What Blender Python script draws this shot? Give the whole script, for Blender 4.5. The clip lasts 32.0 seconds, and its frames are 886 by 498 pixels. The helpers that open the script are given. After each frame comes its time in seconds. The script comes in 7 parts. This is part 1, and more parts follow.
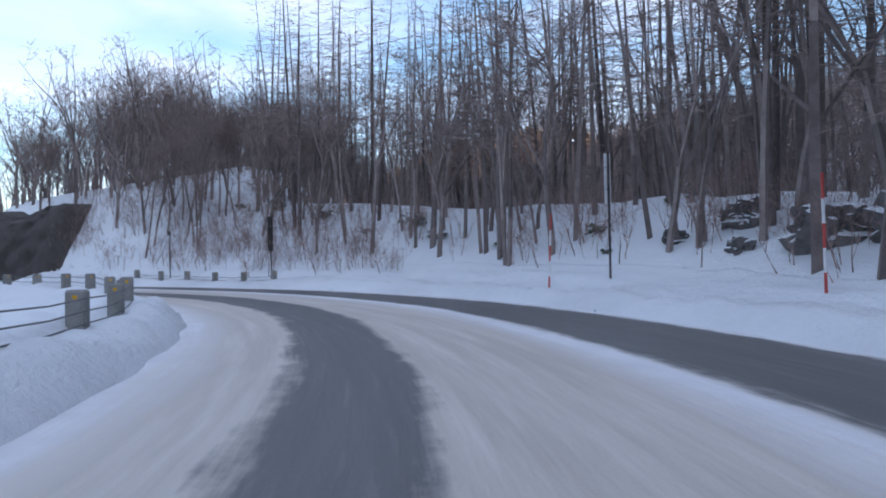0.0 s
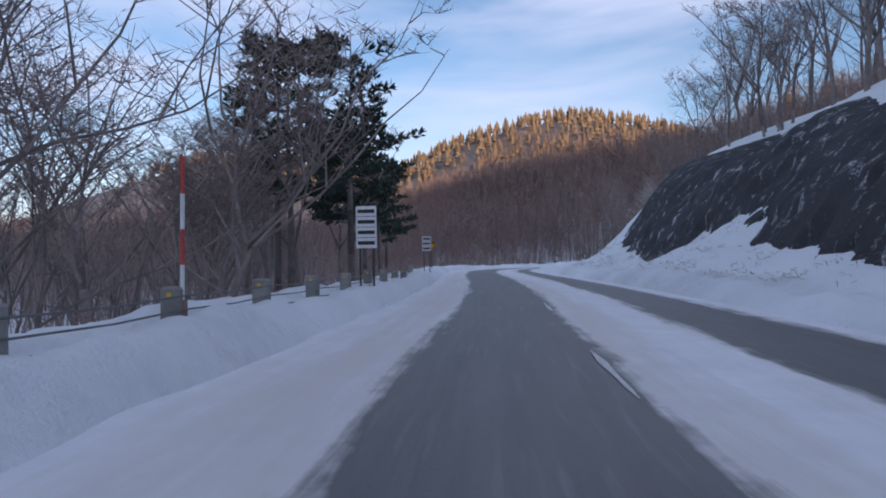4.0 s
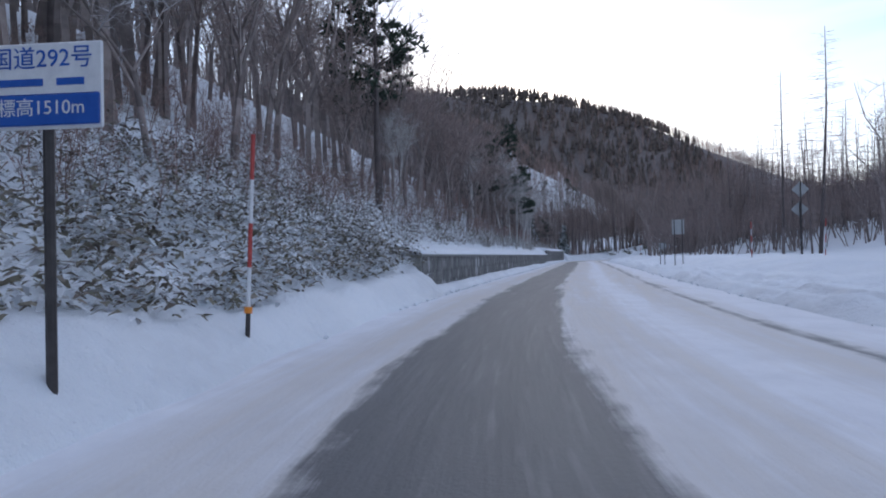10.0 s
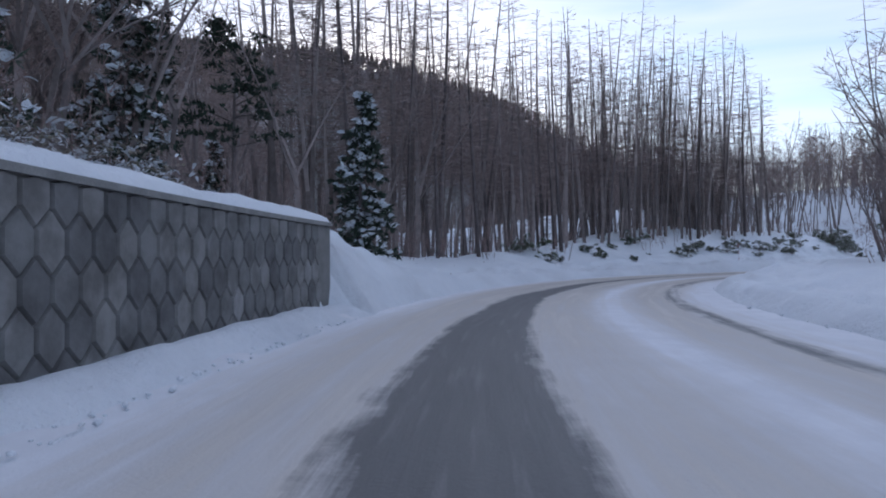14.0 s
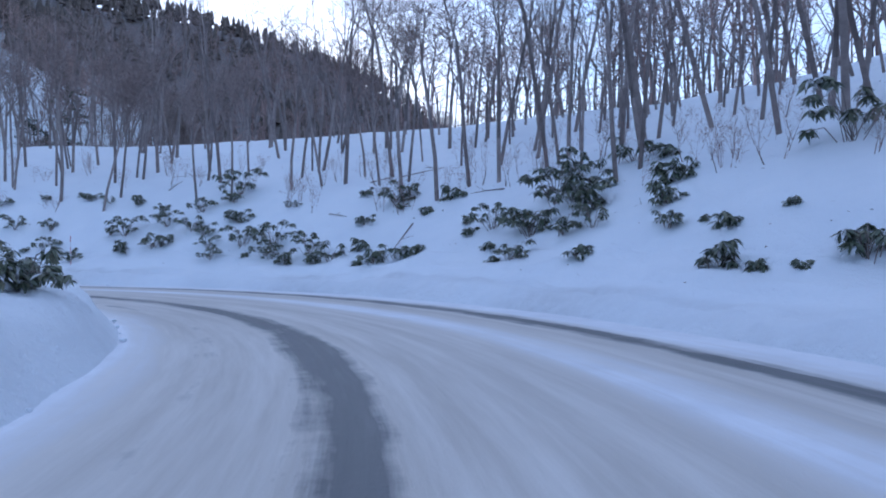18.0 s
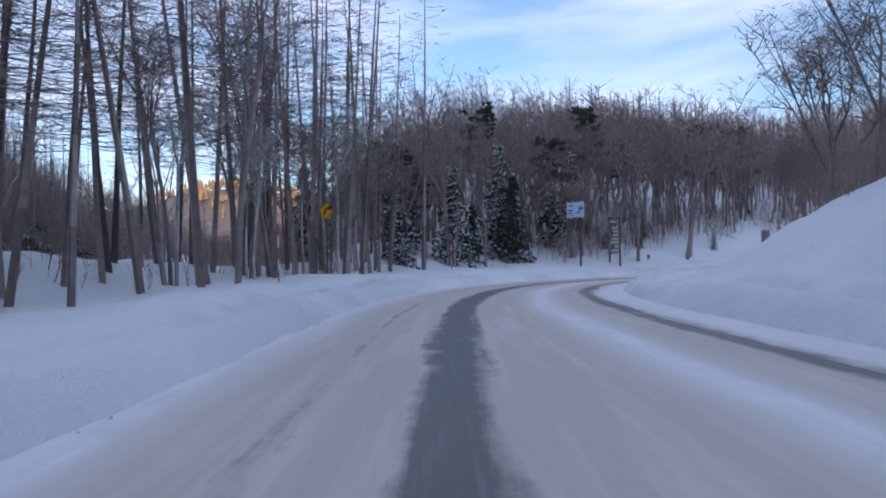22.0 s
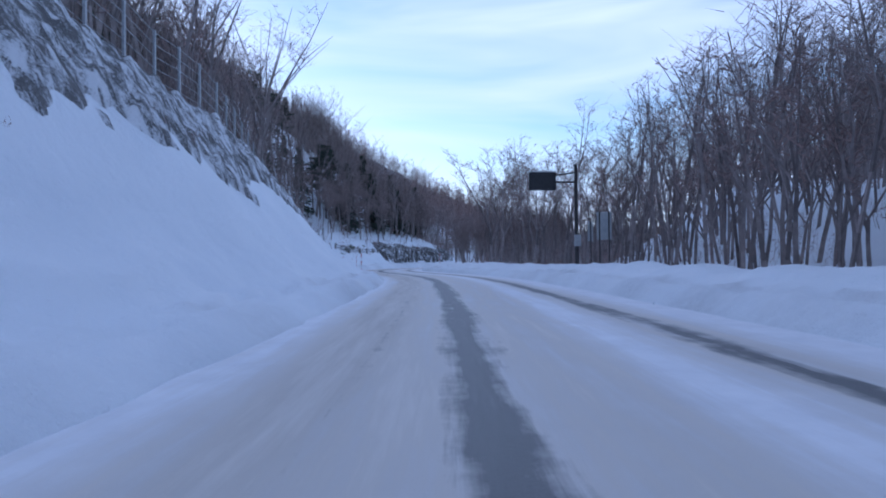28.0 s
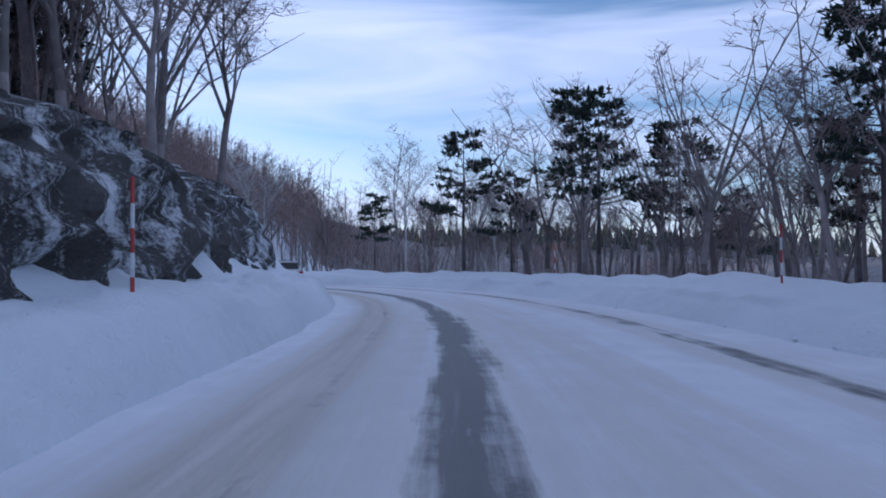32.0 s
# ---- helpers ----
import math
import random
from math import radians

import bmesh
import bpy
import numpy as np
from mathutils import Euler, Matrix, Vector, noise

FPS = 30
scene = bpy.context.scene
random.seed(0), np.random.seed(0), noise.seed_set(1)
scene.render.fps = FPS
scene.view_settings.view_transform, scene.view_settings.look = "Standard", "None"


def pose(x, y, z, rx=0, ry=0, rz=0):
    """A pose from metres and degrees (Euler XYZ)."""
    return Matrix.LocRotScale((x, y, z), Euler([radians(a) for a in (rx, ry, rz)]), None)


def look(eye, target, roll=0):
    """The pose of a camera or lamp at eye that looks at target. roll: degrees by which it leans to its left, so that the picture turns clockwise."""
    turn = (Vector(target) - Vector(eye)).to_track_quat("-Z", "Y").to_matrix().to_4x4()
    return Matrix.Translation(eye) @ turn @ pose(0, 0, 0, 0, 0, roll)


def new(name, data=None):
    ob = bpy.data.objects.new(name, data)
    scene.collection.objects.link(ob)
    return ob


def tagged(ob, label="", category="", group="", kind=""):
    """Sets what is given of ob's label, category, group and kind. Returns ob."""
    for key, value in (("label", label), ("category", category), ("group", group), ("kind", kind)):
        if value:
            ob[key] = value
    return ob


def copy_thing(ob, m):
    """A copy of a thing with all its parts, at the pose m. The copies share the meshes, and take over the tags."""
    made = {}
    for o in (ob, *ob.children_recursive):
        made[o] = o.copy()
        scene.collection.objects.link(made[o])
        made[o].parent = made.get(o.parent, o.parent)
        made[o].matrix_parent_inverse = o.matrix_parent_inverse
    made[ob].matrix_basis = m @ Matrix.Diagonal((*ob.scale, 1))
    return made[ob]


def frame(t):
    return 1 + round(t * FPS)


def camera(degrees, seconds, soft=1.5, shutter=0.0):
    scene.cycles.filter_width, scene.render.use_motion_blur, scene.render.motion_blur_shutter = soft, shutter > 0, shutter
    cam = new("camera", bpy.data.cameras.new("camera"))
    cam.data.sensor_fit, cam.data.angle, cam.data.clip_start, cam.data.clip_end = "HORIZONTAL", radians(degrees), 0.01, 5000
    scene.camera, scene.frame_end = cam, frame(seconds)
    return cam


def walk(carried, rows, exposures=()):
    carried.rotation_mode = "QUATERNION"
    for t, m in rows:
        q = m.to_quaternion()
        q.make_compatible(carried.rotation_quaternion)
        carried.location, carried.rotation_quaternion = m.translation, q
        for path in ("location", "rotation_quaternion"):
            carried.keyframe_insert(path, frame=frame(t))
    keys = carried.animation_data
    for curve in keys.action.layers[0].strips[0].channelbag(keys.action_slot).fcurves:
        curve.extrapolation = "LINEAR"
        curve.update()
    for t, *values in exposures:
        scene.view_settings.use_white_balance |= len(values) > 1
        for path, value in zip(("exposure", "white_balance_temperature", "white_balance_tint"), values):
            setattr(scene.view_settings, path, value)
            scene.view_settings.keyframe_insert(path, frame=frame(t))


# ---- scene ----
# the lens and the drive: seconds, x, y, heading, pitch, lean
cam = camera(68, 32.0, soft=1.9)
PATH = [
    (0, 0, 0, 41.12, 0.94, -1), (0.25, -4.34, 4.33, 50.29, 0.94, -1.12),
    (0.5, -9.35, 7.95, 59.54, 0.94, -1.25), (0.75, -14.96, 10.67, 70.57, 0.94, -1.38),
    (1, -21.1, 12.19, 82.66, 0.94, -1.5), (1.25, -27.61, 12.53, 92.13, 0.84, -2),
    (1.5, -34.41, 11.97, 98.15, 0.74, -2.5), (1.75, -41.48, 10.83, 101.09, 0.64, -3),
    (2, -48.72, 9.42, 102, 0.54, -3.5), (2.25, -55.91, 8.01, 101.16, 0.54, -3.62),
    (2.5, -62.81, 6.97, 96.55, 0.54, -3.75), (2.75, -69.33, 6.79, 87.33, 0.54, -3.88),
    (3, -75.43, 7.71, 76.9, 0.54, -4), (3.25, -81.12, 9.67, 66.37, 0.64, -3.5),
    (3.5, -86.42, 12.73, 54.99, 0.74, -3), (3.75, -91.14, 16.88, 44.21, 0.84, -2),
    (4, -95.26, 21.84, 37.1, 0.94, -1), (4.25, -98.95, 27.27, 33.25, 0.94, -0.75),
    (4.5, -102.45, 32.89, 32.51, 0.95, -0.5), (4.75, -106.01, 38.52, 33.53, 0.96, -0.62),
    (5, -109.68, 44.09, 34.6, 0.97, -0.75), (5.25, -113.41, 49.53, 35.54, 0.98, -0.88),
    (5.5, -117.14, 54.81, 36.2, 0.99, -1), (5.75, -120.81, 59.93, 36.44, 0.99, -1.5),
    (6, -124.38, 64.92, 36.08, 1, -2), (6.25, -127.83, 69.86, 34.96, 1.01, -2.5),
    (6.5, -131.1, 74.84, 32.83, 1.02, -3), (6.75, -134.06, 79.94, 28.13, 1.03, -3),
    (7, -136.39, 85.3, 19.63, 1.04, -3), (7.25, -137.76, 90.93, 8.9, 0.89, -3.25),
    (7.5, -138, 96.67, -2.59, 0.75, -3.5), (7.75, -137.14, 102.32, -13.27, 0.51, -3.75),
    (8, -135.24, 107.69, -24.65, 0.2, -4), (8.25, -132.26, 112.57, -36.73, 0.21, -4.12),
    (8.5, -128.31, 116.77, -48.22, 0.22, -4.25), (8.75, -123.57, 120.17, -59, 0.23, -4.38),
    (9, -118.18, 122.67, -69.99, 0.25, -4.5), (9.25, -112.23, 124.08, -81.92, 0.37, -3.61),
    (9.5, -105.88, 124.21, -94.4, 0.49, -2.71), (9.75, -99.36, 122.94, -105.79, 0.63, -1.87),
    (10, -92.9, 120.48, -114.01, 0.79, -1.25), (10.25, -86.6, 117.14, -120.05, 0.84, -0.63),
    (10.5, -80.44, 113.2, -123.18, 0.89, -0.36), (10.75, -74.29, 108.96, -124.49, 0.94, -0.18),
    (11, -68.09, 104.54, -125.05, 0.99, -0), (11.25, -61.86, 100.03, -125.4, 0.98, -0),
    (11.5, -55.63, 95.46, -125.73, 0.97, -0), (11.75, -49.41, 90.86, -125.8, 0.96, -0),
    (12, -43.19, 86.27, -125.62, 0.95, -0), (12.25, -36.96, 81.71, -125.39, 0.94, -0),
    (12.5, -30.75, 77.19, -125.47, 0.93, -0), (12.75, -24.6, 72.66, -125.75, 0.92, -0),
    (13, -18.47, 68.18, -125.1, 0.91, -0), (13.25, -12.33, 63.81, -124.53, 0.9, -0),
    (13.5, -6.24, 59.51, -124.62, 0.89, -0), (13.75, -0.25, 55.22, -125.44, 0.88, -0.25),
    (14, 5.56, 50.83, -127.59, 0.88, -0.5), (14.25, 11.05, 46.22, -131.31, 0.87, -0.75),
    (14.5, 16.06, 41.29, -136.56, 0.87, -1), (14.75, 20.46, 36, -142.78, 0.86, -1),
    (15, 24.15, 30.35, -149.54, 0.86, -1), (15.25, 27.07, 24.43, -156.76, 0.85, -1),
    (15.5, 29.15, 18.29, -164.43, 0.85, -1), (15.75, 30.35, 12.06, -172.42, 0.84, -0.75),
    (16, 30.73, 5.84, -178.68, 0.84, -0.5), (16.25, 30.6, -0.31, -182.14, 0.84, -0.38),
    (16.5, 30.15, -6.39, -184.7, 0.84, -0.25), (16.75, 29.6, -12.41, -183.57, 0.84, -0.12),
    (17, 29.4, -18.41, -178.31, 0.84, -0), (17.25, 29.94, -24.36, -169.44, 0.84, -0),
    (17.5, 31.51, -30.08, -158.1, 0.84, -0), (17.75, 34.23, -35.34, -145.97, 0.84, -0),
    (18, 37.94, -39.93, -134.74, 0.84, -0), (18.25, 42.52, -43.66, -121.93, 0.84, -0),
    (18.5, 47.87, -46.24, -108.14, 0.84, -0), (18.75, 53.71, -47.49, -94.81, 0.84, -0),
    (19, 59.71, -47.42, -82.36, 0.84, -0), (19.25, 65.56, -45.99, -68.67, 0.84, -0),
    (19.5, 70.88, -43.17, -54.03, 0.84, -0), (19.75, 75.29, -39.09, -39.06, 0.84, -0),
    (20, 78.51, -34, -24.18, 0.84, -0), (20.25, 80.36, -28.22, -10.28, 0.86, -0),
    (20.5, 80.87, -22.08, 1.85, 0.89, -0), (20.75, 80.18, -15.85, 11.78, 0.91, -0.25),
    (21, 78.51, -9.7, 19.7, 0.94, -0.5), (21.25, 76.01, -3.73, 27.06, 1.04, -0.62),
    (21.5, 72.73, 1.95, 34.41, 1.13, -0.75), (21.75, 68.74, 7.28, 40.09, 1.23, -0.88),
    (22, 64.3, 12.33, 43.54, 1.33, -1), (22.25, 59.66, 17.23, 44.34, 1.29, -1.71),
    (22.5, 55.08, 22.12, 42.99, 1.26, -2.43), (22.75, 50.75, 27.15, 39.43, 1.22, -3.01),
    (23, 46.9, 32.48, 33.11, 1.18, -3.07), (23.25, 43.8, 38.24, 24.7, 1.15, -3.12),
    (23.5, 41.66, 44.38, 14.73, 1.11, -3.17), (23.75, 40.73, 50.8, 3.01, 1.07, -3.23),
    (24, 41.18, 57.25, -9.87, 1.04, -3.28), (24.25, 43.09, 63.39, -23.46, 1.01, -3.34),
    (24.5, 46.4, 68.87, -37.2, 0.99, -3.39), (24.75, 50.84, 73.42, -49.81, 0.96, -3.45),
    (25, 56.1, 76.96, -60.77, 0.94, -3.5), (25.25, 61.93, 79.44, -71.68, 0.91, -3.42),
    (25.5, 68.14, 80.77, -83.1, 0.89, -3.33), (25.75, 74.5, 80.75, -95.88, 0.86, -3.25),
    (26, 80.73, 79.28, -109.46, 0.84, -3.17), (26.25, 86.47, 76.34, -123.39, 0.86, -3.08),
    (26.5, 91.41, 72.05, -137.04, 0.89, -3), (26.75, 95.34, 66.69, -148.44, 0.91, -2.53),
    (27, 98.39, 60.66, -155.85, 0.94, -2.06), (27.25, 100.92, 54.22, -159.25, 0.96, -1.59),
    (27.5, 103.3, 47.53, -159.96, 0.99, -1.25), (27.75, 105.74, 40.64, -159.5, 1.01, -0.94),
    (28, 108.34, 33.6, -158.61, 1.04, -0.63), (28.25, 111.11, 26.41, -157.78, 1.06, -0.31),
    (28.5, 114.04, 19.1, -157.31, 1.08, -0), (28.75, 117.08, 11.64, -156.91, 1.08, -0.08),
    (29, 120.27, 4.08, -155.78, 1.08, -0.17), (29.25, 123.71, -3.5, -153.82, 1.17, -0.25),
    (29.5, 127.53, -10.96, -150.36, 1.26, -0.33), (29.75, 131.87, -18.16, -146.25, 1.34, -0.42),
    (30, 136.62, -25.16, -144.59, 1.43, -0.5), (30.25, 141.39, -32.21, -146.34, 1.63, -0.38),
    (30.5, 145.81, -39.57, -150.62, 1.84, -0.25), (30.75, 149.61, -47.33, -155.82, 2.07, -0.12),
    (31, 152.66, -55.46, -162.01, 2.32, -0), (31.25, 154.67, -63.88, -169.74, 2.11, -0),
    (31.5, 155.69, -72.41, -174.68, 1.91, -0), (31.75, 156.17, -80.87, -177.18, 1.75, -0),
    (32, 156.36, -89.24, -178.8, 1.63, -0),
]
EYE = 1.25


# the clip's camera: stops, white balance and tint along the way
EXPOSURES = [(0.0, 0.95, 6000, 14), (0.6, 0.75, 5700, 14), (1.2, 0.35, 5000, 10), (2.0, -0.05, 4450, 6), (2.6, -0.15, 4550, 8), (3.2, -0.10, 5100, 14), (4.0, 0.30, 5900, 18), (6.5, 0.40, 5600, 8),
             (7.3, 0.80, 5900, 8), (8.0, 1.25, 6200, 14), (9.5, 1.10, 6200, 15), (10.5, 0.42, 6000, 16), (13.5, 0.62, 6100, 16), (15.5, 0.72, 5650, 15), (17.0, 0.75, 5500, 17), (18.0, 0.95, 5150, 14),
             (19.0, 1.20, 5450, 15), (20.5, 0.90, 5550, 17), (22.0, 0.70, 5850, 17), (24.0, 0.74, 5700, 17), (25.2, 0.28, 4900, 15), (26.2, 1.05, 5100, 13), (28.5, 0.50, 5100, 18), (31.0, 0.52, 5100, 18), (32.0, 0.40, 5350, 19)]


def drive(x, y, yaw, pitch, lean):
    return Matrix.Translation((x, y, EYE)) @ pose(0, 0, 0, 0, 0, yaw) @ pose(0, 0, 0, 90 + pitch) @ pose(0, 0, 0, 0, 0, lean)


walk(cam, [(t, drive(*row)) for t, *row in PATH], EXPOSURES)

# ---- sky and sun: a clear winter morning, the valley still in the shade of the eastern mountain ----
SUN_UP, SUN_AT = radians(9.0), Vector((0.87, -0.5, 0)).normalized()
world = bpy.data.worlds.new("winter_sky")
scene.world = world
world.use_nodes = True
wn, wl = world.node_tree.nodes, world.node_tree.links
wn.clear()
w_out = wn.new("ShaderNodeOutputWorld")
w_bg = wn.new("ShaderNodeBackground")
w_bg.inputs["Strength"].default_value = 0.15
w_sky = wn.new("ShaderNodeTexSky")
w_sky.sky_type = "NISHITA"
w_sky.sun_disc = False
w_sky.sun_elevation = SUN_UP
w_sky.sun_rotation = math.atan2(SUN_AT.x, SUN_AT.y)
w_sky.altitude = 900
w_sky.ozone_density = 1.5
w_geo = wn.new("ShaderNodeTexCoord")
w_map = wn.new("ShaderNodeMapping")
w_map.inputs["Rotation"].default_value = (0.25, 0.15, 0.7)
w_map.inputs["Scale"].default_value = (1.1, 2.2, 7.5)
w_noise = wn.new("ShaderNodeTexNoise")
w_noise.inputs["Scale"].default_value = 1.5
w_noise.inputs["Detail"].default_value = 4.0
w_noise.inputs["Roughness"].default_value = 0.5
w_noise.inputs["Distortion"].default_value = 0.6
w_ramp = wn.new("ShaderNodeValToRGB")
w_ramp.color_ramp.elements[0].position = 0.36
w_ramp.color_ramp.elements[1].position = 0.80
w_mix = wn.new("ShaderNodeMix")
w_mix.data_type = "RGBA"
w_mix.inputs[7].default_value = (4.4, 4.6, 5.3, 1)
wl.new(w_geo.outputs["Generated"], w_map.inputs["Vector"])
wl.new(w_map.outputs["Vector"], w_noise.inputs["Vector"])
wl.new(w_noise.outputs["Fac"], w_ramp.inputs["Fac"])
wl.new(w_ramp.outputs["Color"], w_mix.inputs["Factor"])
wl.new(w_sky.outputs["Color"], w_mix.inputs[6])
wl.new(w_mix.outputs[2], w_bg.inputs["Color"])
wl.new(w_bg.outputs["Background"], w_out.inputs["Surface"])
sun = new("sun", bpy.data.lights.new("sun", "SUN"))
sun.data.energy = 3.5
sun.data.angle = radians(0.6)
sun.data.color = (1.0, 0.72, 0.42)
sun.matrix_world = look((0, 0, 0), -Vector((SUN_AT.x * math.cos(SUN_UP), SUN_AT.y * math.cos(SUN_UP), math.sin(SUN_UP))))


# ---- materials ----
def material(name, rough=0.8, metal=0.0):
    m = bpy.data.materials.new(name)
    m.use_nodes = True
    b = m.node_tree.nodes["Principled BSDF"]
    b.inputs["Roughness"].default_value = rough
    b.inputs["Metallic"].default_value = metal
    return m, m.node_tree.nodes, m.node_tree.links, b


def noise_node(n, l, scale, detail=4.0, rough=0.6, space=None, stretch=None):
    c = n.new("ShaderNodeNewGeometry") if space is None else n.new("ShaderNodeTexCoord")
    t = n.new("ShaderNodeTexNoise")
    t.inputs["Scale"].default_value = scale
    t.inputs["Detail"].default_value = detail
    t.inputs["Roughness"].default_value = rough
    src = c.outputs["Position"] if space is None else c.outputs[space]
    if stretch:
        mp = n.new("ShaderNodeMapping")
        mp.inputs["Scale"].default_value = stretch
        l.new(src, mp.inputs["Vector"])
        src = mp.outputs["Vector"]
    l.new(src, t.inputs["Vector"])
    return t.outputs["Fac"]


def ramp_node(n, l, fac, stops):
    r = n.new("ShaderNodeValToRGB")
    e = r.color_ramp.elements
    while len(e) < len(stops):
        e.new(0.5)
    for k, (p, c) in zip(e, stops):
        k.position, k.color = p, (*c, 1) if len(c) == 3 else c
    l.new(fac, r.inputs["Fac"])
    return r.outputs["Color"]


def mix_node(n, l, fac, a, b, mode="MIX"):
    m = n.new("ShaderNodeMix")
    m.data_type, m.blend_type = "RGBA", mode
    for k, v in ((0, fac), (6, a), (7, b)):
        if isinstance(v, (int, float)):
            m.inputs[k].default_value = v
        elif isinstance(v, tuple):
            m.inputs[k].default_value = (*v, 1)
        else:
            l.new(v, m.inputs[k])
    return m.outputs[2]


def math_node(n, l, op, a, b=0.0, c=None):
    m = n.new("ShaderNodeMath")
    m.operation = op
    for k, v in enumerate((a, b) if c is None else (a, b, c)):
        if isinstance(v, (int, float)):
            m.inputs[k].default_value = v
        else:
            l.new(v, m.inputs[k])
    return m.outputs[0]


def bump_node(n, l, b, height, strength, distance=0.02):
    k = n.new("ShaderNodeBump")
    k.inputs["Strength"].default_value = strength
    k.inputs["Distance"].default_value = distance
    l.new(height, k.inputs["Height"])
    l.new(k.outputs["Normal"], b.inputs["Normal"])


def mottled(name, dark, light, scale=6.0, rough=0.8, metal=0.0, bump=0.3, distance=0.01, fine=60.0, stretch=None, lo=0.3, hi=0.7):
    """Two scales of variation in colour, with a little relief."""
    m, n, l, b = material(name, rough, metal)
    big = noise_node(n, l, scale, 4, 0.6, "Object" if stretch else None, stretch)
    small = noise_node(n, l, fine, 3, 0.7, "Object" if stretch else None, stretch)
    fac = math_node(n, l, "ADD", math_node(n, l, "MULTIPLY", big, 0.65), math_node(n, l, "MULTIPLY", small, 0.35))
    l.new(ramp_node(n, l, fac, [(lo, dark), (hi, light)]), b.inputs["Base Color"])
    bump_node(n, l, b, fac, bump, distance)
    return m


def varied(name, dark, light, scale, rough, bump=0.3, distance=0.01, hue=0.35, stretch=None, fine=40.0):
    """mottled, and each piece or tree a little lighter or darker than the next."""
    m = mottled(name, dark, light, scale, rough, 0.0, bump, distance, fine, stretch)
    n, l, b = m.node_tree.nodes, m.node_tree.links, m.node_tree.nodes["Principled BSDF"]
    src = b.inputs["Base Color"].links[0].from_socket
    info = n.new("ShaderNodeObjectInfo")
    isl = n.new("ShaderNodeNewGeometry")
    r = math_node(n, l, "FRACT", math_node(n, l, "ADD", info.outputs["Random"], isl.outputs["Random Per Island"]))
    gain = math_node(n, l, "MULTIPLY_ADD", r, 2 * hue, 1 - hue)
    comb = n.new("ShaderNodeCombineColor")
    for k in range(3):
        l.new(gain, comb.inputs[k])
    l.new(mix_node(n, l, 1.0, src, comb.outputs[0], "MULTIPLY"), b.inputs["Base Color"])
    return m

# ---- the road's line: its heading in degrees every 10 m, from 40 m before the start ----
HEADINGS = [
    14, 18, 26, 33, 40.7, 54.9, 72.7, 90.6, 98.9, 101.3, 101.3, 93, 76, 57.9, 40.4, 32.5,
    31.8, 33.8, 35.1, 35.9, 35, 32.2, 20.5, 0.6, -18.1, -39.2, -58.3, -76.7, -97, -112.3, -121.1, -124.7,
    -125.6, -126.1, -126.5, -126.4, -126, -126.3, -126.3, -125.2, -125.3, -126.8, -131.3, -139, -148.8, -159.5, -172.5, -181.7,
    -186.1, -181.6, -165.4, -145.2, -125.3, -101.7, -81, -57.5, -32.3, -8.8, 9.2, 21.3, 32.8, 41.4, 44, 41.9,
    34.1, 21, 3.9, -16.3, -38.1, -57.1, -73.7, -92.6, -113.9, -135.5, -152.7, -160, -160.8, -159.8, -158.5, -158,
    -157.4, -155.7, -152.2, -146.9, -144.9, -147.9, -153.7, -159.8, -168.9, -175.5, -178.1, -179.7, -177.5, -170, -156, -140,
    -122, -106, -92, -80,
]
FIRST, STEP = -40.0, 1.0
_s = np.arange(0, (len(HEADINGS) - 1) * 10 + 0.5, STEP)
_h = np.radians(np.interp(_s, np.arange(len(HEADINGS)) * 10.0, HEADINGS))
_dx, _dy = -np.sin(_h) * STEP, np.cos(_h) * STEP
RX = np.concatenate([[0], np.cumsum((_dx[1:] + _dx[:-1]) / 2)])
RY = np.concatenate([[0], np.cumsum((_dy[1:] + _dy[:-1]) / 2)])
RS, RH = _s + FIRST, _h
RX, RY = RX - np.interp(0, RS, RX), RY - np.interp(0, RS, RY)
LAST = RS[-1]
LEAD, BEGIN = 28, -12.0


def road_xy(s, u):
    """The place u metres to the right of the driven line at station s."""
    h = np.interp(s, RS, RH)
    return np.interp(s, RS, RX) + u * np.cos(h), np.interp(s, RS, RY) + u * np.sin(h)


def road_heading(s):
    return float(np.degrees(np.interp(s, RS, RH)))


# ---- the lie of the land: heights beside the road, by distance from its line ----
KL = np.array([3, 4.5, 6, 8, 11, 14, 18, 25, 45, 100, 200, 400.0])
KR = np.array([6, 7.5, 9, 12, 16, 20, 25, 45, 100, 200, 400.0])
LEFT_ROWS, RIGHT_ROWS = [], []


def left_of(s, *z):
    LEFT_ROWS.append((s, z))


def right_of(s, *z):
    RIGHT_ROWS.append((s, z))


left_of(-40, .25, .4, .3, 0, -.3, -1, -2, -3, -8, -20, -20, -10)
left_of(30, .25, .45, .3, 0, -.3, -1, -2, -3, -8, -20, -20, -10)
left_of(55, .3, .7, .9, .7, 0, -1, -2, -3, -8, -20, -20, -10)
left_of(80, .3, .6, .6, .2, -.5, -1.5, -3, -5, -10, -22, -20, -10)
left_of(105, .3, .5, .3, -.3, -1.2, -2, -4, -7, -12, -22, -20, 0)
left_of(150, .2, .45, .2, -.6, -1.5, -2, -2.5, -3, -6, -10, -6, 0)
left_of(185, .12, .3, .3, -.3, -1.8, -3.2, -5, -7, -9, -8, 2, 20)
left_of(202, .15, .35, .4, 0, -1.2, -2.4, -3.8, -5.5, -6, 1, 13, 28)
left_of(209, .2, .45, .6, .4, -.1, -.6, -1.2, -1.6, -.5, 8, 22, 38)
left_of(214, .2, .45, .6, .6, .6, .7, 1.0, 1.6, 4, 14, 32, 50)
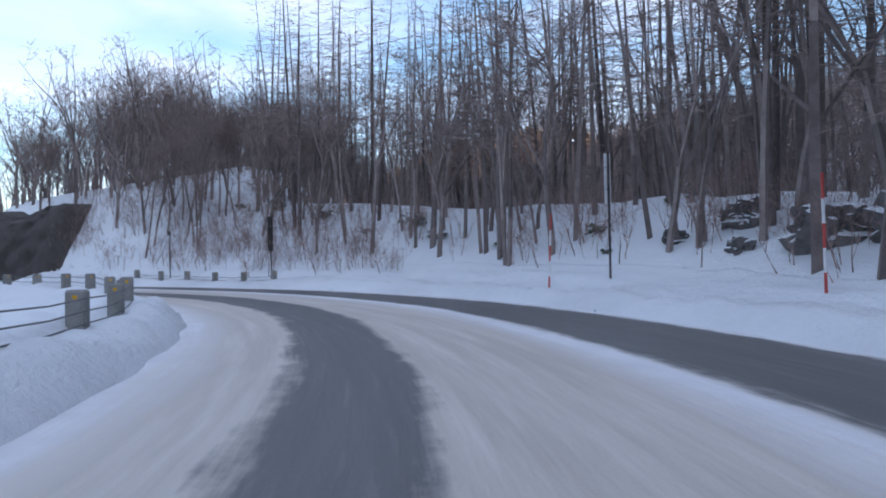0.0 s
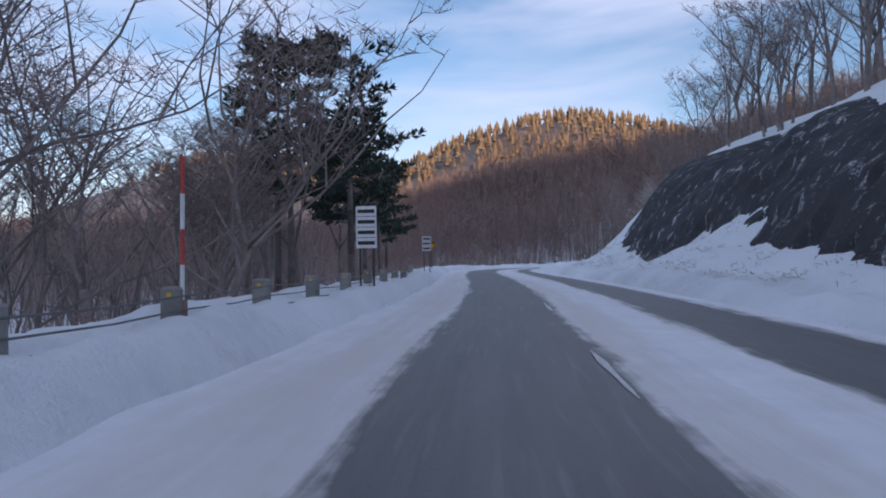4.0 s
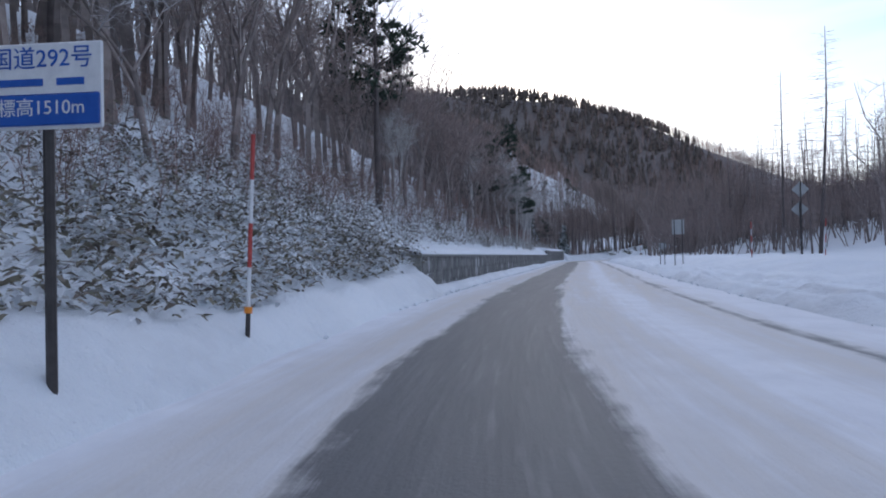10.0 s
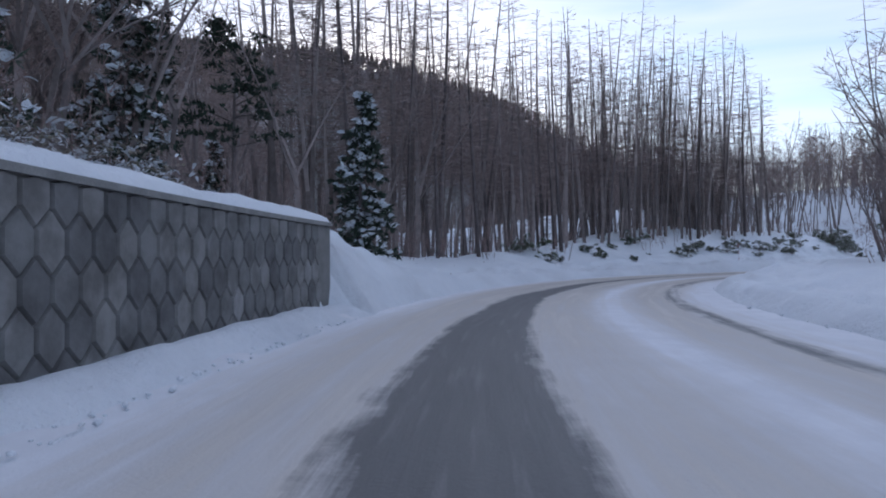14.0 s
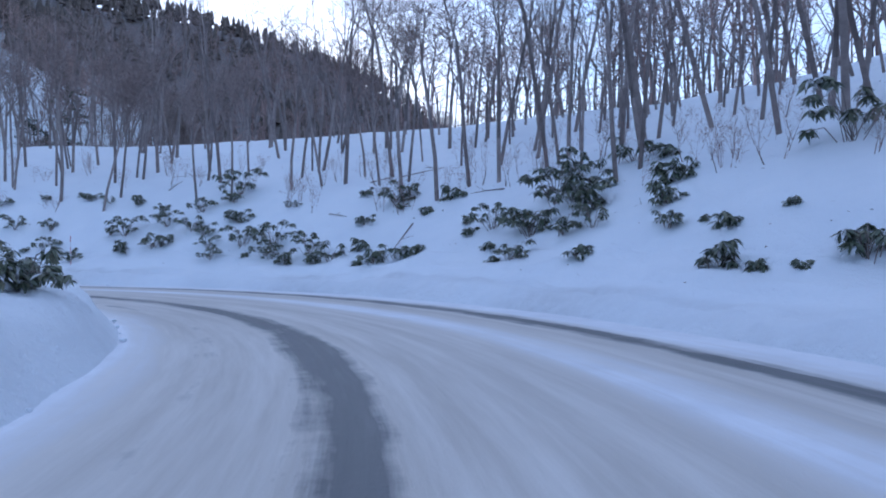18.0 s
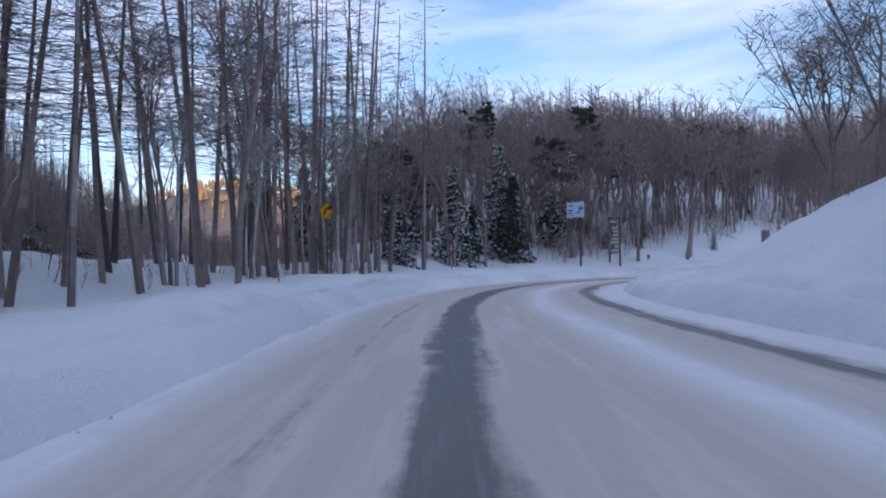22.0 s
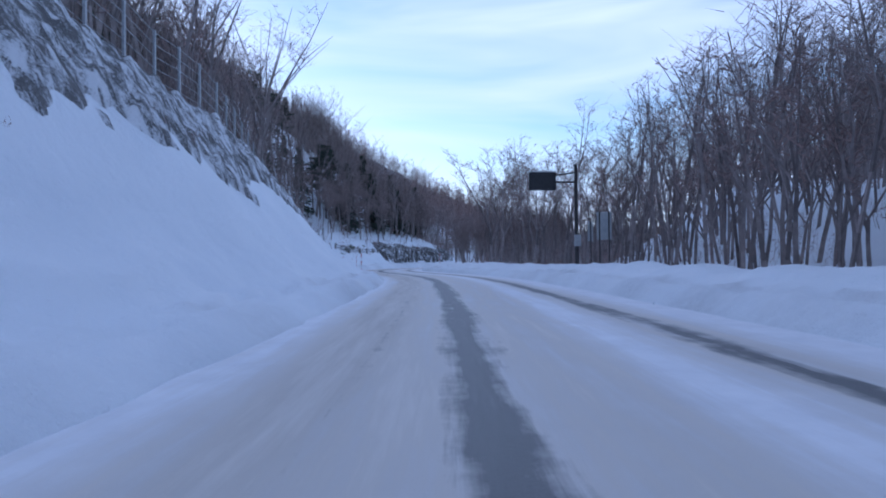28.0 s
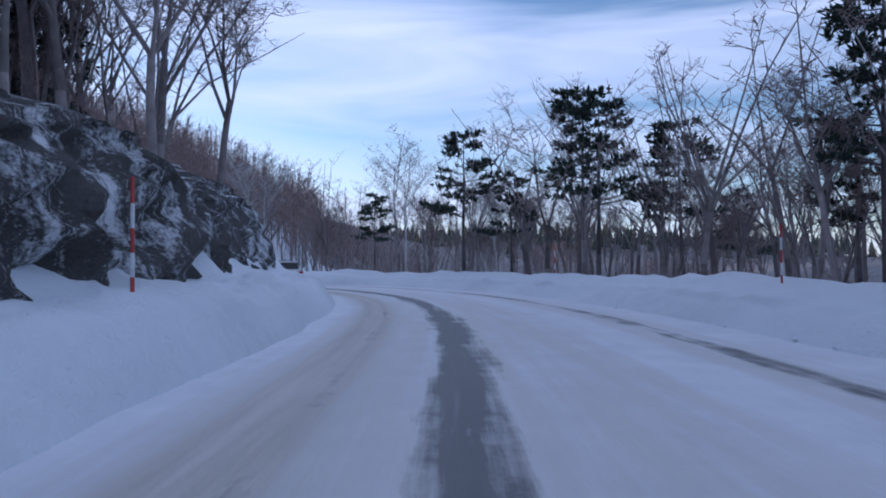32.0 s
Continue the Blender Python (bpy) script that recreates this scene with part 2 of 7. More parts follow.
left_of(227, .2, .4, .7, 1, 1.3, 1.6, 2.2, 3.4, 8, 25, 46, 60)
left_of(239, .2, .5, .9, 1.4, 2, 2.6, 3.6, 5.4, 13, 44, 88, 112)
left_of(250, .25, .6, 1.2, 2, 3.2, 4, 5.5, 8, 16, 50, 100, 120)
left_of(268, .2, .7, 1.8, 3, 5, 6.5, 8, 11, 19, 46, 80, 100)
left_of(276, .1, 1.4, 1.9, 3.3, 5.5, 7.5, 10, 14, 22, 42, 60, 60)
left_of(356, .1, 1.4, 1.9, 3.3, 5.5, 7.5, 10, 14, 22, 38, 36, 20)
left_of(362, .1, 2.1, 2.5, 3.8, 5.8, 7.5, 10, 14, 22, 38, 36, 20)
left_of(386, .1, 2.1, 2.5, 3.3, 3.9, 4.2, 4.6, 6, 14, 30, 30, 20)
left_of(401, .2, .5, .9, 1.4, 1.7, 1.9, 2.0, 2, 6, 14, 18, 20)
left_of(415, .2, .5, 1, 1.9, 2.8, 3.2, 3.6, 4.5, 6, 8, 10, 20)
left_of(440, .3, 1.0, 1.7, 2.7, 3.7, 4.3, 5, 5.2, 5, 6, 10, 20)
left_of(460, .3, 1.9, 2.9, 3.5, 3.8, 4, 4, 4.2, 4.5, 5, 10, 20)
left_of(475, .3, 1.1, 1.6, 1.9, 2.1, 2.3, 2.5, 3, 4, 5, 10, 20)
left_of(525, .3, .9, 1.2, 1.5, 1.8, 2, 2.3, 3, 4, 5, 10, 20)
left_of(550, .3, .8, 1.1, 1.1, .9, .6, .3, .5, 4, 10, 15, 20)
left_of(562, .3, 1.0, 1.4, 1.5, 1.2, .6, .2, .3, 5, 12, 18, 20)
left_of(574, .2, .4, .5, .4, 0, -.4, -.5, 0, 6, 16, 20, 20)
left_of(600, .2, .5, .8, .7, 0, -1, -1.4, -.6, 12, 32, 30, 20)
left_of(620, .2, .4, .75, .8, .6, .5, .6, 2, 16, 36, 36, 30)
left_of(645, .2, .5, 1, 2.4, 4, 5, 5.8, 6.5, 7, 6, 2, 0)
left_of(658, .2, .4, .7, 1.4, 3.2, 5.2, 6.8, 8, 6, 1, 0, 0)
left_of(667, .15, .3, .5, 1, 1.9, 3.6, 6, 7, 4, 0, 0, 0)
left_of(672, .15, .3, .5, .9, 1.6, 2.8, 4.4, 4.8, 3, 0, 0, 0)
left_of(678, .1, .2, .35, .6, 1.0, 1.3, 1.8, 2.5, 2.5, 1, 0, 0)
left_of(691, .2, .4, .7, 1.5, 2.8, 4.2, 5.6, 7, 10, 24, 40, 50)
left_of(702, .3, .5, .9, 2.2, 4, 5.7, 7.8, 9.8, 18, 62, 118, 150)
left_of(725, .2, .45, 1.3, 2.7, 4.4, 6, 8, 11, 24, 68, 118, 150)
left_of(750, .15, .4, 1.6, 4.2, 8.2, 10, 12, 17, 32, 72, 120, 150)
left_of(800, .15, .4, 1.5, 3.5, 6.7, 8.5, 11, 16, 33, 75, 120, 150)
left_of(830, .15, .4, 1.0, 2.2, 4.0, 5.7, 7.2, 12, 28, 70, 115, 150)
left_of(850, .5, .9, 2.6, 4.1, 5.6, 7, 8.8, 14, 32, 76, 120, 150)
left_of(940, .5, .9, 2.6, 4.1, 5.6, 7, 8.8, 14, 32, 76, 120, 150)

right_of(-40, .1, .4, .6, 1.4, 2.6, 2.9, 2.0, .8, 0.6, 3, 5)
right_of(5, .1, .4, .6, 1.6, 3.0, 3.2, 2.2, .8, 0.6, 3, 5)
right_of(20, .1, .4, .8, 2.3, 3.8, 4.0, 2.8, .8, 0.6, 3, 5)
right_of(42, .1, .3, 1.0, 3.2, 4.9, 5.1, 4.0, 1.5, 0.6, 3, 5)
right_of(54, .03, .1, 2.5, 6.5, 7.8, 9, 10.5, 14, 12, 10, 5)
right_of(80, .03, .1, 2.5, 6.5, 7.5, 8.2, 9, 10, 12, 10, 5)
right_of(90, .1, .4, .8, 2, 4.5, 7, 9, 14, 14, 10, 5)
right_of(110, .1, .5, 1.3, 4.5, 8, 9.5, 12, 17, 14, 10, 5)
right_of(150, .1, .5, 1.3, 4.5, 8, 9.5, 12, 17, 14, 10, 5)
right_of(166, .1, .4, .6, 1.2, 2.5, 4, 6, 12, 12, 10, 5)
right_of(190, .1, .4, .5, .6, 1, 1.5, 2.5, 6, 12, 10, 5)
right_of(240, .1, .4, .5, .6, 1, 1.5, 2.5, 6, 12, 10, 5)
right_of(256, .05, .2, .4, .7, .7, .6, .6, 2, 8, 10, 5)
right_of(300, .02, .05, .2, .9, .9, .7, .5, .6, 1, 4, 5)
right_of(375, .02, .05, .2, .9, .9, .7, .5, .6, 1, 4, 5)
right_of(400, .1, .4, .8, 1, .6, .4, .2, 0, 0, 5, 5)
right_of(430, .1, .5, .95, .95, .6, .3, .2, 0, -3, 0, 5)
right_of(452, .1, .5, .8, 1.5, 2, 2, 2, 1, -3, 0, 10)
right_of(470, .1, .4, .8, 2.2, 3.4, 4.4, 5.4, 7, 9, 12, 15)
right_of(490, .1, .4, .9, 2.8, 5.0, 6.6, 8.0, 15, 30, 36, 30)
right_of(530, .1, .4, 1, 3.2, 5.9, 8.0, 10.2, 21, 42, 48, 36)
right_of(560, .1, .4, 1, 3.0, 5.2, 6.9, 8.6, 11, 14, 18, 20)
right_of(580, .1, .7, 2.8, 5.6, 7.6, 9, 9, 9, 8, 10, 20)
right_of(592, .1, .7, 2.2, 4.4, 6, 6.5, 6.5, 6, 6, 10, 20)
right_of(602, .1, .3, .5, .7, .8, 1, 1, 2, 5, 10, 20)
right_of(640, .1, .3, .4, .4, .5, .6, .8, 2, 5, 10, 20)
right_of(700, .1, .4, .7, .7, .6, .6, .6, 1, 3, 5, 5)
right_of(740, .1, .5, .95, .5, .1, -.3, -1, -4, -12, -25, -30)
right_of(940, .1, .5, .95, .5, .1, -.3, -1, -4, -12, -25, -30)


def profile(rows, knots, s, d):
    """Heights for arrays of stations and distances: the rows blended along the road, the knots across it."""
    st = np.array([r[0] for r in rows])
    z = np.array([r[1] for r in rows])
    s = np.clip(s, st[0], st[-1])
    k = np.clip(np.searchsorted(st, s) - 1, 0, len(st) - 2)
    f = (s - st[k]) / (st[k + 1] - st[k])
    f = f * f * (3 - 2 * f)
    j = np.clip(np.searchsorted(knots, d) - 1, 0, len(knots) - 2)
    g = np.clip((d - knots[j]) / (knots[j + 1] - knots[j]), 0, 1)
    a = z[k, j] * (1 - g) + z[k, j + 1] * g
    b = z[k + 1, j] * (1 - g) + z[k + 1, j + 1] * g
    return a * (1 - f) + b * f


WALL_FROM, WALL_STEP, WALL_TO = 275.0, 359.0, 388.0
SPANS = [(-12, 60), (60, 140), (140, 200), (200, 262), (262, 330), (330, 395), (395, 450), (450, 500), (500, 550), (550, 600), (600, 650), (650, 700), (700, 760), (760, 840), (840, LAST)]


def road_near(x, y):
    """For arrays of places: the distance to the driven line, the station and the side (right is positive)."""
    best = np.full(len(x), 1e9)
    s, u = np.zeros(len(x)), np.zeros(len(x))
    for k in range(0, len(x), 4000):
        d2 = (x[k : k + 4000, None] - RX[LEAD:]) ** 2 + (y[k : k + 4000, None] - RY[LEAD:]) ** 2
        i = d2.argmin(1)
        best[k : k + 4000] = np.sqrt(d2[np.arange(len(i)), i])
        i = i + LEAD
        dx, dy = x[k : k + 4000] - RX[i], y[k : k + 4000] - RY[i]
        h = RH[i]
        s[k : k + 4000] = RS[i] + (-dx * np.sin(h) + dy * np.cos(h))
        u[k : k + 4000] = np.where(dx * np.cos(h) + dy * np.sin(h) < 0, -1, 1) * best[k : k + 4000]
    return best, s, u


def waves(x, y, size, seed=0.0):
    a = np.sin(x / size + 1.7 * seed + 1.3 * np.sin(y / size * 0.8 + seed)) * np.cos(y / size * 1.1 - 0.6 * seed + 1.1 * np.sin(x / size * 0.7))
    b = np.sin(x / size * 2.3 + 0.7 - seed + np.sin(y / size * 1.9)) * np.cos(y / size * 2.1 + 2.0 + seed)
    return a * 0.65 + b * 0.35


def open_land(x, y):
    """How far a place lies in the open gap in the hills, 0 to 1."""
    dx, dy = x - 50.0, y - 68.0
    r, a = np.hypot(dx, dy), np.degrees(np.arctan2(-dx, dy))
    return np.clip((a + 76) / 29, 0, 1) * np.clip((4 - a) / 8, 0, 1) * np.clip((r - 48) / 25, 0, 1)


def open_sector(x, y):
    """Whether a place lies where no tree stands against the sky beyond the knoll."""
    dx, dy = x - 46.0, y - 62.0
    a = np.degrees(np.arctan2(-dx, dy))
    return (a > -47) & (a < -8) & (np.hypot(dx, dy) > 36)


def ground_z(x, y):
    """The height of the snow-covered ground."""
    x, y = np.atleast_1d(np.asarray(x, float)), np.atleast_1d(np.asarray(y, float))
    total, weight = np.zeros(len(x)), np.zeros(len(x))
    near = np.full(len(x), 1e9)
    for a, b in SPANS:
        i0, i1 = int(a - FIRST), min(int(b - FIRST) + 1, len(RS))
        rx, ry, rh, rs = RX[i0:i1:2], RY[i0:i1:2], RH[i0:i1:2], RS[i0:i1:2]
        for k in range(0, len(x), 8000):
            px, py = x[k : k + 8000], y[k : k + 8000]
            i = ((px[:, None] - rx) ** 2 + (py[:, None] - ry) ** 2).argmin(1)
            dx, dy, h = px - rx[i], py - ry[i], rh[i]
            along = -dx * np.sin(h) + dy * np.cos(h)
            side = dx * np.cos(h) + dy * np.sin(h)
            end = (i == 0) | (i == len(rx) - 1)
            d = np.where(end, np.hypot(dx, dy), np.abs(side))
            st = rs[i] + np.clip(along, -1.5, 1.5)
            z = np.where(side < 0, profile(LEFT_ROWS, KL, st, d), profile(RIGHT_ROWS, KR, st, d))
            z = np.where((side < 0) & (d < 4.32) & (st > WALL_FROM) & (st < WALL_TO), np.minimum(z, 0.24 - 0.2 * np.clip(3.6 - d, 0, 1)), z)
            w = 1.0 / np.maximum(d, 0.5) ** 5
            total[k : k + 8000] += w * z
            weight[k : k + 8000] += w
            near[k : k + 8000] = np.minimum(near[k : k + 8000], np.where(side < 0, d, d - 3.2))
    z = total / weight
    rough = np.clip((near - 2.7) / 2.0, 0, 1)
    far = np.clip((near - 30) / 60, 0, 1)
    z += rough * (0.10 * waves(x, y, 0.9, 1) + 0.16 * waves(x, y, 2.6, 2)) + far * (1.2 * waves(x, y, 14, 3) + 5.0 * waves(x, y, 45, 4)) * np.clip(near / 120, 0, 1.5)
    z += 15.0 * np.exp(-(((x - 16) / 26) ** 2) - ((y + 116) / 22) ** 2)
    z += 30.0 * np.exp(-(((x - 232) / 48) ** 2) - ((y + 225) / 60) ** 2) * np.clip((near - 14) / 40, 0, 1)
    # open land north of the snow knoll
    z = z + (np.minimum(z, 2.0) - z) * open_land(x, y)
    inside = near < 2.75
    return np.where(inside, np.minimum(z, -0.06), z)


# ---- building helpers ----
def quick_mesh(name, verts, quads, smooth=True):
    verts, quads = np.asarray(verts, np.float32), np.asarray(quads, np.int32)
    me = bpy.data.meshes.new(name)
    n = quads.shape[1]
    me.vertices.add(len(verts))
    me.vertices.foreach_set("co", verts.ravel())
    me.loops.add(quads.size)
    me.loops.foreach_set("vertex_index", quads.ravel())
    me.polygons.add(len(quads))
    me.polygons.foreach_set("loop_start", np.arange(0, quads.size, n, dtype=np.int32))
    me.polygons.foreach_set("use_smooth", np.full(len(quads), smooth, dtype=bool))
    me.update(calc_edges=True)
    return me


def mesh_object(name, me, mat, parent=None, label=""):
    ob = new(name, me)
    for m in mat if isinstance(mat, (list, tuple)) else [mat]:
        if len(me.materials) < (len(mat) if isinstance(mat, (list, tuple)) else 1):
            me.materials.append(m)
    if parent:
        ob.parent = parent
    return tagged(ob, label=label)


def part(name, bm, mat, parent=None, label="", smooth=False):
    me = bpy.data.meshes.new(name)
    bm.to_mesh(me)
    bm.free()
    if smooth:
        me.polygons.foreach_set("use_smooth", np.ones(len(me.polygons), dtype=bool))
    return mesh_object(name, me, mat, parent, label)


def thing(name, label, category, group="", kind="", at=None):
    ob = new(name)
    ob.empty_display_size = 0.2
    if at is not None:
        ob.matrix_basis = at
    return tagged(ob, label, category, group, kind)


def box(bm, size, centre, bevel=0.0, turn=None):
    m = Matrix.Translation(centre) @ (turn or Matrix()) @ Matrix.Diagonal((*size, 1))
    made = bmesh.ops.create_cube(bm, size=1.0, matrix=m)
    if bevel:
        edges = {e for v in made["verts"] for e in v.link_edges}
        bmesh.ops.bevel(bm, geom=list(edges), offset=bevel, segments=1, affect="EDGES", profile=0.5)
    return bm


def rod(bm, a, b, r0, r1=None, n=8):
    a, b = Vector(a), Vector(b)
    m = Matrix.Translation((a + b) / 2) @ (b - a).to_track_quat("Z", "Y").to_matrix().to_4x4()
    bmesh.ops.create_cone(bm, cap_ends=True, segments=n, radius1=r0, radius2=r0 if r1 is None else r1, depth=(b - a).length, matrix=m)
    return bm


def tubes(p0, p1, r0, r1, n=3):
    """Prisms along many pieces of branch at once: vertices and quads."""
    p0, p1 = np.asarray(p0, float), np.asarray(p1, float)
    d = p1 - p0
    d /= np.linalg.norm(d, axis=1, keepdims=True) + 1e-9
    ref = np.where(np.abs(d[:, 2:3]) > 0.9, [[1.0, 0, 0]], [[0, 0, 1.0]])
    a = np.cross(d, ref)
    a /= np.linalg.norm(a, axis=1, keepdims=True) + 1e-9
    b = np.cross(d, a)
    ang = np.arange(n) * 2 * np.pi / n
    ring = a[:, None] * np.cos(ang)[None, :, None] + b[:, None] * np.sin(ang)[None, :, None]
    v = np.concatenate([p0[:, None] + ring * np.asarray(r0)[:, None, None], p1[:, None] + ring * np.asarray(r1)[:, None, None]], 1)
    base = np.arange(len(p0))[:, None, None] * 2 * n
    k = np.arange(n)
    q = np.stack([k, (k + 1) % n, (k + 1) % n + n, k + n], 1)[None] + base
    return v.reshape(-1, 3), q.reshape(-1, 4)


def along(s, u, z=None, turn=0.0):
    """A pose beside the road: at station s, u to the right, facing along it."""
    x, y = road_xy(s, u)
    if z is None:
        z = float(ground_z(x, y)[0])
    return pose(float(x), float(y), z, 0, 0, road_heading(s) + turn)


def place_z(x, y):
    return float(ground_z(x, y)[0])


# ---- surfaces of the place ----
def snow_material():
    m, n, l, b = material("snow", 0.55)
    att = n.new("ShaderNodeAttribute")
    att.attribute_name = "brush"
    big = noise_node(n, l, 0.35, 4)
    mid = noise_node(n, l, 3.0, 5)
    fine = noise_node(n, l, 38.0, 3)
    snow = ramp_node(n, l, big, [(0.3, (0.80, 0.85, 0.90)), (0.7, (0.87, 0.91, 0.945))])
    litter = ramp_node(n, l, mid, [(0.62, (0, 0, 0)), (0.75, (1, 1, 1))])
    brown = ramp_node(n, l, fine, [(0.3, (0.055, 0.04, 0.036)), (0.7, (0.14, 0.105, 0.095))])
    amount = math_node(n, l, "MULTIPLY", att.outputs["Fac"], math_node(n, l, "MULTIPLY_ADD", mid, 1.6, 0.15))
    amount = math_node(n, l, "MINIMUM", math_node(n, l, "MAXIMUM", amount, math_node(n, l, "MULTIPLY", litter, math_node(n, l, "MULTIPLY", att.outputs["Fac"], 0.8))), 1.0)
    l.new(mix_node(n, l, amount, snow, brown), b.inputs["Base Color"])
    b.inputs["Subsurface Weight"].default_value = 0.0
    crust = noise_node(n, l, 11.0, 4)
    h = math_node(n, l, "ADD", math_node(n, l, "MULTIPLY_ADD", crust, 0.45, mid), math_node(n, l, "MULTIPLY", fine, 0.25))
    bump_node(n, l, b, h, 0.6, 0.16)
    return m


def road_material():
    m, n, l, b = material("snowy_road", 0.6)

    def att(name):
        a = n.new("ShaderNodeAttribute")
        a.attribute_name = name
        return a.outputs["Fac"]

    lat, sta = att("lat"), att("sta")
    comb = n.new("ShaderNodeCombineXYZ")
    l.new(lat, comb.inputs[0])
    l.new(math_node(n, l, "MULTIPLY", sta, 0.06), comb.inputs[1])
    streak = n.new("ShaderNodeTexNoise")
    streak.inputs["Scale"].default_value = 2.6
    streak.inputs["Detail"].default_value = 5.0
    streak.inputs["Roughness"].default_value = 0.65
    l.new(comb.outputs[0], streak.inputs["Vector"])
    ruts = n.new("ShaderNodeTexNoise")
    ruts.inputs["Scale"].default_value = 9.0
    ruts.inputs["Detail"].default_value = 3.0
    l.new(comb.outputs[0], ruts.inputs["Vector"])
    mid = noise_node(n, l, 1.1, 5, 0.65)
    fine = noise_node(n, l, 30.0, 4, 0.7)
    grit = noise_node(n, l, 180.0, 2, 0.7)
    # bare asphalt where the wheels have worn the snow away, with ragged edges
    edge = math_node(n, l, "MULTIPLY_ADD", streak.outputs["Fac"], 0.9, math_node(n, l, "MULTIPLY_ADD", mid, 0.5, -0.7))
    bare = math_node(n, l, "ADD", att("bare"), edge)
    bare_c = ramp_node(n, l, bare, [(0.0, (0, 0, 0)), (0.22, (1, 1, 1))])
    fresh = ramp_node(n, l, mid, [(0.3, (0.74, 0.75, 0.78)), (0.7, (0.85, 0.86, 0.89))])
    packed = ramp_node(n, l, streak.outputs["Fac"], [(0.28, (0.47, 0.43, 0.38)), (0.72, (0.71, 0.67, 0.62))])
    dirt = math_node(n, l, "ADD", att("dirt"), math_node(n, l, "MULTIPLY_ADD", streak.outputs["Fac"], 1.2, -0.6))
    dirt_c = ramp_node(n, l, dirt, [(0.2, (0, 0, 0)), (0.8, (1, 1, 1))])
    white = mix_node(n, l, dirt_c, fresh, packed)
    tar = ramp_node(n, l, math_node(n, l, "MULTIPLY_ADD", grit, 0.4, math_node(n, l, "MULTIPLY", streak.outputs["Fac"], 0.6)), [(0.3, (0.10, 0.099, 0.101)), (0.7, (0.172, 0.169, 0.168))])
    film = ramp_node(n, l, ruts.outputs["Fac"], [(0.56, (0, 0, 0)), (0.85, (0.35, 0.35, 0.35))])
    tar = mix_node(n, l, film, tar, (0.42, 0.41, 0.40))
    l.new(mix_node(n, l, bare_c, white, tar), b.inputs["Base Color"])
    l.new(mix_node(n, l, bare_c, (0.62, 0.62, 0.62), (0.5, 0.5, 0.5)), b.inputs["Roughness"])
    hgt = math_node(n, l, "ADD", math_node(n, l, "MULTIPLY", ruts.outputs["Fac"], 0.8), math_node(n, l, "MULTIPLY", fine, 0.5))
    hgt = math_node(n, l, "SUBTRACT", hgt, math_node(n, l, "MULTIPLY", bare_c, 0.7))
    bump_node(n, l, b, hgt, 0.45, 0.03)
    return m


SNOW = snow_material()
ROAD = road_material()
SNOW_TWIG = varied("snow_dusted_twigs", (0.17, 0.13, 0.12), (0.62, 0.62, 0.64), 1.6, 0.85)
BARK = varied("grey_brown_bark", (0.155, 0.128, 0.12), (0.33, 0.278, 0.26), 3.0, 0.9, 0.5, 0.02)
TWIG = varied("bare_twigs", (0.19, 0.142, 0.128), (0.345, 0.272, 0.25), 3.0, 0.9)
TWIG_RED = varied("reddish_twigs", (0.20, 0.135, 0.12), (0.36, 0.26, 0.235), 3.0, 0.9)
BIRCH = varied("pale_birch_bark", (0.30, 0.28, 0.27), (0.62, 0.60, 0.58), 5.0, 0.8)
LARCH = varied("larch_bark", (0.08, 0.066, 0.064), (0.18, 0.15, 0.145), 3.0, 0.9)
NEEDLE = varied("dark_needles", (0.018, 0.03, 0.022), (0.05, 0.075, 0.05), 2.0, 0.8, hue=0.4)
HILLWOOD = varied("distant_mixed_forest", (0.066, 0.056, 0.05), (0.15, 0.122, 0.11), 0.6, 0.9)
# low sun on the northern crest, put into the base colour as brighter gold
SUNLIT_GOLD = varied("conifers_tinted_as_sunlit", (0.14, 0.095, 0.06), (0.34, 0.24, 0.15), 2.0, 0.9)

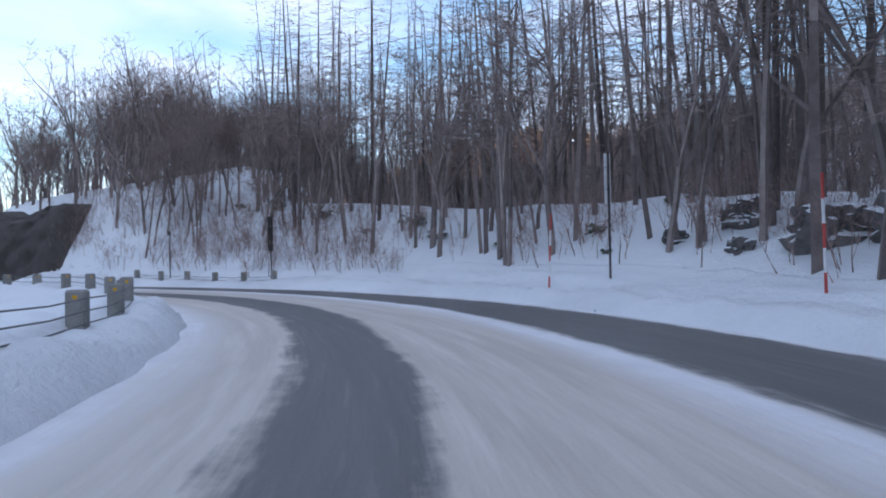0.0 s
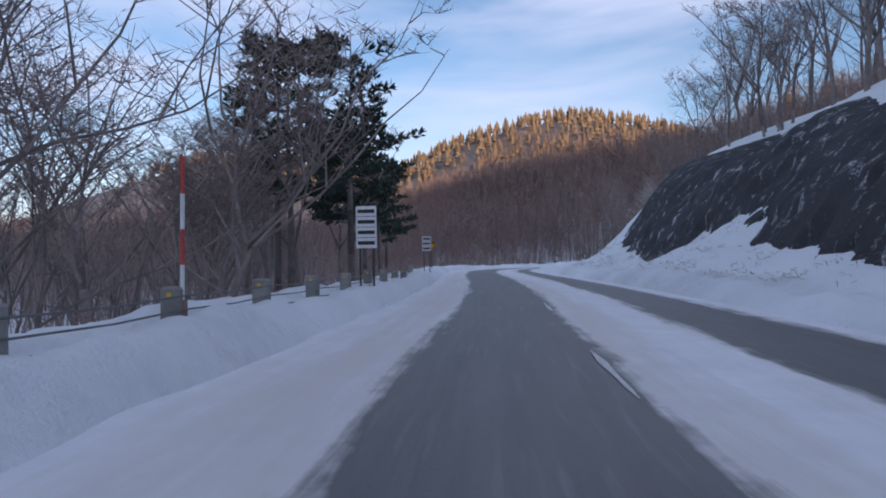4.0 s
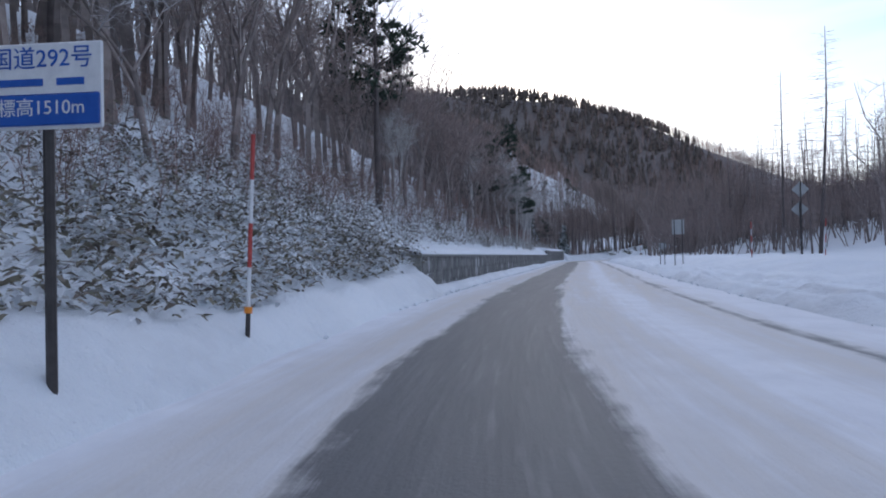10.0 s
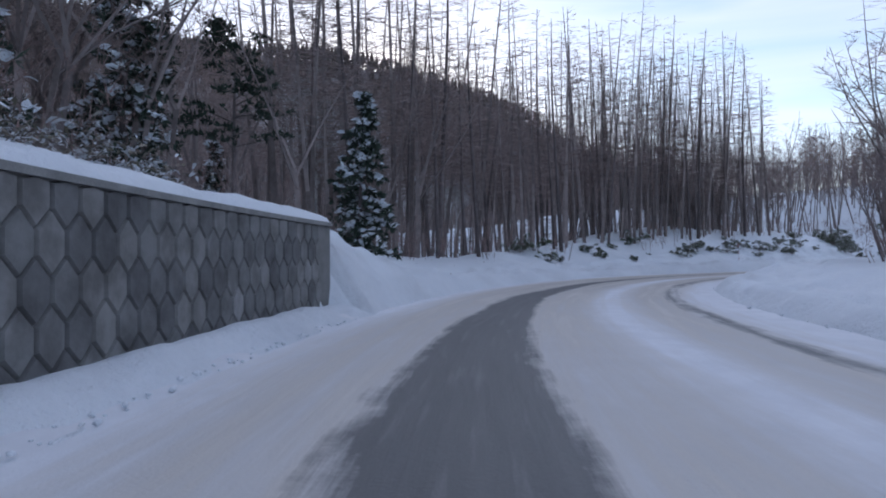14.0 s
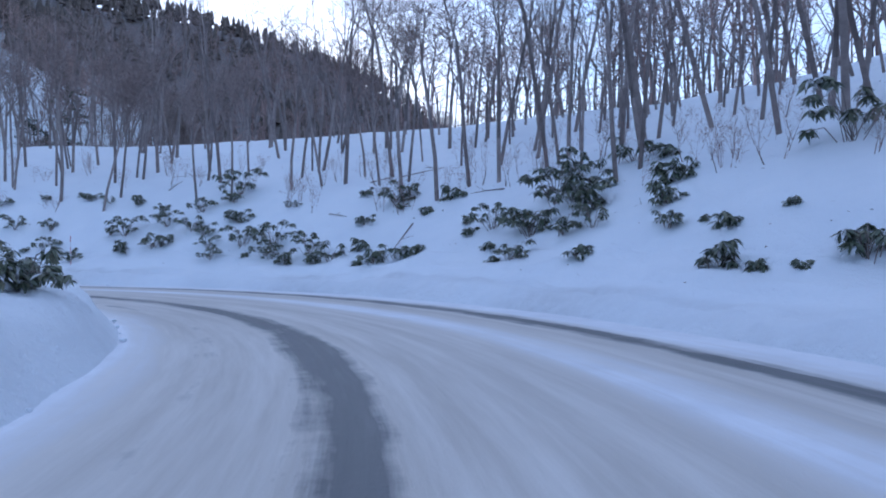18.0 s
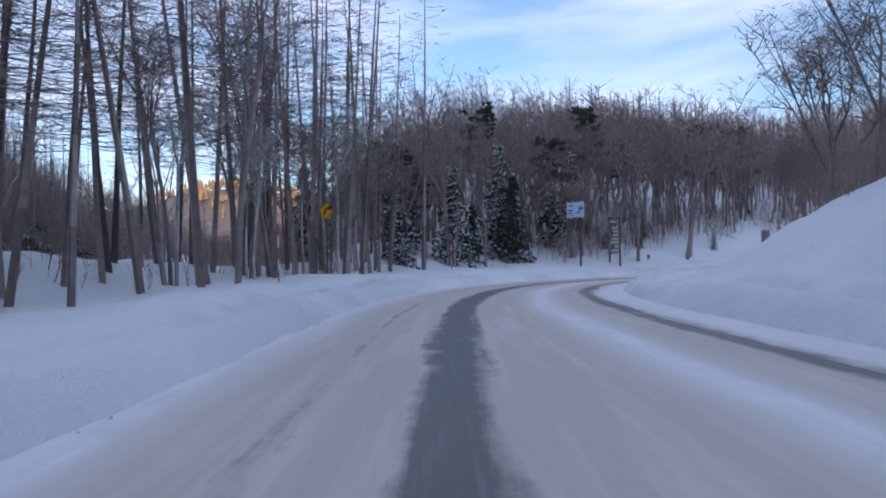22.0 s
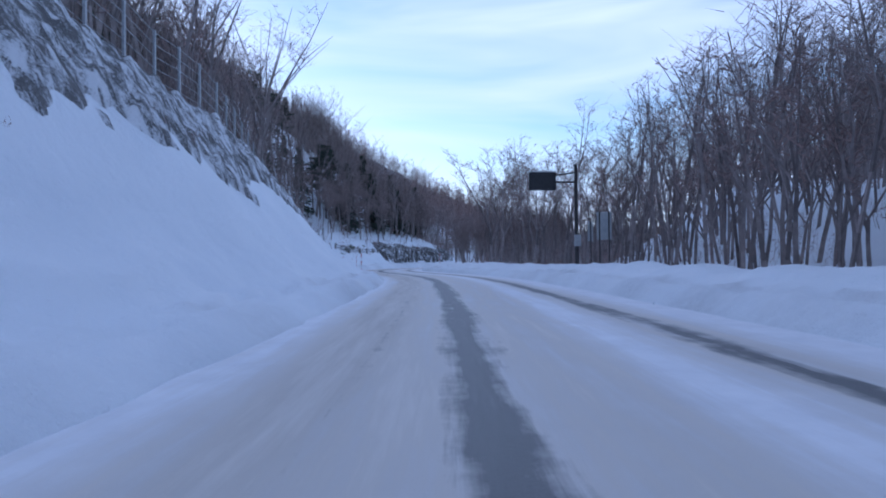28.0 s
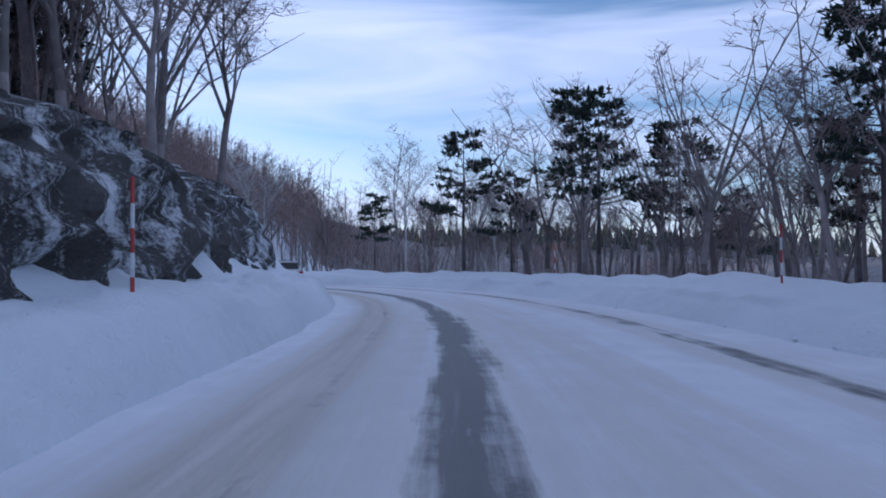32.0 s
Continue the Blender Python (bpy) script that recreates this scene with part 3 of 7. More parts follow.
# ---- the ground, one sheet: fine beside the road, coarser away from it, out to the skyline ----
def ground():
    x0, x1, y0, y1, c = -240, 280, -240, 240, 2.0
    nx, ny = int((x1 - x0) / c), int((y1 - y0) / c)
    gx, gy = np.meshgrid(np.arange(nx + 1) * c + x0, np.arange(ny + 1) * c + y0, indexing="ij")
    z = ground_z(gx.ravel(), gy.ravel()).reshape(gx.shape)
    f = 40.0
    fx = np.arange(-1240, 1281, f)
    fy = np.arange(-1240, 1241, f)
    ax, ay = np.meshgrid(fx, fy, indexing="ij")
    az = far_z(ax.ravel(), ay.ravel()).reshape(ax.shape)

    def far_at(px, py):
        i = np.clip(((px - fx[0]) / f).astype(int), 0, len(fx) - 2)
        j = np.clip(((py - fy[0]) / f).astype(int), 0, len(fy) - 2)
        a, b = (px - fx[i]) / f, (py - fy[j]) / f
        return az[i, j] * (1 - a) * (1 - b) + az[i + 1, j] * a * (1 - b) + az[i, j + 1] * (1 - a) * b + az[i + 1, j + 1] * a * b

    rim = np.zeros(gx.shape, bool)
    rim[[0, -1], :] = True
    rim[:, [0, -1]] = True
    z[rim] = far_at(gx[rim], gy[rim])
    cx, cy = gx[:-1, :-1].ravel() + c / 2, gy[:-1, :-1].ravel() + c / 2
    near = road_near(cx, cy)[0].reshape(nx, ny)
    fine = near < 11.0
    verts, quads = [np.stack([gx.ravel(), gy.ravel(), z.ravel()], 1)], []
    idx = np.arange(gx.size).reshape(gx.shape)
    q = np.stack([idx[:-1, :-1], idx[1:, :-1], idx[1:, 1:], idx[:-1, 1:]], -1).reshape(nx, ny, 4)
    quads.append(q[~fine])
    # the fine part: each coarse square in sixteen
    k = 4
    fi, fj = np.nonzero(fine)
    ids = {}
    grid = np.full((nx * k + 1, ny * k + 1), -1, np.int64)
    for a in range(k + 1):
        for b in range(k + 1):
            grid[fi * k + a, fj * k + b] = 1
    gi, gj = np.nonzero(grid > 0)
    px, py = gi * c / k + x0, gj * c / k + y0
    pz = ground_z(px, py)
    # along the seam the fine points lie on the coarse edges
    pad = np.zeros((nx + 2, ny + 2), bool)
    pad[1:-1, 1:-1] = fine
    ci, cj = gi // k, gj // k
    seam = np.zeros(len(gi), bool)
    for di in (0, -1):
        for dj in (0, -1):
            on = ((di == 0) | (gi % k == 0)) & ((dj == 0) | (gj % k == 0))
            seam |= on & ~pad[np.clip(ci + di + 1, 0, nx + 1), np.clip(cj + dj + 1, 0, ny + 1)]
    ii, jj = np.clip(ci, 0, nx - 1), np.clip(cj, 0, ny - 1)
    a, b = gi / k - ii, gj / k - jj
    lin = z[ii, jj] * (1 - a) * (1 - b) + z[ii + 1, jj] * a * (1 - b) + z[ii, jj + 1] * (1 - a) * b + z[ii + 1, jj + 1] * a * b
    fd, fs, fu = road_near(px, py)
    wide = np.where(fu < 0, 5.6, 8.6)
    pz = np.where(seam, lin, pz - 0.22 * np.clip(wide + 0.8 - fd, 0, 1) - 0.3 * np.clip(wide - 0.6 - fd, 0, 1))
    start = gx.size
    grid[gi, gj] = start + np.arange(len(gi))
    verts.append(np.stack([px, py, pz], 1))
    for a in range(k):
        for b in range(k):
            i, j = fi * k + a, fj * k + b
            quads.append(np.stack([grid[i, j], grid[i + 1, j], grid[i + 1, j + 1], grid[i, j + 1]], 1))
    # the far land
    start += len(gi)
    fidx = start + np.arange(ax.size).reshape(ax.shape)
    mx, my = ax[:-1, :-1] + f / 2, ay[:-1, :-1] + f / 2
    out = (mx < x0) | (mx > x1) | (my < y0) | (my > y1)
    fq = np.stack([fidx[:-1, :-1], fidx[1:, :-1], fidx[1:, 1:], fidx[:-1, 1:]], -1)
    quads.append(fq[out])
    verts.append(np.stack([ax.ravel(), ay.ravel(), az.ravel()], 1))
    # the skyline skirt, down to a far plain
    v = np.concatenate(verts)
    me = quick_mesh("ground", v, np.concatenate(quads))
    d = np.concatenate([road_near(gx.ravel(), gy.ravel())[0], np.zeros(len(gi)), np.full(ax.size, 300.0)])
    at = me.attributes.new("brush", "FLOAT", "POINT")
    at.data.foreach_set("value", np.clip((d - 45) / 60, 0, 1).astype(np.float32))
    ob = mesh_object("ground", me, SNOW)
    return tagged(ob, "snow-covered mountain ground with banks, slopes and far hills", "ground", kind="structure")


def far_z(x, y):
    """Far land: the valley floor, and the mountains to the north and the east."""
    z = ground_z(x, y)
    r = np.hypot(x, y - 20)
    blend = np.clip((r - 330) / 170, 0, 1)
    flat = -20 + 6 * waves(x, y, 120, 5)
    north = 112 * np.exp(-(((x + 340) / 200) ** 2) - ((y - 510) / 180) ** 2)
    west = 78 * np.exp(-(((x + 500) / 150) ** 2) - ((y - 330) / 150) ** 2)
    east = 160 * np.exp(-(((x - 480) / 220) ** 2) - ((y + 150) / 430) ** 2)
    south = 30 * np.exp(-(((x - 120) / 400) ** 2) - ((y + 800) / 200) ** 2)
    hills = np.maximum(np.maximum(np.maximum(north, west), east * (1 - 0.9 * open_land(x, y))), south) + 4 * waves(x, y, 60, 6)
    return z * (1 - blend) + np.maximum(flat, hills) * blend


GROUND = ground()


# ---- the road ----
def strip_table(rows, s):
    t = np.array(rows)
    return np.interp(s, t[:, 0], t[:, 1]), np.interp(s, t[:, 0], t[:, 2])


OUR_WEAR = [(0, -.65, .75), (25, .1, .9), (53, .15, .55), (80, .6, 1.1), (105, .3, 1.3), (180, .4, 1.5), (227, .4, 1.5), (253, 0, 1.2), (282, -.2, 1.1), (344, -.2, 1.1), (380, 0, .9), (410, .2, .4), (427, .1, .35), (451, .15, .65), (475, -.35, .4), (523, -.3, .35), (548, -.3, .5), (574, 0, .4), (601, .35, .55), (627, .6, .45), (653, .7, .25), (678, 1.3, .2), (705, .5, .3), (765, .25, .45), (799, .4, .4), (833, .3, .45), (867, .15, .42)]
THEIR_WEAR = [(0, 4.5, 1.4), (25, 4.2, 1.2), (105, 4.4, 1.2), (150, 4.4, .8), (227, 4.4, .6), (253, 4.4, .2), (400, 4.4, .25), (451, 4.4, .4), (574, 4.6, .35), (627, 4.2, .35), (678, 4.0, .3), (765, 3.9, .35), (867, 4.2, .25)]
DIRTY = [(0, .95, 0), (50, .7, 0), (100, .5, 0), (240, .5, 0), (280, .6, 0), (370, .6, 0), (410, .95, 0), (560, .95, 0), (600, .8, 0), (680, .9, 0), (720, .75, 0), (830, .6, 0), (900, .4, 0)]


def road():
    s = np.arange(BEGIN, RS[-1] + 0.1, 1.0)
    u = np.linspace(-3.4, 7.0, 40)
    S, U = np.meshgrid(s, u, indexing="ij")
    x, y = road_xy(S, U)
    crown = 0.02 - 0.004 * np.abs(U - 1.7)
    edge = np.clip((np.abs(U - 1.75) - 4.4) / 0.9, 0, 1) ** 1.5 * 0.12
    z = crown + edge * (1 + 0.6 * waves(x, y, 0.7, 7)) + 0.008 * waves(x, y, 0.5, 8)
    lc, lw = strip_table(OUR_WEAR, S)
    rc, rw = strip_table(THEIR_WEAR, S)
    bare = np.maximum(lw - np.abs(U - lc), rw - np.abs(U - rc))
    faint = 0.16 - np.abs(U - lc + lw + 0.95)
    bare = np.maximum(bare, np.where(lw < 0.6, faint - 0.08, -1))
    dirt = strip_table(DIRTY, S)[0] * np.clip((4.3 - np.abs(U - 1.2)) / 1.2, 0, 1) * (1 - 0.75 * np.exp(-(((U - 2.75 - 0.2 * np.sin(S / 17)) / 0.5) ** 2)))
    dirt = dirt + 0.7 * np.exp(-(((U - lc + 1.65) / 0.42) ** 2)) * np.clip((S - 735) / 15, 0, 1)
    idx = np.arange(S.size).reshape(S.shape)
    q = np.stack([idx[:-1, :-1], idx[:-1, 1:], idx[1:, 1:], idx[1:, :-1]], -1).reshape(-1, 4)
    me = quick_mesh("road", np.stack([x.ravel(), y.ravel(), z.ravel()], 1), q)
    for name, value in (("lat", U), ("sta", S), ("bare", bare), ("dirt", dirt)):
        me.attributes.new(name, "FLOAT", "POINT").data.foreach_set("value", value.ravel().astype(np.float32))
    return tagged(mesh_object("road", me, ROAD), "two-lane asphalt road under packed and worn snow", "road", kind="structure")


road()


# ---- trees ----
def grow(rng, h, kind, detail):
    """Pieces of one bare tree: the trunk and limbs, and the twigs, each as p0, p1, r0, r1."""
    trunk, twigs = [], []

    def chain(p, d, length, r, n, bend, up, into, taper=0.25):
        pts = [np.array(p, float)]
        d = np.array(d, float) / np.linalg.norm(d)
        for k in range(n):
            d = d + rng.normal(0, bend, 3) + np.array([0, 0, up])
            d /= np.linalg.norm(d)
            pts.append(pts[-1] + d * length / n)
        for k in range(n):
            a, b = 1 - k / n * (1 - taper), 1 - (k + 1) / n * (1 - taper)
            into.append((pts[k], pts[k + 1], r * a, r * b))
        return pts, d

    def at(pts, f):
        k = min(int(f * (len(pts) - 1)), len(pts) - 2)
        g = f * (len(pts) - 1) - k
        return pts[k] * (1 - g) + pts[k + 1] * g

    if kind == "larch":
        r = 0.0085 * h
        pts, _ = chain((0, 0, -0.3), (rng.normal(0, .02), rng.normal(0, .02), 1), h, r, 6, 0.012, 0.02, trunk, 0.12)
        n = int(h * 5.0 * detail)
        for k in range(n):
            f = 0.32 + 0.66 * (k + rng.random()) / n
            a = rng.random() * 2 * np.pi
            ln = h * 0.16 * (1.15 - f) + 0.35
            p, _ = chain(at(pts, f), (np.cos(a), np.sin(a), 0.05 - 0.3 * (1 - f)), ln * rng.uniform(.7, 1.2), 0.012 + 0.0012 * h * (1 - f), 2, 0.06, 0.05, twigs, 0.3)
            for g in range(int(round(7 * detail))):
                b = a + rng.choice((-1, 1)) * rng.uniform(.5, 1.0)
                chain(at(p, rng.uniform(.2, .95)), (np.cos(b), np.sin(b), rng.normal(0, .2)), ln * rng.uniform(.2, .45), 0.008, 1, 0.0, 0, twigs, 0.5)
    else:
        stems = {"broad": 1, "clump": 3, "birch": 2, "thin": 1, "spread": 2}[kind]
        for c in range(stems):
            lean = 0.28 if kind == "clump" else 0.32 if kind == "spread" else 0.14 if kind == "thin" else 0.08
            a = rng.random() * 6.28
            hh = h * rng.uniform(.8, 1.0)
            r = (0.012 if kind != "thin" else 0.0085) * hh * (0.8 if stems > 1 else 1.0)
            fork = rng.uniform(.2, .32) if kind == "spread" else rng.uniform(.28, .42) if kind in ("broad", "clump") else rng.uniform(.5, .6)
            off = np.array([np.cos(a), np.sin(a), 0]) * (0.25 if stems > 1 else 0)
            pts, d = chain(off + [0, 0, -0.3], (np.cos(a) * lean, np.sin(a) * lean, 1), hh * fork, r, 3, 0.05, 0.02, trunk, 0.75)
            limbs = 5 if kind == "spread" else rng.integers(3, 5) if kind in ("broad", "clump") else 3
            for m in range(limbs):
                b = rng.random() * 6.28 if m else a
                spread = rng.uniform(.45, 1.35) if kind == "spread" else rng.uniform(.25, .7) if kind == "broad" else rng.uniform(.15, .5)
                lp, _ = chain(pts[-1] if m < 2 else at(pts, rng.uniform(.7, 1)), (np.cos(b) * spread, np.sin(b) * spread, 1), hh * (1 - fork) * rng.uniform(.75, 1.02), r * 0.5, 6 if kind == "spread" else 4 if detail > .7 else 3, 0.2 if kind == "spread" else 0.14, 0.12 if kind == "spread" else 0.07, trunk, 0.15)
                forks = [lp]
                if detail > .7 and kind in ("broad", "clump", "spread"):
                    for w in range(2):
                        q = rng.random() * 6.28
                        forks.append(chain(at(lp, rng.uniform(.2, .6)), (np.cos(q) * .6, np.sin(q) * .6, 1), hh * (1 - fork) * rng.uniform(.35, .6), r * 0.26, 3, 0.16, 0.06, trunk, 0.2)[0])
                nb = max(2, int(round((9 if detail < .85 else 12) * detail)))
                for k in range(nb):
                    f = rng.uniform(.12, .98)
                    src = forks[int(rng.integers(len(forks)))]
                    e = rng.random() * 6.28
                    bl = hh * 0.20 * (1.15 - 0.6 * f) * rng.uniform(.6, 1.2)
                    bp, _ = chain(at(src, f), (np.cos(e), np.sin(e), rng.uniform(.3, 1.1)), bl, r * 0.20, 2, 0.2, 0.06, twigs, 0.35)
                    for g in range(max(1, int(round(6 * detail)))):
                        q = rng.random() * 6.28
                        tp, _ = chain(at(bp, rng.uniform(.2, 1)), (np.cos(q), np.sin(q), rng.uniform(.2, 1.2)), bl * rng.uniform(.35, .7), r * 0.085, 1, 0.0, 0.05, twigs, 0.4)
                        for o in range(int(round(5 * detail))):
                            q = rng.random() * 6.28
                            chain(at(tp, rng.uniform(.15, 1)), (np.cos(q), np.sin(q), rng.uniform(.1, 1)), bl * rng.uniform(.18, .42), r * 0.055, 1, 0, 0, twigs, 0.5)
    return trunk, twigs


def pieces_mesh(pieces, n, least=0.0):
    p0, p1, r0, r1 = (np.array(c) for c in zip(*pieces))
    return tubes(p0, p1, np.maximum(r0, least), np.maximum(r1, least), n)


def slivers(rng, pieces, least):
    """Fine twigs, each one slender tapering sliver of wood: vertices and triangles."""
    p0, p1, r0, r1 = (np.array(c) for c in zip(*pieces))
    d = p1 - p0
    a = np.cross(d, rng.normal(0, 1, d.shape))
    a /= np.linalg.norm(a, axis=1, keepdims=True) + 1e-9
    a *= np.maximum(r0, least)[:, None]
    v = np.stack([p0 - a, p0 + a, p1 + d * 0.12], 1)
    return v.reshape(-1, 3), np.arange(len(v) * 3).reshape(-1, 3)


def woody(rng, trunk, twigs, sides, least, thick=0.016, slim=False):
    """Stems and thick branches as prisms, fine twigs as slivers, all in triangles."""
    if slim:
        trunk, twigs = trunk[:3], trunk[3:] + twigs
    stout = trunk + [p for p in twigs if p[2] >= thick]
    fine = [p for p in twigs if p[2] < thick]
    v, q = pieces_mesh(stout, sides, least)
    f = np.concatenate([q[:, [0, 1, 2]], q[:, [0, 2, 3]]])
    stem = np.tile(np.arange(len(q)) < len(trunk) * sides, 2)
    if fine:
        w, g = slivers(rng, fine, least)
        v, f = np.concatenate([v, w]), np.concatenate([f, g + len(v)])
        stem = np.concatenate([stem, np.zeros(len(g), bool)])
    return v, f, stem


class TreeKind:
    """A few grown shapes of one kind of tree, shared by all its copies."""

    def __init__(self, kind, heights, bark, twig, label, category, seed, detail=1.0):
        self.label, self.category, self.bark, self.twig = label, category, bark, twig
        self.shapes = []
        rng = np.random.default_rng(seed)
        for h in heights:
            trunk, twigs = grow(rng, h, kind, detail)
            tm = quick_mesh("trunk", *pieces_mesh(trunk, 6))
            cm = quick_mesh("crown", *woody(rng, [], twigs, 3, 0.009, 0.012)[:2], smooth=False)
            tm.materials.append(bark)
            cm.materials.append(twig)
            self.shapes.append((h, tm, cm))

    def put(self, name, x, y, k, turn, size=1.0, group="", lean=(0, 0), label=""):
        h, tm, cm = self.shapes[k % len(self.shapes)]
        ob = thing(name, label or self.label, self.category, group)
        ob.matrix_basis = pose(x, y, place_z(x, y) - 0.05, lean[0], lean[1], turn) @ Matrix.Diagonal((size, size, size, 1))
        for nm, me in (("trunk", tm), ("crown", cm)):
            c = new(nm, me)
            c.parent = ob
        return ob


def scatter(rng, side, s0, s1, u0, u1, count, left=6.5, right=9.5):
    """Places beside a stretch of road, at least a metre apart and clear of every other stretch."""
    s = rng.uniform(s0, s1, count)
    d = u0 + (u1 - u0) * rng.random(count) ** 1.3
    x, y = road_xy(s, d * side)
    near, _, u = road_near(x, y)
    ok = (open_land(x, y) < 0.9) & ~open_sector(x, y) & np.where(u < 0, near > min(left, u0 - 0.3), near > min(right, u0 - 0.3)) & (near > np.minimum(d * 0.55, 12))
    return x[ok], y[ok]


def forest(name, label, kind, spots, heights, bark, seed, detail, sides=3, least=0.03, shapes=7, lean=0.05, slim=False):
    """A wood as one mass of real stems and twigs."""
    rng = np.random.default_rng(seed)
    protos = []
    for k in range(shapes):
        trunk, twigs = grow(rng, 1.0 * heights[k % len(heights)], kind, detail)
        protos.append(woody(rng, trunk, twigs, sides, least, 0.05, slim))
    x, y = np.concatenate([a for a, _ in spots]), np.concatenate([b for _, b in spots])
    z = ground_z(x, y)
    vs, qs, stems, start = [], [], [], 0
    for i in range(len(x)):
        v, q, stem = protos[int(rng.integers(len(protos)))]
        stems.append(stem)
        a, sc = rng.random() * 6.28, rng.uniform(.75, 1.2)
        c, s = np.cos(a) * sc, np.sin(a) * sc
        lx, ly = rng.normal(0, lean), rng.normal(0, lean)
        w = np.stack([v[:, 0] * c - v[:, 1] * s + v[:, 2] * lx * sc + x[i], v[:, 0] * s + v[:, 1] * c + v[:, 2] * ly * sc + y[i], v[:, 2] * sc + z[i] - 0.1], 1)
        vs.append(w)
        qs.append(q + start)
        start += len(v)
    me = quick_mesh(name, np.concatenate(vs), np.concatenate(qs), smooth=False)
    me.polygons.foreach_set("material_index", np.concatenate(stems).astype(np.int32))
    return tagged(mesh_object(name, me, [bark, BARK]), label, "forest", kind="stuff")


# ---- the woods, stretch by stretch ----
R = np.random.default_rng(11)
WOODS = []


def wood(label, kind, spots, heights, mat, seed, detail, name="bare_woods", **more):
    WOODS.append(forest(name, label, kind, spots, heights, mat, seed, detail, **more))


wood("dense bare grey-brown broadleaf woods on snow", "broad", [scatter(R, 1, -12, 62, 10, 22, 110), scatter(R, 1, 52, 100, 12, 45, 200), scatter(R, 1, 88, 172, 16, 55, 330)], [12, 10, 13, 9], TWIG, 21, 0.55, least=0.014)
wood("tall straight larches crowding the slope by the first bend", "larch", [scatter(np.random.default_rng(14), 1, -12, 28, 9.4, 24, 170, 6.5, 9.0), scatter(np.random.default_rng(25), 1, 20, 46, 17, 27, 80)], [13.5, 15, 12.5, 14], TWIG, 39, 0.6, name="larch_woods", least=0.013)
wood("bare woods in the hollow beyond the guard cable", "broad", [scatter(np.random.default_rng(15), -1, 172, 216, 17, 60, 420)], [8, 9, 7], TWIG_RED, 40, 0.5, least=0.016)
wood("lower bare woods along the back of the slope", "clump", [scatter(np.random.default_rng(19), 1, -30, 70, 20, 42, 620)], [8, 9, 7], TWIG, 52, 0.5, least=0.014)
wood("dense bare woods climbing the northern mountainside", "broad", [scatter(R, -1, 214, 264, 12, 60, 420)], [11, 13, 10], TWIG_RED, 22, 0.6, least=0.014)
wood("straight bare larches climbing the northern mountainside", "larch", [scatter(R, -1, 214, 275, 11, 75, 260)], [15, 17, 13], TWIG_RED, 34, 0.55, name="larch_woods", least=0.012)
wood("larches with snow along their level boughs", "larch", [scatter(np.random.default_rng(21), -1, 214, 275, 10.5, 60, 230)], [15, 17, 13], SNOW_TWIG, 55, 0.55, name="larch_woods", least=0.012)
wood("bare woods higher on the northern mountainside", "broad", [scatter(R, -1, 200, 275, 45, 150, 1300)], [11, 13, 10], TWIG_RED, 30, 0.5, least=0.024)
wood("dense bare woods above the concrete wall", "broad", [scatter(R, -1, 262, 392, 9.5, 45, 680), scatter(R, 1, 374, 408, 34, 80, 190)], [12, 14, 11], TWIG, 23, 0.6, least=0.016)
wood("slender bare trunks standing on the snow slope", "thin", [scatter(R, 1, 448, 592, 15.5, 60, 1000), scatter(R, 1, 535, 600, 16, 60, 330), scatter(R, -1, 455, 545, 9, 24, 120)], [14, 11, 15, 12], TWIG, 24, 0.55, name="thin_woods", least=0.014)
wood("slender bare trunks above the snow fence", "thin", [scatter(R, -1, 698, 722, 30, 80, 300), scatter(R, -1, 718, 772, 17.5, 80, 460), scatter(R, -1, 745, 800, 16, 70, 260)], [11, 13, 10], TWIG, 25, 0.55, name="thin_woods", least=0.009)
wood("dark dense bare woods covering the mountainside above the side road", "broad", [scatter(np.random.default_rng(17), -1, 684, 764, 33, 130, 1500)], [9, 11, 8], TWIG, 50, 0.5, least=0.022)
wood("bare woods on the hill south of the bend", "broad", [scatter(np.random.default_rng(18), 1, 466, 590, 26, 120, 1150)], [11, 13, 10], TWIG_RED, 51, 0.45, least=0.026)
wood("tall dense bare woods on the steep slope", "broad", [scatter(R, -1, 776, 945, 12.5, 45, 600), scatter(R, -1, 700, 800, 36, 90, 260)], [16, 13, 17], TWIG, 35, 0.55, least=0.013)
wood("straight bare larches round the bend", "larch", [scatter(R, -1, 396, 454, 8.5, 20, 220), scatter(R, 1, 412, 452, 13, 30, 70)], [17, 15, 18], TWIG, 36, 0.75, name="larch_woods", least=0.014)
wood("bare woods beyond the last bend", "broad", [scatter(R, 1, 872, 958, 10.5, 50, 190), scatter(R, -1, 895, 958, 9, 45, 150), scatter(R, -1, 602, 628, 9.5, 40, 40)], [12, 10, 14], TWIG, 37, 0.6, least=0.014)
wood("bare mixed woods below the forested hill", "broad", [scatter(R, -1, 604, 632, 15, 60, 150), scatter(R, -1, 546, 600, 16, 60, 16), scatter(R, 1, 395, 456, 20, 50, 150), scatter(R, 1, 412, 445, 18, 34, 80)], [15, 17, 14], TWIG, 26, 0.55, least=0.016)
wood("mixed bare woods covering the snow knoll", "broad", [scatter(np.random.default_rng(22), -1, 626, 650, 14, 45, 120)], [11, 13, 10], TWIG, 56, 0.55, least=0.012)
wood("bare woods above the walled slope", "broad", [scatter(np.random.default_rng(23), -1, 300, 425, 42, 140, 900)], [10, 12, 9], TWIG_RED, 57, 0.45, least=0.026)
wood("low bare thicket filling the hollow below the bend", "clump", [scatter(np.random.default_rng(20), -1, 552, 606, 30, 100, 520)], [5, 6.5, 6], TWIG, 54, 0.4, least=0.012)
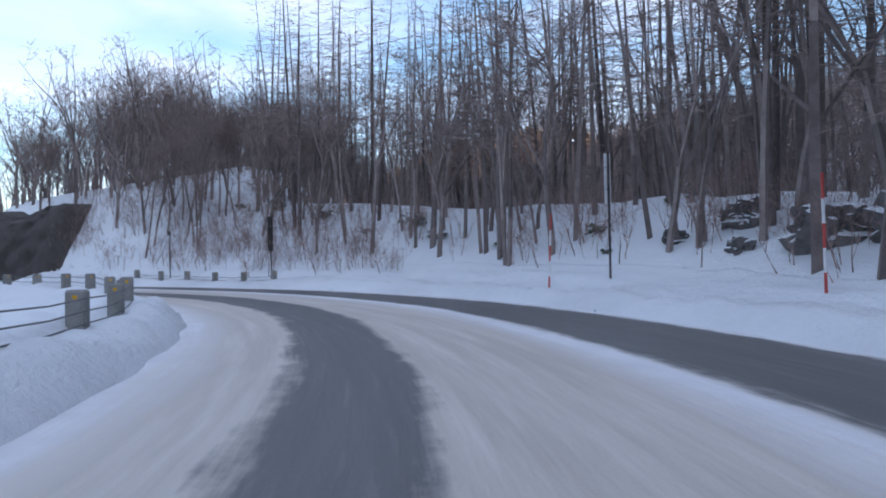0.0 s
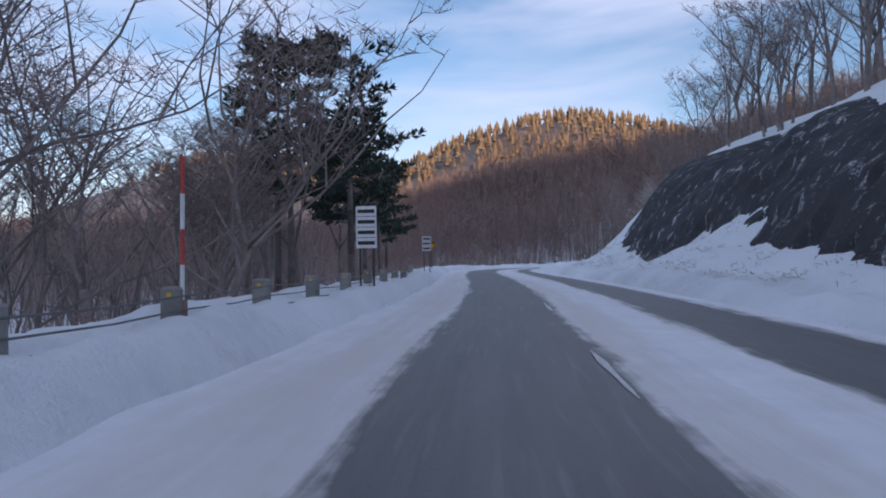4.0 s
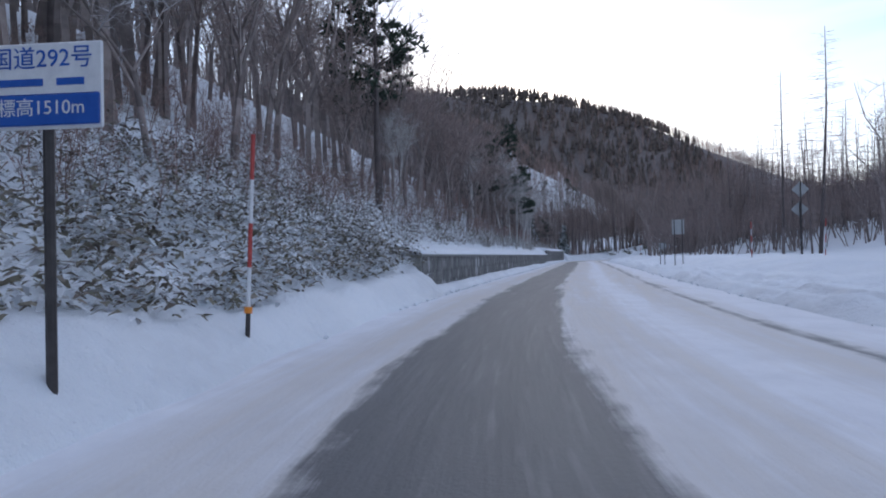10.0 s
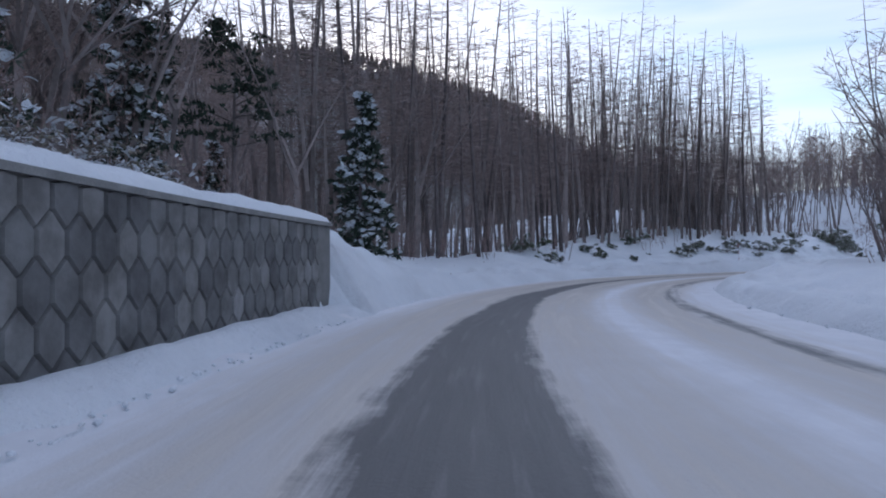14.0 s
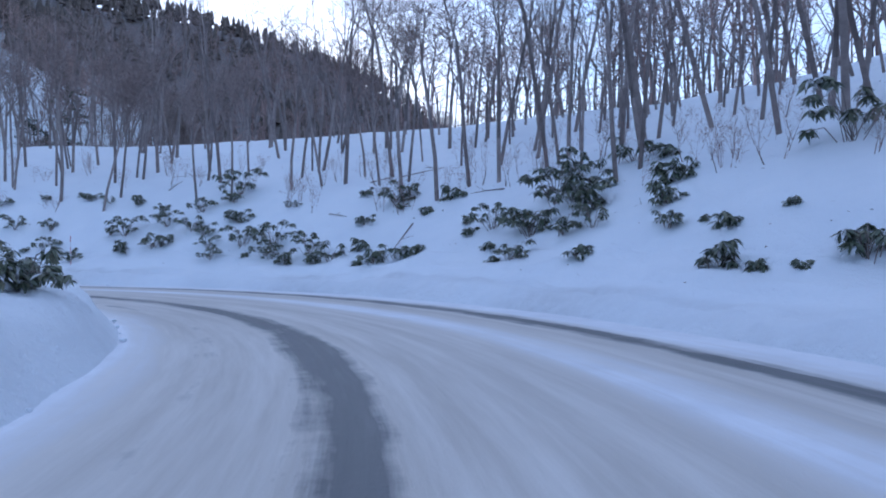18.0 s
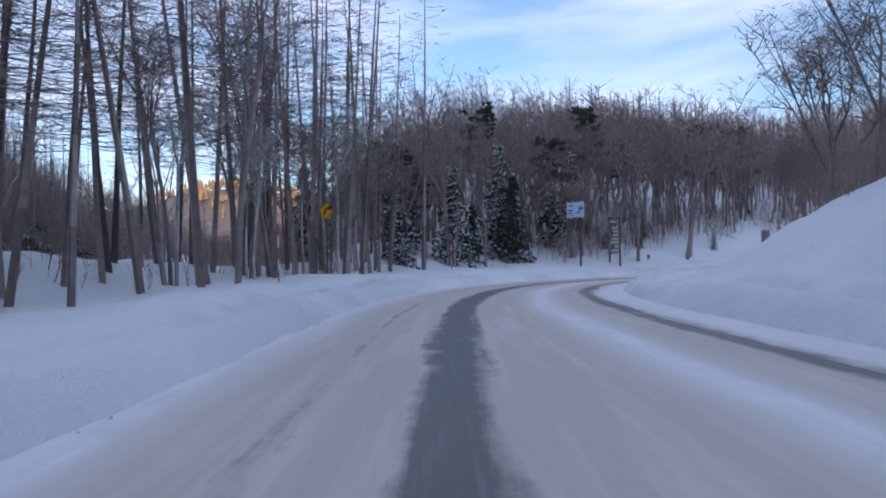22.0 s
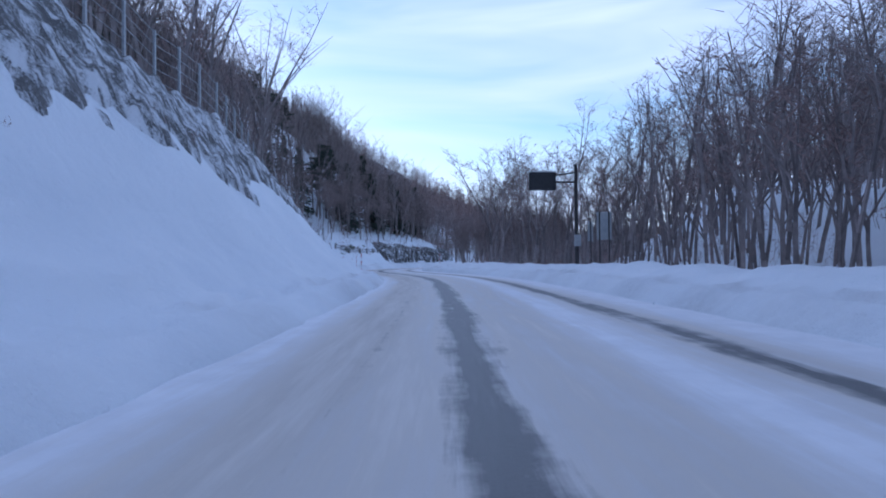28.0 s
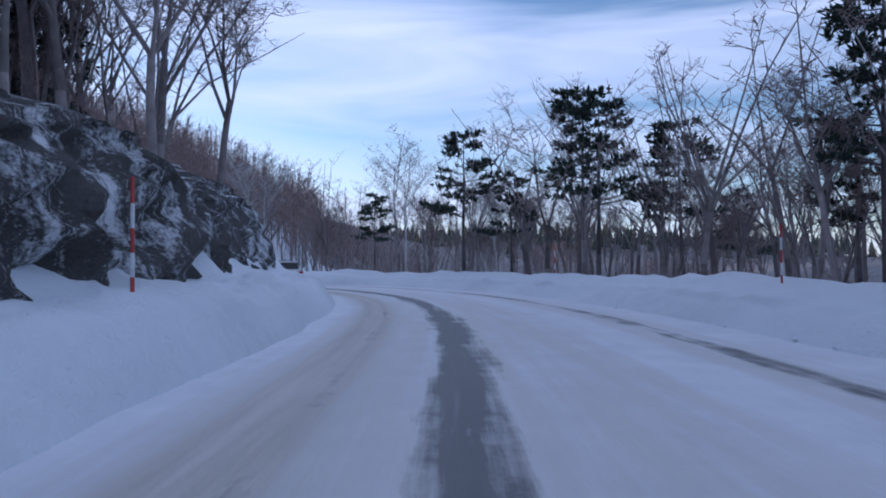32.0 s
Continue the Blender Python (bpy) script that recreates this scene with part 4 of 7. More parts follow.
wood("bare bushy trees along the valley edge", "clump", [scatter(R, -1, 20, 80, 14, 40, 70), scatter(R, -1, 118, 160, 12, 40, 70), scatter(R, -1, 0, 60, 35, 70, 60), scatter(R, 1, 740, 960, 13, 55, 200)], [8, 9, 7], TWIG, 28, 0.36, least=0.01)
wood("low bare brush under the trees", "clump", [scatter(R, -1, 95, 125, 9, 16, 25), scatter(R, -1, 125, 240, 7.5, 16, 170), scatter(R, -1, 220, 275, 6.5, 18, 200), scatter(R, -1, 384, 460, 6.5, 16, 70), scatter(R, 1, 10, 60, 10, 25, 90), scatter(np.random.default_rng(24), 1, -12, 26, 9.4, 16, 130), scatter(R, -1, 592, 640, 9, 26, 170), scatter(R, 1, 400, 470, 12, 40, 380), scatter(R, -1, 836, 900, 7, 18, 80), scatter(R, -1, 250, 386, 7, 15, 520), scatter(R, 1, 740, 900, 12, 24, 150), scatter(R, 1, 26, 56, 8.2, 14, 240), scatter(R, -1, 632, 656, 11, 26, 120), scatter(R, 1, 455, 592, 13, 19, 170), scatter(R, 1, 576, 600, 10.5, 18, 110), scatter(R, -1, 628, 643, 8.2, 15, 150), scatter(R, -1, 770, 905, 13, 34, 260), scatter(R, -1, 628, 650, 10, 28, 80)], [2.4, 3.2, 2.0], TWIG_RED, 29, 0.28, name="brushwood", least=0.006, slim=True)

TWIGS_AT = np.random.default_rng(12)
wood("withered knee-high twigs poking out of the snow bank", "clump", [scatter(TWIGS_AT, -1, 836, 872, 6.0, 13, 120), scatter(TWIGS_AT, -1, 740, 836, 7.5, 14, 110), scatter(TWIGS_AT, -1, 696, 740, 8, 14, 60)], [0.9, 1.3, 0.7], TWIG_RED, 38, 0.28, name="dry_twigs", least=0.004, slim=True)


def far_wood(rng, count, x0, x1, y0, y1, low=3.0):
    x, y = rng.uniform(x0, x1, count), rng.uniform(y0, y1, count)
    d, s, u = road_near(x, y)
    ok = (d > 42) & (ground_z(x, y) > low) & (open_land(x, y) < 0.9) & ~open_sector(x, y)
    return x[ok], y[ok]


def far_trees(label, mat, seed, spots, height):
    """Woods too far off to tell the trees apart: a stem and a spray of thin boughs each."""
    rng = np.random.default_rng(seed)
    x, y = np.concatenate([a for a, _ in spots]), np.concatenate([b for _, b in spots])
    z = far_z(x, y)
    n, m = len(x), 22
    h = height * rng.uniform(.7, 1.25, n)
    foot = np.stack([x, y, z - 0.5], 1)
    tip = foot + np.stack([rng.normal(0, .06, n) * h, rng.normal(0, .06, n) * h, h], 1)
    v, q = tubes(foot, tip, 0.011 * h, 0.003 * h, 3)
    f = np.concatenate([q[:, [0, 1, 2]], q[:, [0, 2, 3]]])
    k = np.repeat(np.arange(n), m)
    g = rng.uniform(.25, .95, len(k))
    p0 = foot[k] + (tip - foot)[k] * g[:, None]
    a = rng.random(len(k)) * 6.28
    ln = h[k] * 0.26 * (1.15 - 0.7 * g) * rng.uniform(.6, 1.3, len(k))
    p1 = p0 + np.stack([np.cos(a) * ln, np.sin(a) * ln, ln * rng.uniform(.2, 1.2, len(k))], 1)
    w, t = slivers(rng, list(zip(p0, p1, np.full(len(k), 0.06), np.full(len(k), 0.0))), 0.05)
    me = quick_mesh("far_woods", np.concatenate([v, w]), np.concatenate([f, t + len(v)]), smooth=False)
    return tagged(mesh_object("far_woods", me, mat), label, "forest", kind="stuff")


WOODS.append(far_trees("bare woods covering the mountainsides far off", TWIG_RED, 27, [far_wood(R, 14000, -240, 280, -200, 240), far_wood(R, 5000, -330, 40, 180, 420, 8.0), far_wood(R, 3500, 100, 420, -430, -190, -8.0), far_wood(np.random.default_rng(13), 4200, -330, -130, 60, 260, -14.0), far_wood(np.random.default_rng(16), 2600, 150, 330, -330, -140, 1.0)], 12.0))


def hill_tufts(name, label, mat, seed, count, x0, x1, y0, y1, low, size):
    """Conifers on the far hillsides, each a rough spire of a few tiers."""
    rng = np.random.default_rng(seed)
    x, y = rng.uniform(x0, x1, count), rng.uniform(y0, y1, count)
    z = far_z(x, y)
    ok = (z > low) & (open_land(x, y) < 0.9) & ~open_sector(x, y) & (road_near(x, y)[0] > 45)
    x, y, z = x[ok], y[ok], z[ok]
    vs, qs, start = [], [], 0
    for i in range(len(x)):
        h = size * rng.uniform(.7, 1.3)
        for k in range(3):
            a = rng.random() * 6.28 + np.arange(5) * 6.28 / 5
            r = h * (0.24 - 0.06 * k) * rng.uniform(.7, 1.3, 5)
            b = h * (0.18 + 0.26 * k)
            ring = np.stack([x[i] + r * np.cos(a), y[i] + r * np.sin(a), z[i] + b + rng.normal(0, .03 * h, 5)], 1)
            tip = np.array([[x[i], y[i], z[i] + b + h * 0.42]])
            vs.append(np.concatenate([ring, tip]))
            qs.append(np.array([[start + j, start + (j + 1) % 5, start + 5] for j in range(5)]))
            start += 6
    me = quick_mesh(name, np.concatenate(vs), np.concatenate(qs), smooth=False)
    return tagged(mesh_object(name, me, mat), label, "forest", kind="stuff")


# crest trees take the sun-tinted colour, the other ridges the plain dark ones
hill_tufts("conifer_hillside", "conifers coloured golden as if sunlit on the crest of the northern mountain", SUNLIT_GOLD, 31, 5200, -620, -80, 260, 720, 38, 8)
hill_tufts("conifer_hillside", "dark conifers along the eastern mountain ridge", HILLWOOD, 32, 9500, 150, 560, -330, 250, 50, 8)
hill_tufts("conifer_hillside", "dark low hills beyond the valley", NEEDLE, 33, 1200, -200, 500, -1000, -600, 5, 14)


# ---- single trees ----
def blades(rng, centres, dirs, count, length, width, spread):
    """Flat slender needles or leaves fanned about many centres: vertices and quads."""
    c = np.repeat(centres, count, 0)
    d = np.repeat(dirs, count, 0) + rng.normal(0, spread, (len(c), 3))
    d /= np.linalg.norm(d, axis=1, keepdims=True)
    s = np.cross(d, rng.normal(0, 1, (len(c), 3)))
    s /= np.linalg.norm(s, axis=1, keepdims=True) + 1e-9
    ln = length * rng.uniform(.6, 1.3, (len(c), 1))
    w = width * rng.uniform(.7, 1.3, (len(c), 1))
    v = np.stack([c - s * w * 0.4, c + d * ln * 0.5 - s * w, c + d * ln, c + d * ln * 0.5 + s * w], 1)
    q = np.arange(len(c) * 4).reshape(-1, 4)
    return v.reshape(-1, 3), q


class Conifer:
    def __init__(self, style, heights, seed):
        self.style, self.shapes = style, []
        rng = np.random.default_rng(seed)
        for h in heights:
            trunk, cen, dr, tops = [], [], [], []
            pts = [np.array([0, 0, -0.3])]
            for k in range(6):
                pts.append(pts[-1] + np.array([rng.normal(0, .02 * h / 6), rng.normal(0, .02 * h / 6), h / 6]))
            for k in range(6):
                trunk.append((pts[k], pts[k + 1], 0.016 * h * (1 - k / 6.5), 0.016 * h * (1 - (k + 1) / 6.5)))
            n = 34 if style == "pine" else int(h * 9)
            for k in range(n):
                f = (0.42 + 0.56 * rng.random()) if style == "pine" else 0.08 + 0.9 * (k + rng.random()) / n
                a = rng.random() * 6.28
                j = min(int(f * 6), 5)
                p = pts[j] + (pts[j + 1] - pts[j]) * (f * 6 - j)
                ln = (h * 0.30 * (1.25 - f) * rng.uniform(.5, 1.15) + 0.4) if style == "pine" else (h * 0.26 * (1.04 - f) * rng.uniform(.75, 1.1) + 0.15)
                d = np.array([np.cos(a), np.sin(a), 0.18 if style == "pine" else -0.12 - 0.25 * (1 - f)])
                q = p + d * ln
                trunk.append((p, q, 0.012 * ln + 0.01, 0.008))
                m = int(5 + ln * 3)
                for e in np.linspace(0.45 if style == "pine" else 0.12, 1, m):
                    side = np.array([-np.sin(a), np.cos(a), 0]) * rng.normal(0, .16 * ln)
                    cen.append(p + d * ln * e + side + [0, 0, rng.normal(0, .05)])
                    dr.append(d * 0.6 + side * 0.8 / max(ln, .3) + [0, 0, 0.5 if style == "pine" else -0.1])
                    if style == "spruce" and rng.random() < 0.75:
                        tops.append(cen[-1] + [0, 0, 0.10])
            cen, dr = np.array(cen), np.array(dr)
            tm = quick_mesh("trunk", *pieces_mesh(trunk, 5))
            tm.materials.append(LARCH)
            nm = quick_mesh("needles", *blades(rng, cen, dr, 9, 0.34 if style == "pine" else 0.30, 0.05, 0.55), smooth=False)
            nm.materials.append(NEEDLE)
            parts = [("trunk", tm), ("needles", nm)]
            if tops:
                tops = np.array(tops)
                sm = quick_mesh("snow_load", *blades(rng, tops, rng.normal(0, 1, (len(tops), 3)) * [1, 1, .12], 6, 0.32, 0.085, 0.14), smooth=False)
                sm.materials.append(SNOW)
                parts.append(("snow_load", sm))
            self.shapes.append((h, parts))

    def put(self, name, label, x, y, k, turn, size=1.0, group="", snowy=True):
        ob = thing(name, label, "tree", group)
        ob.matrix_basis = pose(float(x), float(y), place_z(x, y) - 0.05, 0, 0, turn) @ Matrix.Diagonal((size, size, size, 1))
        for nm, me in self.shapes[k % len(self.shapes)][1]:
            if snowy or nm != "snow_load":
                new(nm, me).parent = ob
        return ob


BROADS = TreeKind("broad", [9, 11, 8, 12], BARK, TWIG, "bare broadleaf tree with a wide branching crown, on snow", "tree", 41)
CLUMPS = TreeKind("clump", [8, 9, 7], BARK, TWIG, "bare multi-stemmed tree at the edge of the valley", "tree", 42)
SPREADS = TreeKind("spread", [7.5, 9, 7, 8.2, 9.5], BARK, TWIG, "bare crooked tree with limbs spreading wide over the valley edge", "tree", 53, 0.9)
LARCHES = TreeKind("larch", [20, 17, 22], LARCH, TWIG, "tall straight larch with bare level twigs", "tree", 43)
BIRCHES = TreeKind("birch", [9, 11, 8], BIRCH, BIRCH, "pale slender birch, bare and dusted with snow", "tree", 44)
THINS = TreeKind("thin", [12, 14, 10], BARK, TWIG, "slender bare tree rooted in the snow bank", "tree", 45)
SNOWY = TreeKind("broad", [7, 8, 6], BARK, SNOW_TWIG, "bare young tree with snow lying along its twigs", "tree", 48)
WHITENED = TreeKind("larch", [15, 17], LARCH, SNOW_TWIG, "tall straight larch with snow-dusted level twigs", "tree", 49)
PINES = Conifer("pine", [9, 11, 8], 46)
SPRUCES = Conifer("spruce", [7, 9, 11], 47)
TURN = np.random.default_rng(5)


def at_road(s, u):
    x, y = road_xy(s, u)
    return float(x), float(y)


def row_of(kind, name, spots, group, size=1.0, label=""):
    for k, (s, u) in enumerate(spots):
        x, y = at_road(s, u)
        kind.put(name, x, y, k, TURN.uniform(0, 360), size * TURN.uniform(.85, 1.15), group, (TURN.normal(0, 2), TURN.normal(0, 2)), label)


def strewn(seed, side, s0, s1, u0, u1, count):
    g = np.random.default_rng(seed)
    out = []
    while len(out) < count:
        s, d = g.uniform(s0, s1), g.uniform(u0, u1)
        x, y = road_xy(s, side * d)
        if road_near(np.array([x]), np.array([y]))[0][0] > d - 0.6:
            out.append((s, side * d))
    return out


row_of(LARCHES, "larch_tree", strewn(51, 1, 6, 40, 11, 30, 26), "larches by the first bend", 0.75)
row_of(BROADS, "broadleaf_tree", strewn(52, 1, 2, 46, 10, 20, 7), "trees by the first bend", 1.2)
row_of(BROADS, "broadleaf_tree", strewn(69, 1, 24, 48, 9, 14, 5), "trees on the snow slope before the cut")
row_of(THINS, "slender_tree", strewn(80, 1, 28, 52, 9, 15, 14), "slender leaning trees on the slope before the cut", 0.75)
row_of(SPREADS, "crooked_tree", [(83 + 3.6 * k, -8.2 - (k * 37 % 11) * 0.35) for k in range(13)], "spreading trees along the valley edge", 1.5)
row_of(BROADS, "broadleaf_tree", strewn(53, 1, 46, 86, 11, 16, 12), "trees on top of the cut rock")
row_of(SPREADS, "crooked_tree", [(57 + 3.4 * k, -11 - (k * 29 % 9) * 0.8) for k in range(15)], "trees along the valley edge", 1.35)
row_of(BROADS, "broadleaf_tree", strewn(55, -1, 128, 150, 7.5, 16, 9), "trees behind the guard cable", 1.1)
row_of(BROADS, "broadleaf_tree", [(113, -8), (122, -11), (134, -11), (140, -10), (146, -9), (153, -9)], "great bare trees behind the guard cable", 1.35)
for k, (s, u) in enumerate([(129, -7.5), (134, -9.5), (139, -7), (144, -8), (150, -8), (157, -8.5), (162, -8), (136, -6.5), (147, -6.5)]):
    PINES.put("pine_tree", "dark green pine with layered boughs behind the guard cable", *at_road(s, u), k, 50.0 * k, 1.15, "pines behind the guard cable")
row_of(BROADS, "broadleaf_tree", strewn(56, 1, 112, 165, 15, 20, 12), "trees above the netted slope")
row_of(BIRCHES, "birch_tree", [(232, -10), (241, -9), (290, -9), (316, -8.5), (330, -8), (346, -9), (372, -8), (376, -9.5)], "pale birches", 1.0)
row_of(BIRCHES, "birch_tree", [(216.4, -8.0), (216.9, -8.6), (217.5, -8.9), (218.0, -8.2), (218.6, -8.8), (217.2, -7.8), (221, -9)], "great pale birches", 1.25)
for k, (s, u) in enumerate([(217.6, -6.4), (223, -9.5)]):
    SPRUCES.put("spruce_tree", "snow-laden young spruce beside the road", *at_road(s, u), 0, 70.0 * k, 0.8 - 0.15 * k, "young spruces")
row_of(LARCHES, "larch_tree", strewn(57, -1, 226, 262, 8, 22, 24), "larches on the snowy slope", 0.85)
row_of(SNOWY, "young_tree", strewn(75, -1, 216, 275, 8.5, 20, 34), "snow-dusted young trees", 1.0)
row_of(SNOWY, "young_tree", strewn(83, -1, 628, 642, 8.5, 14, 9), "snow-dusted young trees on the knoll", 0.8)
for k, (s, u) in enumerate([(635.2, -9.4), (636.6, -11.5), (640.2, -7.6), (633, -10.5)]):
    SPRUCES.put("spruce_tree", "small snow-laden evergreen on the knoll", *at_road(s, u), k, 61.0 * k, 0.14 if k == 2 else 0.26, "small evergreens on the knoll")
row_of(WHITENED, "larch_tree", strewn(76, -1, 218, 272, 9, 24, 22), "snow-dusted larches", 0.8)
row_of(BROADS, "broadleaf_tree", strewn(58, -1, 280, 374, 7.5, 12, 18), "trees above the concrete wall")
row_of(BIRCHES, "birch_tree", [(331, -6.4), (343, -6.2), (347, -6.6), (352, -6.4)], "pale birches leaning over the wall", 1.0)
for k, (s, u) in enumerate([(296, -12), (334, -8), (339, -7), (268, -12), (287, -9), (330, -10)]):
    PINES.put("pine_tree", "dark pine above the concrete wall", *at_road(s, u), k, 33.0 * k, 1.3, "pines above the wall")
row_of(LARCHES, "larch_tree", [(309, 17), (312, 20), (307, 19), (341, 27)], "larches beyond the snow bank", 0.72)
row_of(LARCHES, "larch_tree", strewn(59, -1, 398, 446, 7.5, 18, 34), "larch wood above the snow bank", 0.8)
row_of(LARCHES, "larch_tree", [(468, 15), (472, 13), (476, 15.5), (480, 22), (486, 24), (465, 20), (455, 18), (449, 16), (443, 15), (436, 17), (430, 14)], "larches outside the left-hand bend", 0.75)
row_of(BROADS, "broadleaf_tree", strewn(81, 1, 446, 463, 12.5, 26, 16), "great bare trees outside the left-hand bend", 1.3)
row_of(BROADS, "broadleaf_tree", strewn(60, 1, 418, 462, 13, 22, 12), "trees outside the left-hand bend", 1.1)
row_of(THINS, "slender_tree", strewn(61, 1, 470, 585, 13, 18, 70), "slender trees on the snow slope", 1.0)
row_of(THINS, "slender_tree", strewn(62, -1, 580, 606, 7.4, 14, 13), "slender trees below the bend", 1.15)
row_of(LARCHES, "larch_tree", strewn(63, -1, 548, 570, 9, 18, 8), "larches inside the bend", 0.8)
row_of(BROADS, "broadleaf_tree", strewn(82, 1, 580, 600, 11.5, 17, 11), "bare trees along the top of the bank", 1.2)
row_of(BIRCHES, "birch_tree", [(606, -8.5), (610, -9.5), (600, -9), (596, -10)], "birches below the bend")
for k, (s, u) in enumerate([(612, -15), (618, -14), (626, -13.5), (631, -15), (634, -18), (622, -21)]):
    SPRUCES.put("spruce_tree", "tall snow-dusted spruce behind the guide boards", *at_road(s, u), k, 41.0 * k, 0.95, "spruces behind the guide boards")
row_of(BROADS, "broadleaf_tree", [(634, -12), (640, -15), (645, -17), (650, -19), (655, -20), (648, -16), (644, -13), (641, -19), (647, -21), (652, -17)], "trees on the snow knoll")
row_of(BROADS, "broadleaf_tree", [(637.5, -6.5), (637.9, -6.9), (633.6, -6.9)], "old trees at the foot of the knoll", 1.75)
row_of(THINS, "slender_tree", strewn(72, -1, 628, 654, 9.5, 22, 32), "slender trees on the snow knoll")
for k, (s, u) in enumerate([(632, -17), (636, -21), (640, -24), (644, -20), (629, -22), (638, -28), (647, -25)]):
    PINES.put("pine_tree", "dark pine among bare trees on the snow knoll", *at_road(s, u), k, 47.0 * k, 1.15, "pines on the knoll")
for k, (x, y) in enumerate([(12, -118), (16.5, -121), (22, -117)]):
    LARCHES.put("larch_tree", x, y, k, 70.0 * k, 0.8, "larches on the dark mound", (0, 0), "tall bare larch on the brush-covered mound")
row_of(BIRCHES, "birch_tree", strewn(64, -1, 698, 716, 24, 48, 22), "birches above the snow hill", 1.2)
row_of(BROADS, "roadside_tree", [(686.5, -8.3), (687.4, -10), (689.5, -16), (683, -12), (680, -13), (678, -14), (676, -16)], "small trees by the side road", 0.32, "small bare tree leaning over the snow by the side road")
row_of(BROADS, "broadleaf_tree", strewn(65, 1, 778, 850, 10.5, 18, 16), "trees along the valley side", 1.3)
row_of(CLUMPS, "valley_tree", strewn(66, 1, 790, 935, 11, 22, 26), "trees along the valley side")
row_of(BROADS, "broadleaf_tree", [(874, 13), (883, 19), (871, 21), (905, 15)], "great trees along the valley side", 1.7)
row_of(BROADS, "broadleaf_tree", [(886, -7.5), (890, -8.5), (894, -7), (889, -11), (897, -9)], "limbs reaching out over the rock", 1.5)
row_of(BROADS, "broadleaf_tree", strewn(73, 1, 868, 945, 10.5, 20, 18), "trees round the last bend")
row_of(BIRCHES, "birch_tree", strewn(74, 1, 872, 940, 11, 22, 8), "pale birches round the last bend", 1.2)
for k, (s, u) in enumerate([(878, 13), (884, 12), (887, 14), (905, 12), (868, 15), (915, 10), (900, 24)]):
    PINES.put("pine_tree", "dark flat-topped pine beyond the snow bank", *at_road(s, u), k, 61.0 * k, 0.8, "pines along the valley side")
for k, (s, u) in enumerate([(899, 12.5), (902, 14.5), (897, 16), (908, 11)]):
    PINES.put("pine_tree", "tall dark pine standing by the last bend", *at_road(s, u), k, 83.0 * k, 1.15, "pines by the last bend")
for k, (s, u) in enumerate([(852, -13), (858, -16), (864, -14), (870, -17), (876, -14), (882, -18), (888, -15), (868, -22), (880, -24), (894, -18), (846, -19), (900, -15)]):
    SPRUCES.put("spruce_tree", "tall dark conifer on the steep wooded slope", *at_road(s, u), k, 57.0 * k, 1.15, "conifers on the steep slope", False)
for k, (s, u) in enumerate(strewn(77, -1, 806, 868, 15, 40, 34)):
    (PINES if k % 3 else SPRUCES).put("pine_tree" if k % 3 else "spruce_tree", "dark conifer among bare trees on the steep slope", *at_road(s, u), k, 37.0 * k, 1.2, "conifers on the steep slope", False)
for k, (s, u) in enumerate(strewn(78, -1, 690, 716, 28, 62, 36)):
    SPRUCES.put("spruce_tree", "dark spruce in the wood behind the snow hill", *at_road(s, u), k, 29.0 * k, 1.0, "spruces behind the snow hill", False)
for k, (s, u) in enumerate([(614.5, -10.2), (617, -12), (620, -10.8), (623, -12.5), (615, -13), (626, -11.5)]):
    (PINES if k % 3 == 1 else SPRUCES).put("pine_tree" if k % 3 == 1 else "spruce_tree", "dark conifer behind the snow bank", *at_road(s, u), k, 53.0 * k, 0.72, "conifers behind the snow bank", k % 2 == 0)
row_of(BROADS, "broadleaf_tree", strewn(79, -1, 606, 632, 9.5, 15, 8), "trees behind the snow bank", 0.95)
row_of(BROADS, "broadleaf_tree", strewn(68, -1, 838, 900, 9.5, 16, 22), "leaning trees above the rock cut", 1.15)
row_of(THINS, "slender_tree", strewn(67, -1, 834, 866, 11, 16, 10), "trees above the rock cut", 0.9)


# ---- rock, nets and walls beside the road ----
def netted_material(name, dark, light, snowy, streaky):
    """Rock or mortar behind a hanging net, with snow lying on it in patches and runs."""
    m, n, l, b = material(name, 0.85)
    big = noise_node(n, l, 0.5, 5, 0.65)
    fine = noise_node(n, l, 14.0, 5, 0.75)
    runs = noise_node(n, l, 1.0, 4, 0.6, "Object", (2.2, 2.2, 0.22))
    base = ramp_node(n, l, math_node(n, l, "MULTIPLY_ADD", big, 0.5, math_node(n, l, "MULTIPLY", fine, 0.5)), [(0.3, dark), (0.7, light)])
    mesh = n.new("ShaderNodeTexVoronoi")
    mesh.feature = "DISTANCE_TO_EDGE"
    mesh.inputs["Scale"].default_value = 9.0
    geo = n.new("ShaderNodeNewGeometry")
    l.new(geo.outputs["Position"], mesh.inputs["Vector"])
    wire = ramp_node(n, l, mesh.outputs["Distance"], [(0.02, (0.35, 0.35, 0.36)), (0.06, (1, 1, 1))])
    base = mix_node(n, l, 0.4, base, mix_node(n, l, 1.0, base, wire, "MULTIPLY"))
    fac = ramp_node(n, l, math_node(n, l, "MULTIPLY_ADD", runs, streaky, math_node(n, l, "MULTIPLY", fine, 0.45)), [(snowy, (0, 0, 0)), (snowy + 0.1, (1, 1, 1))])
    l.new(mix_node(n, l, fac, base, (0.84, 0.86, 0.89)), b.inputs["Base Color"])
    bump_node(n, l, b, math_node(n, l, "ADD", fine, math_node(n, l, "MULTIPLY", fac, 0.6)), 0.8, 0.08)
    return m


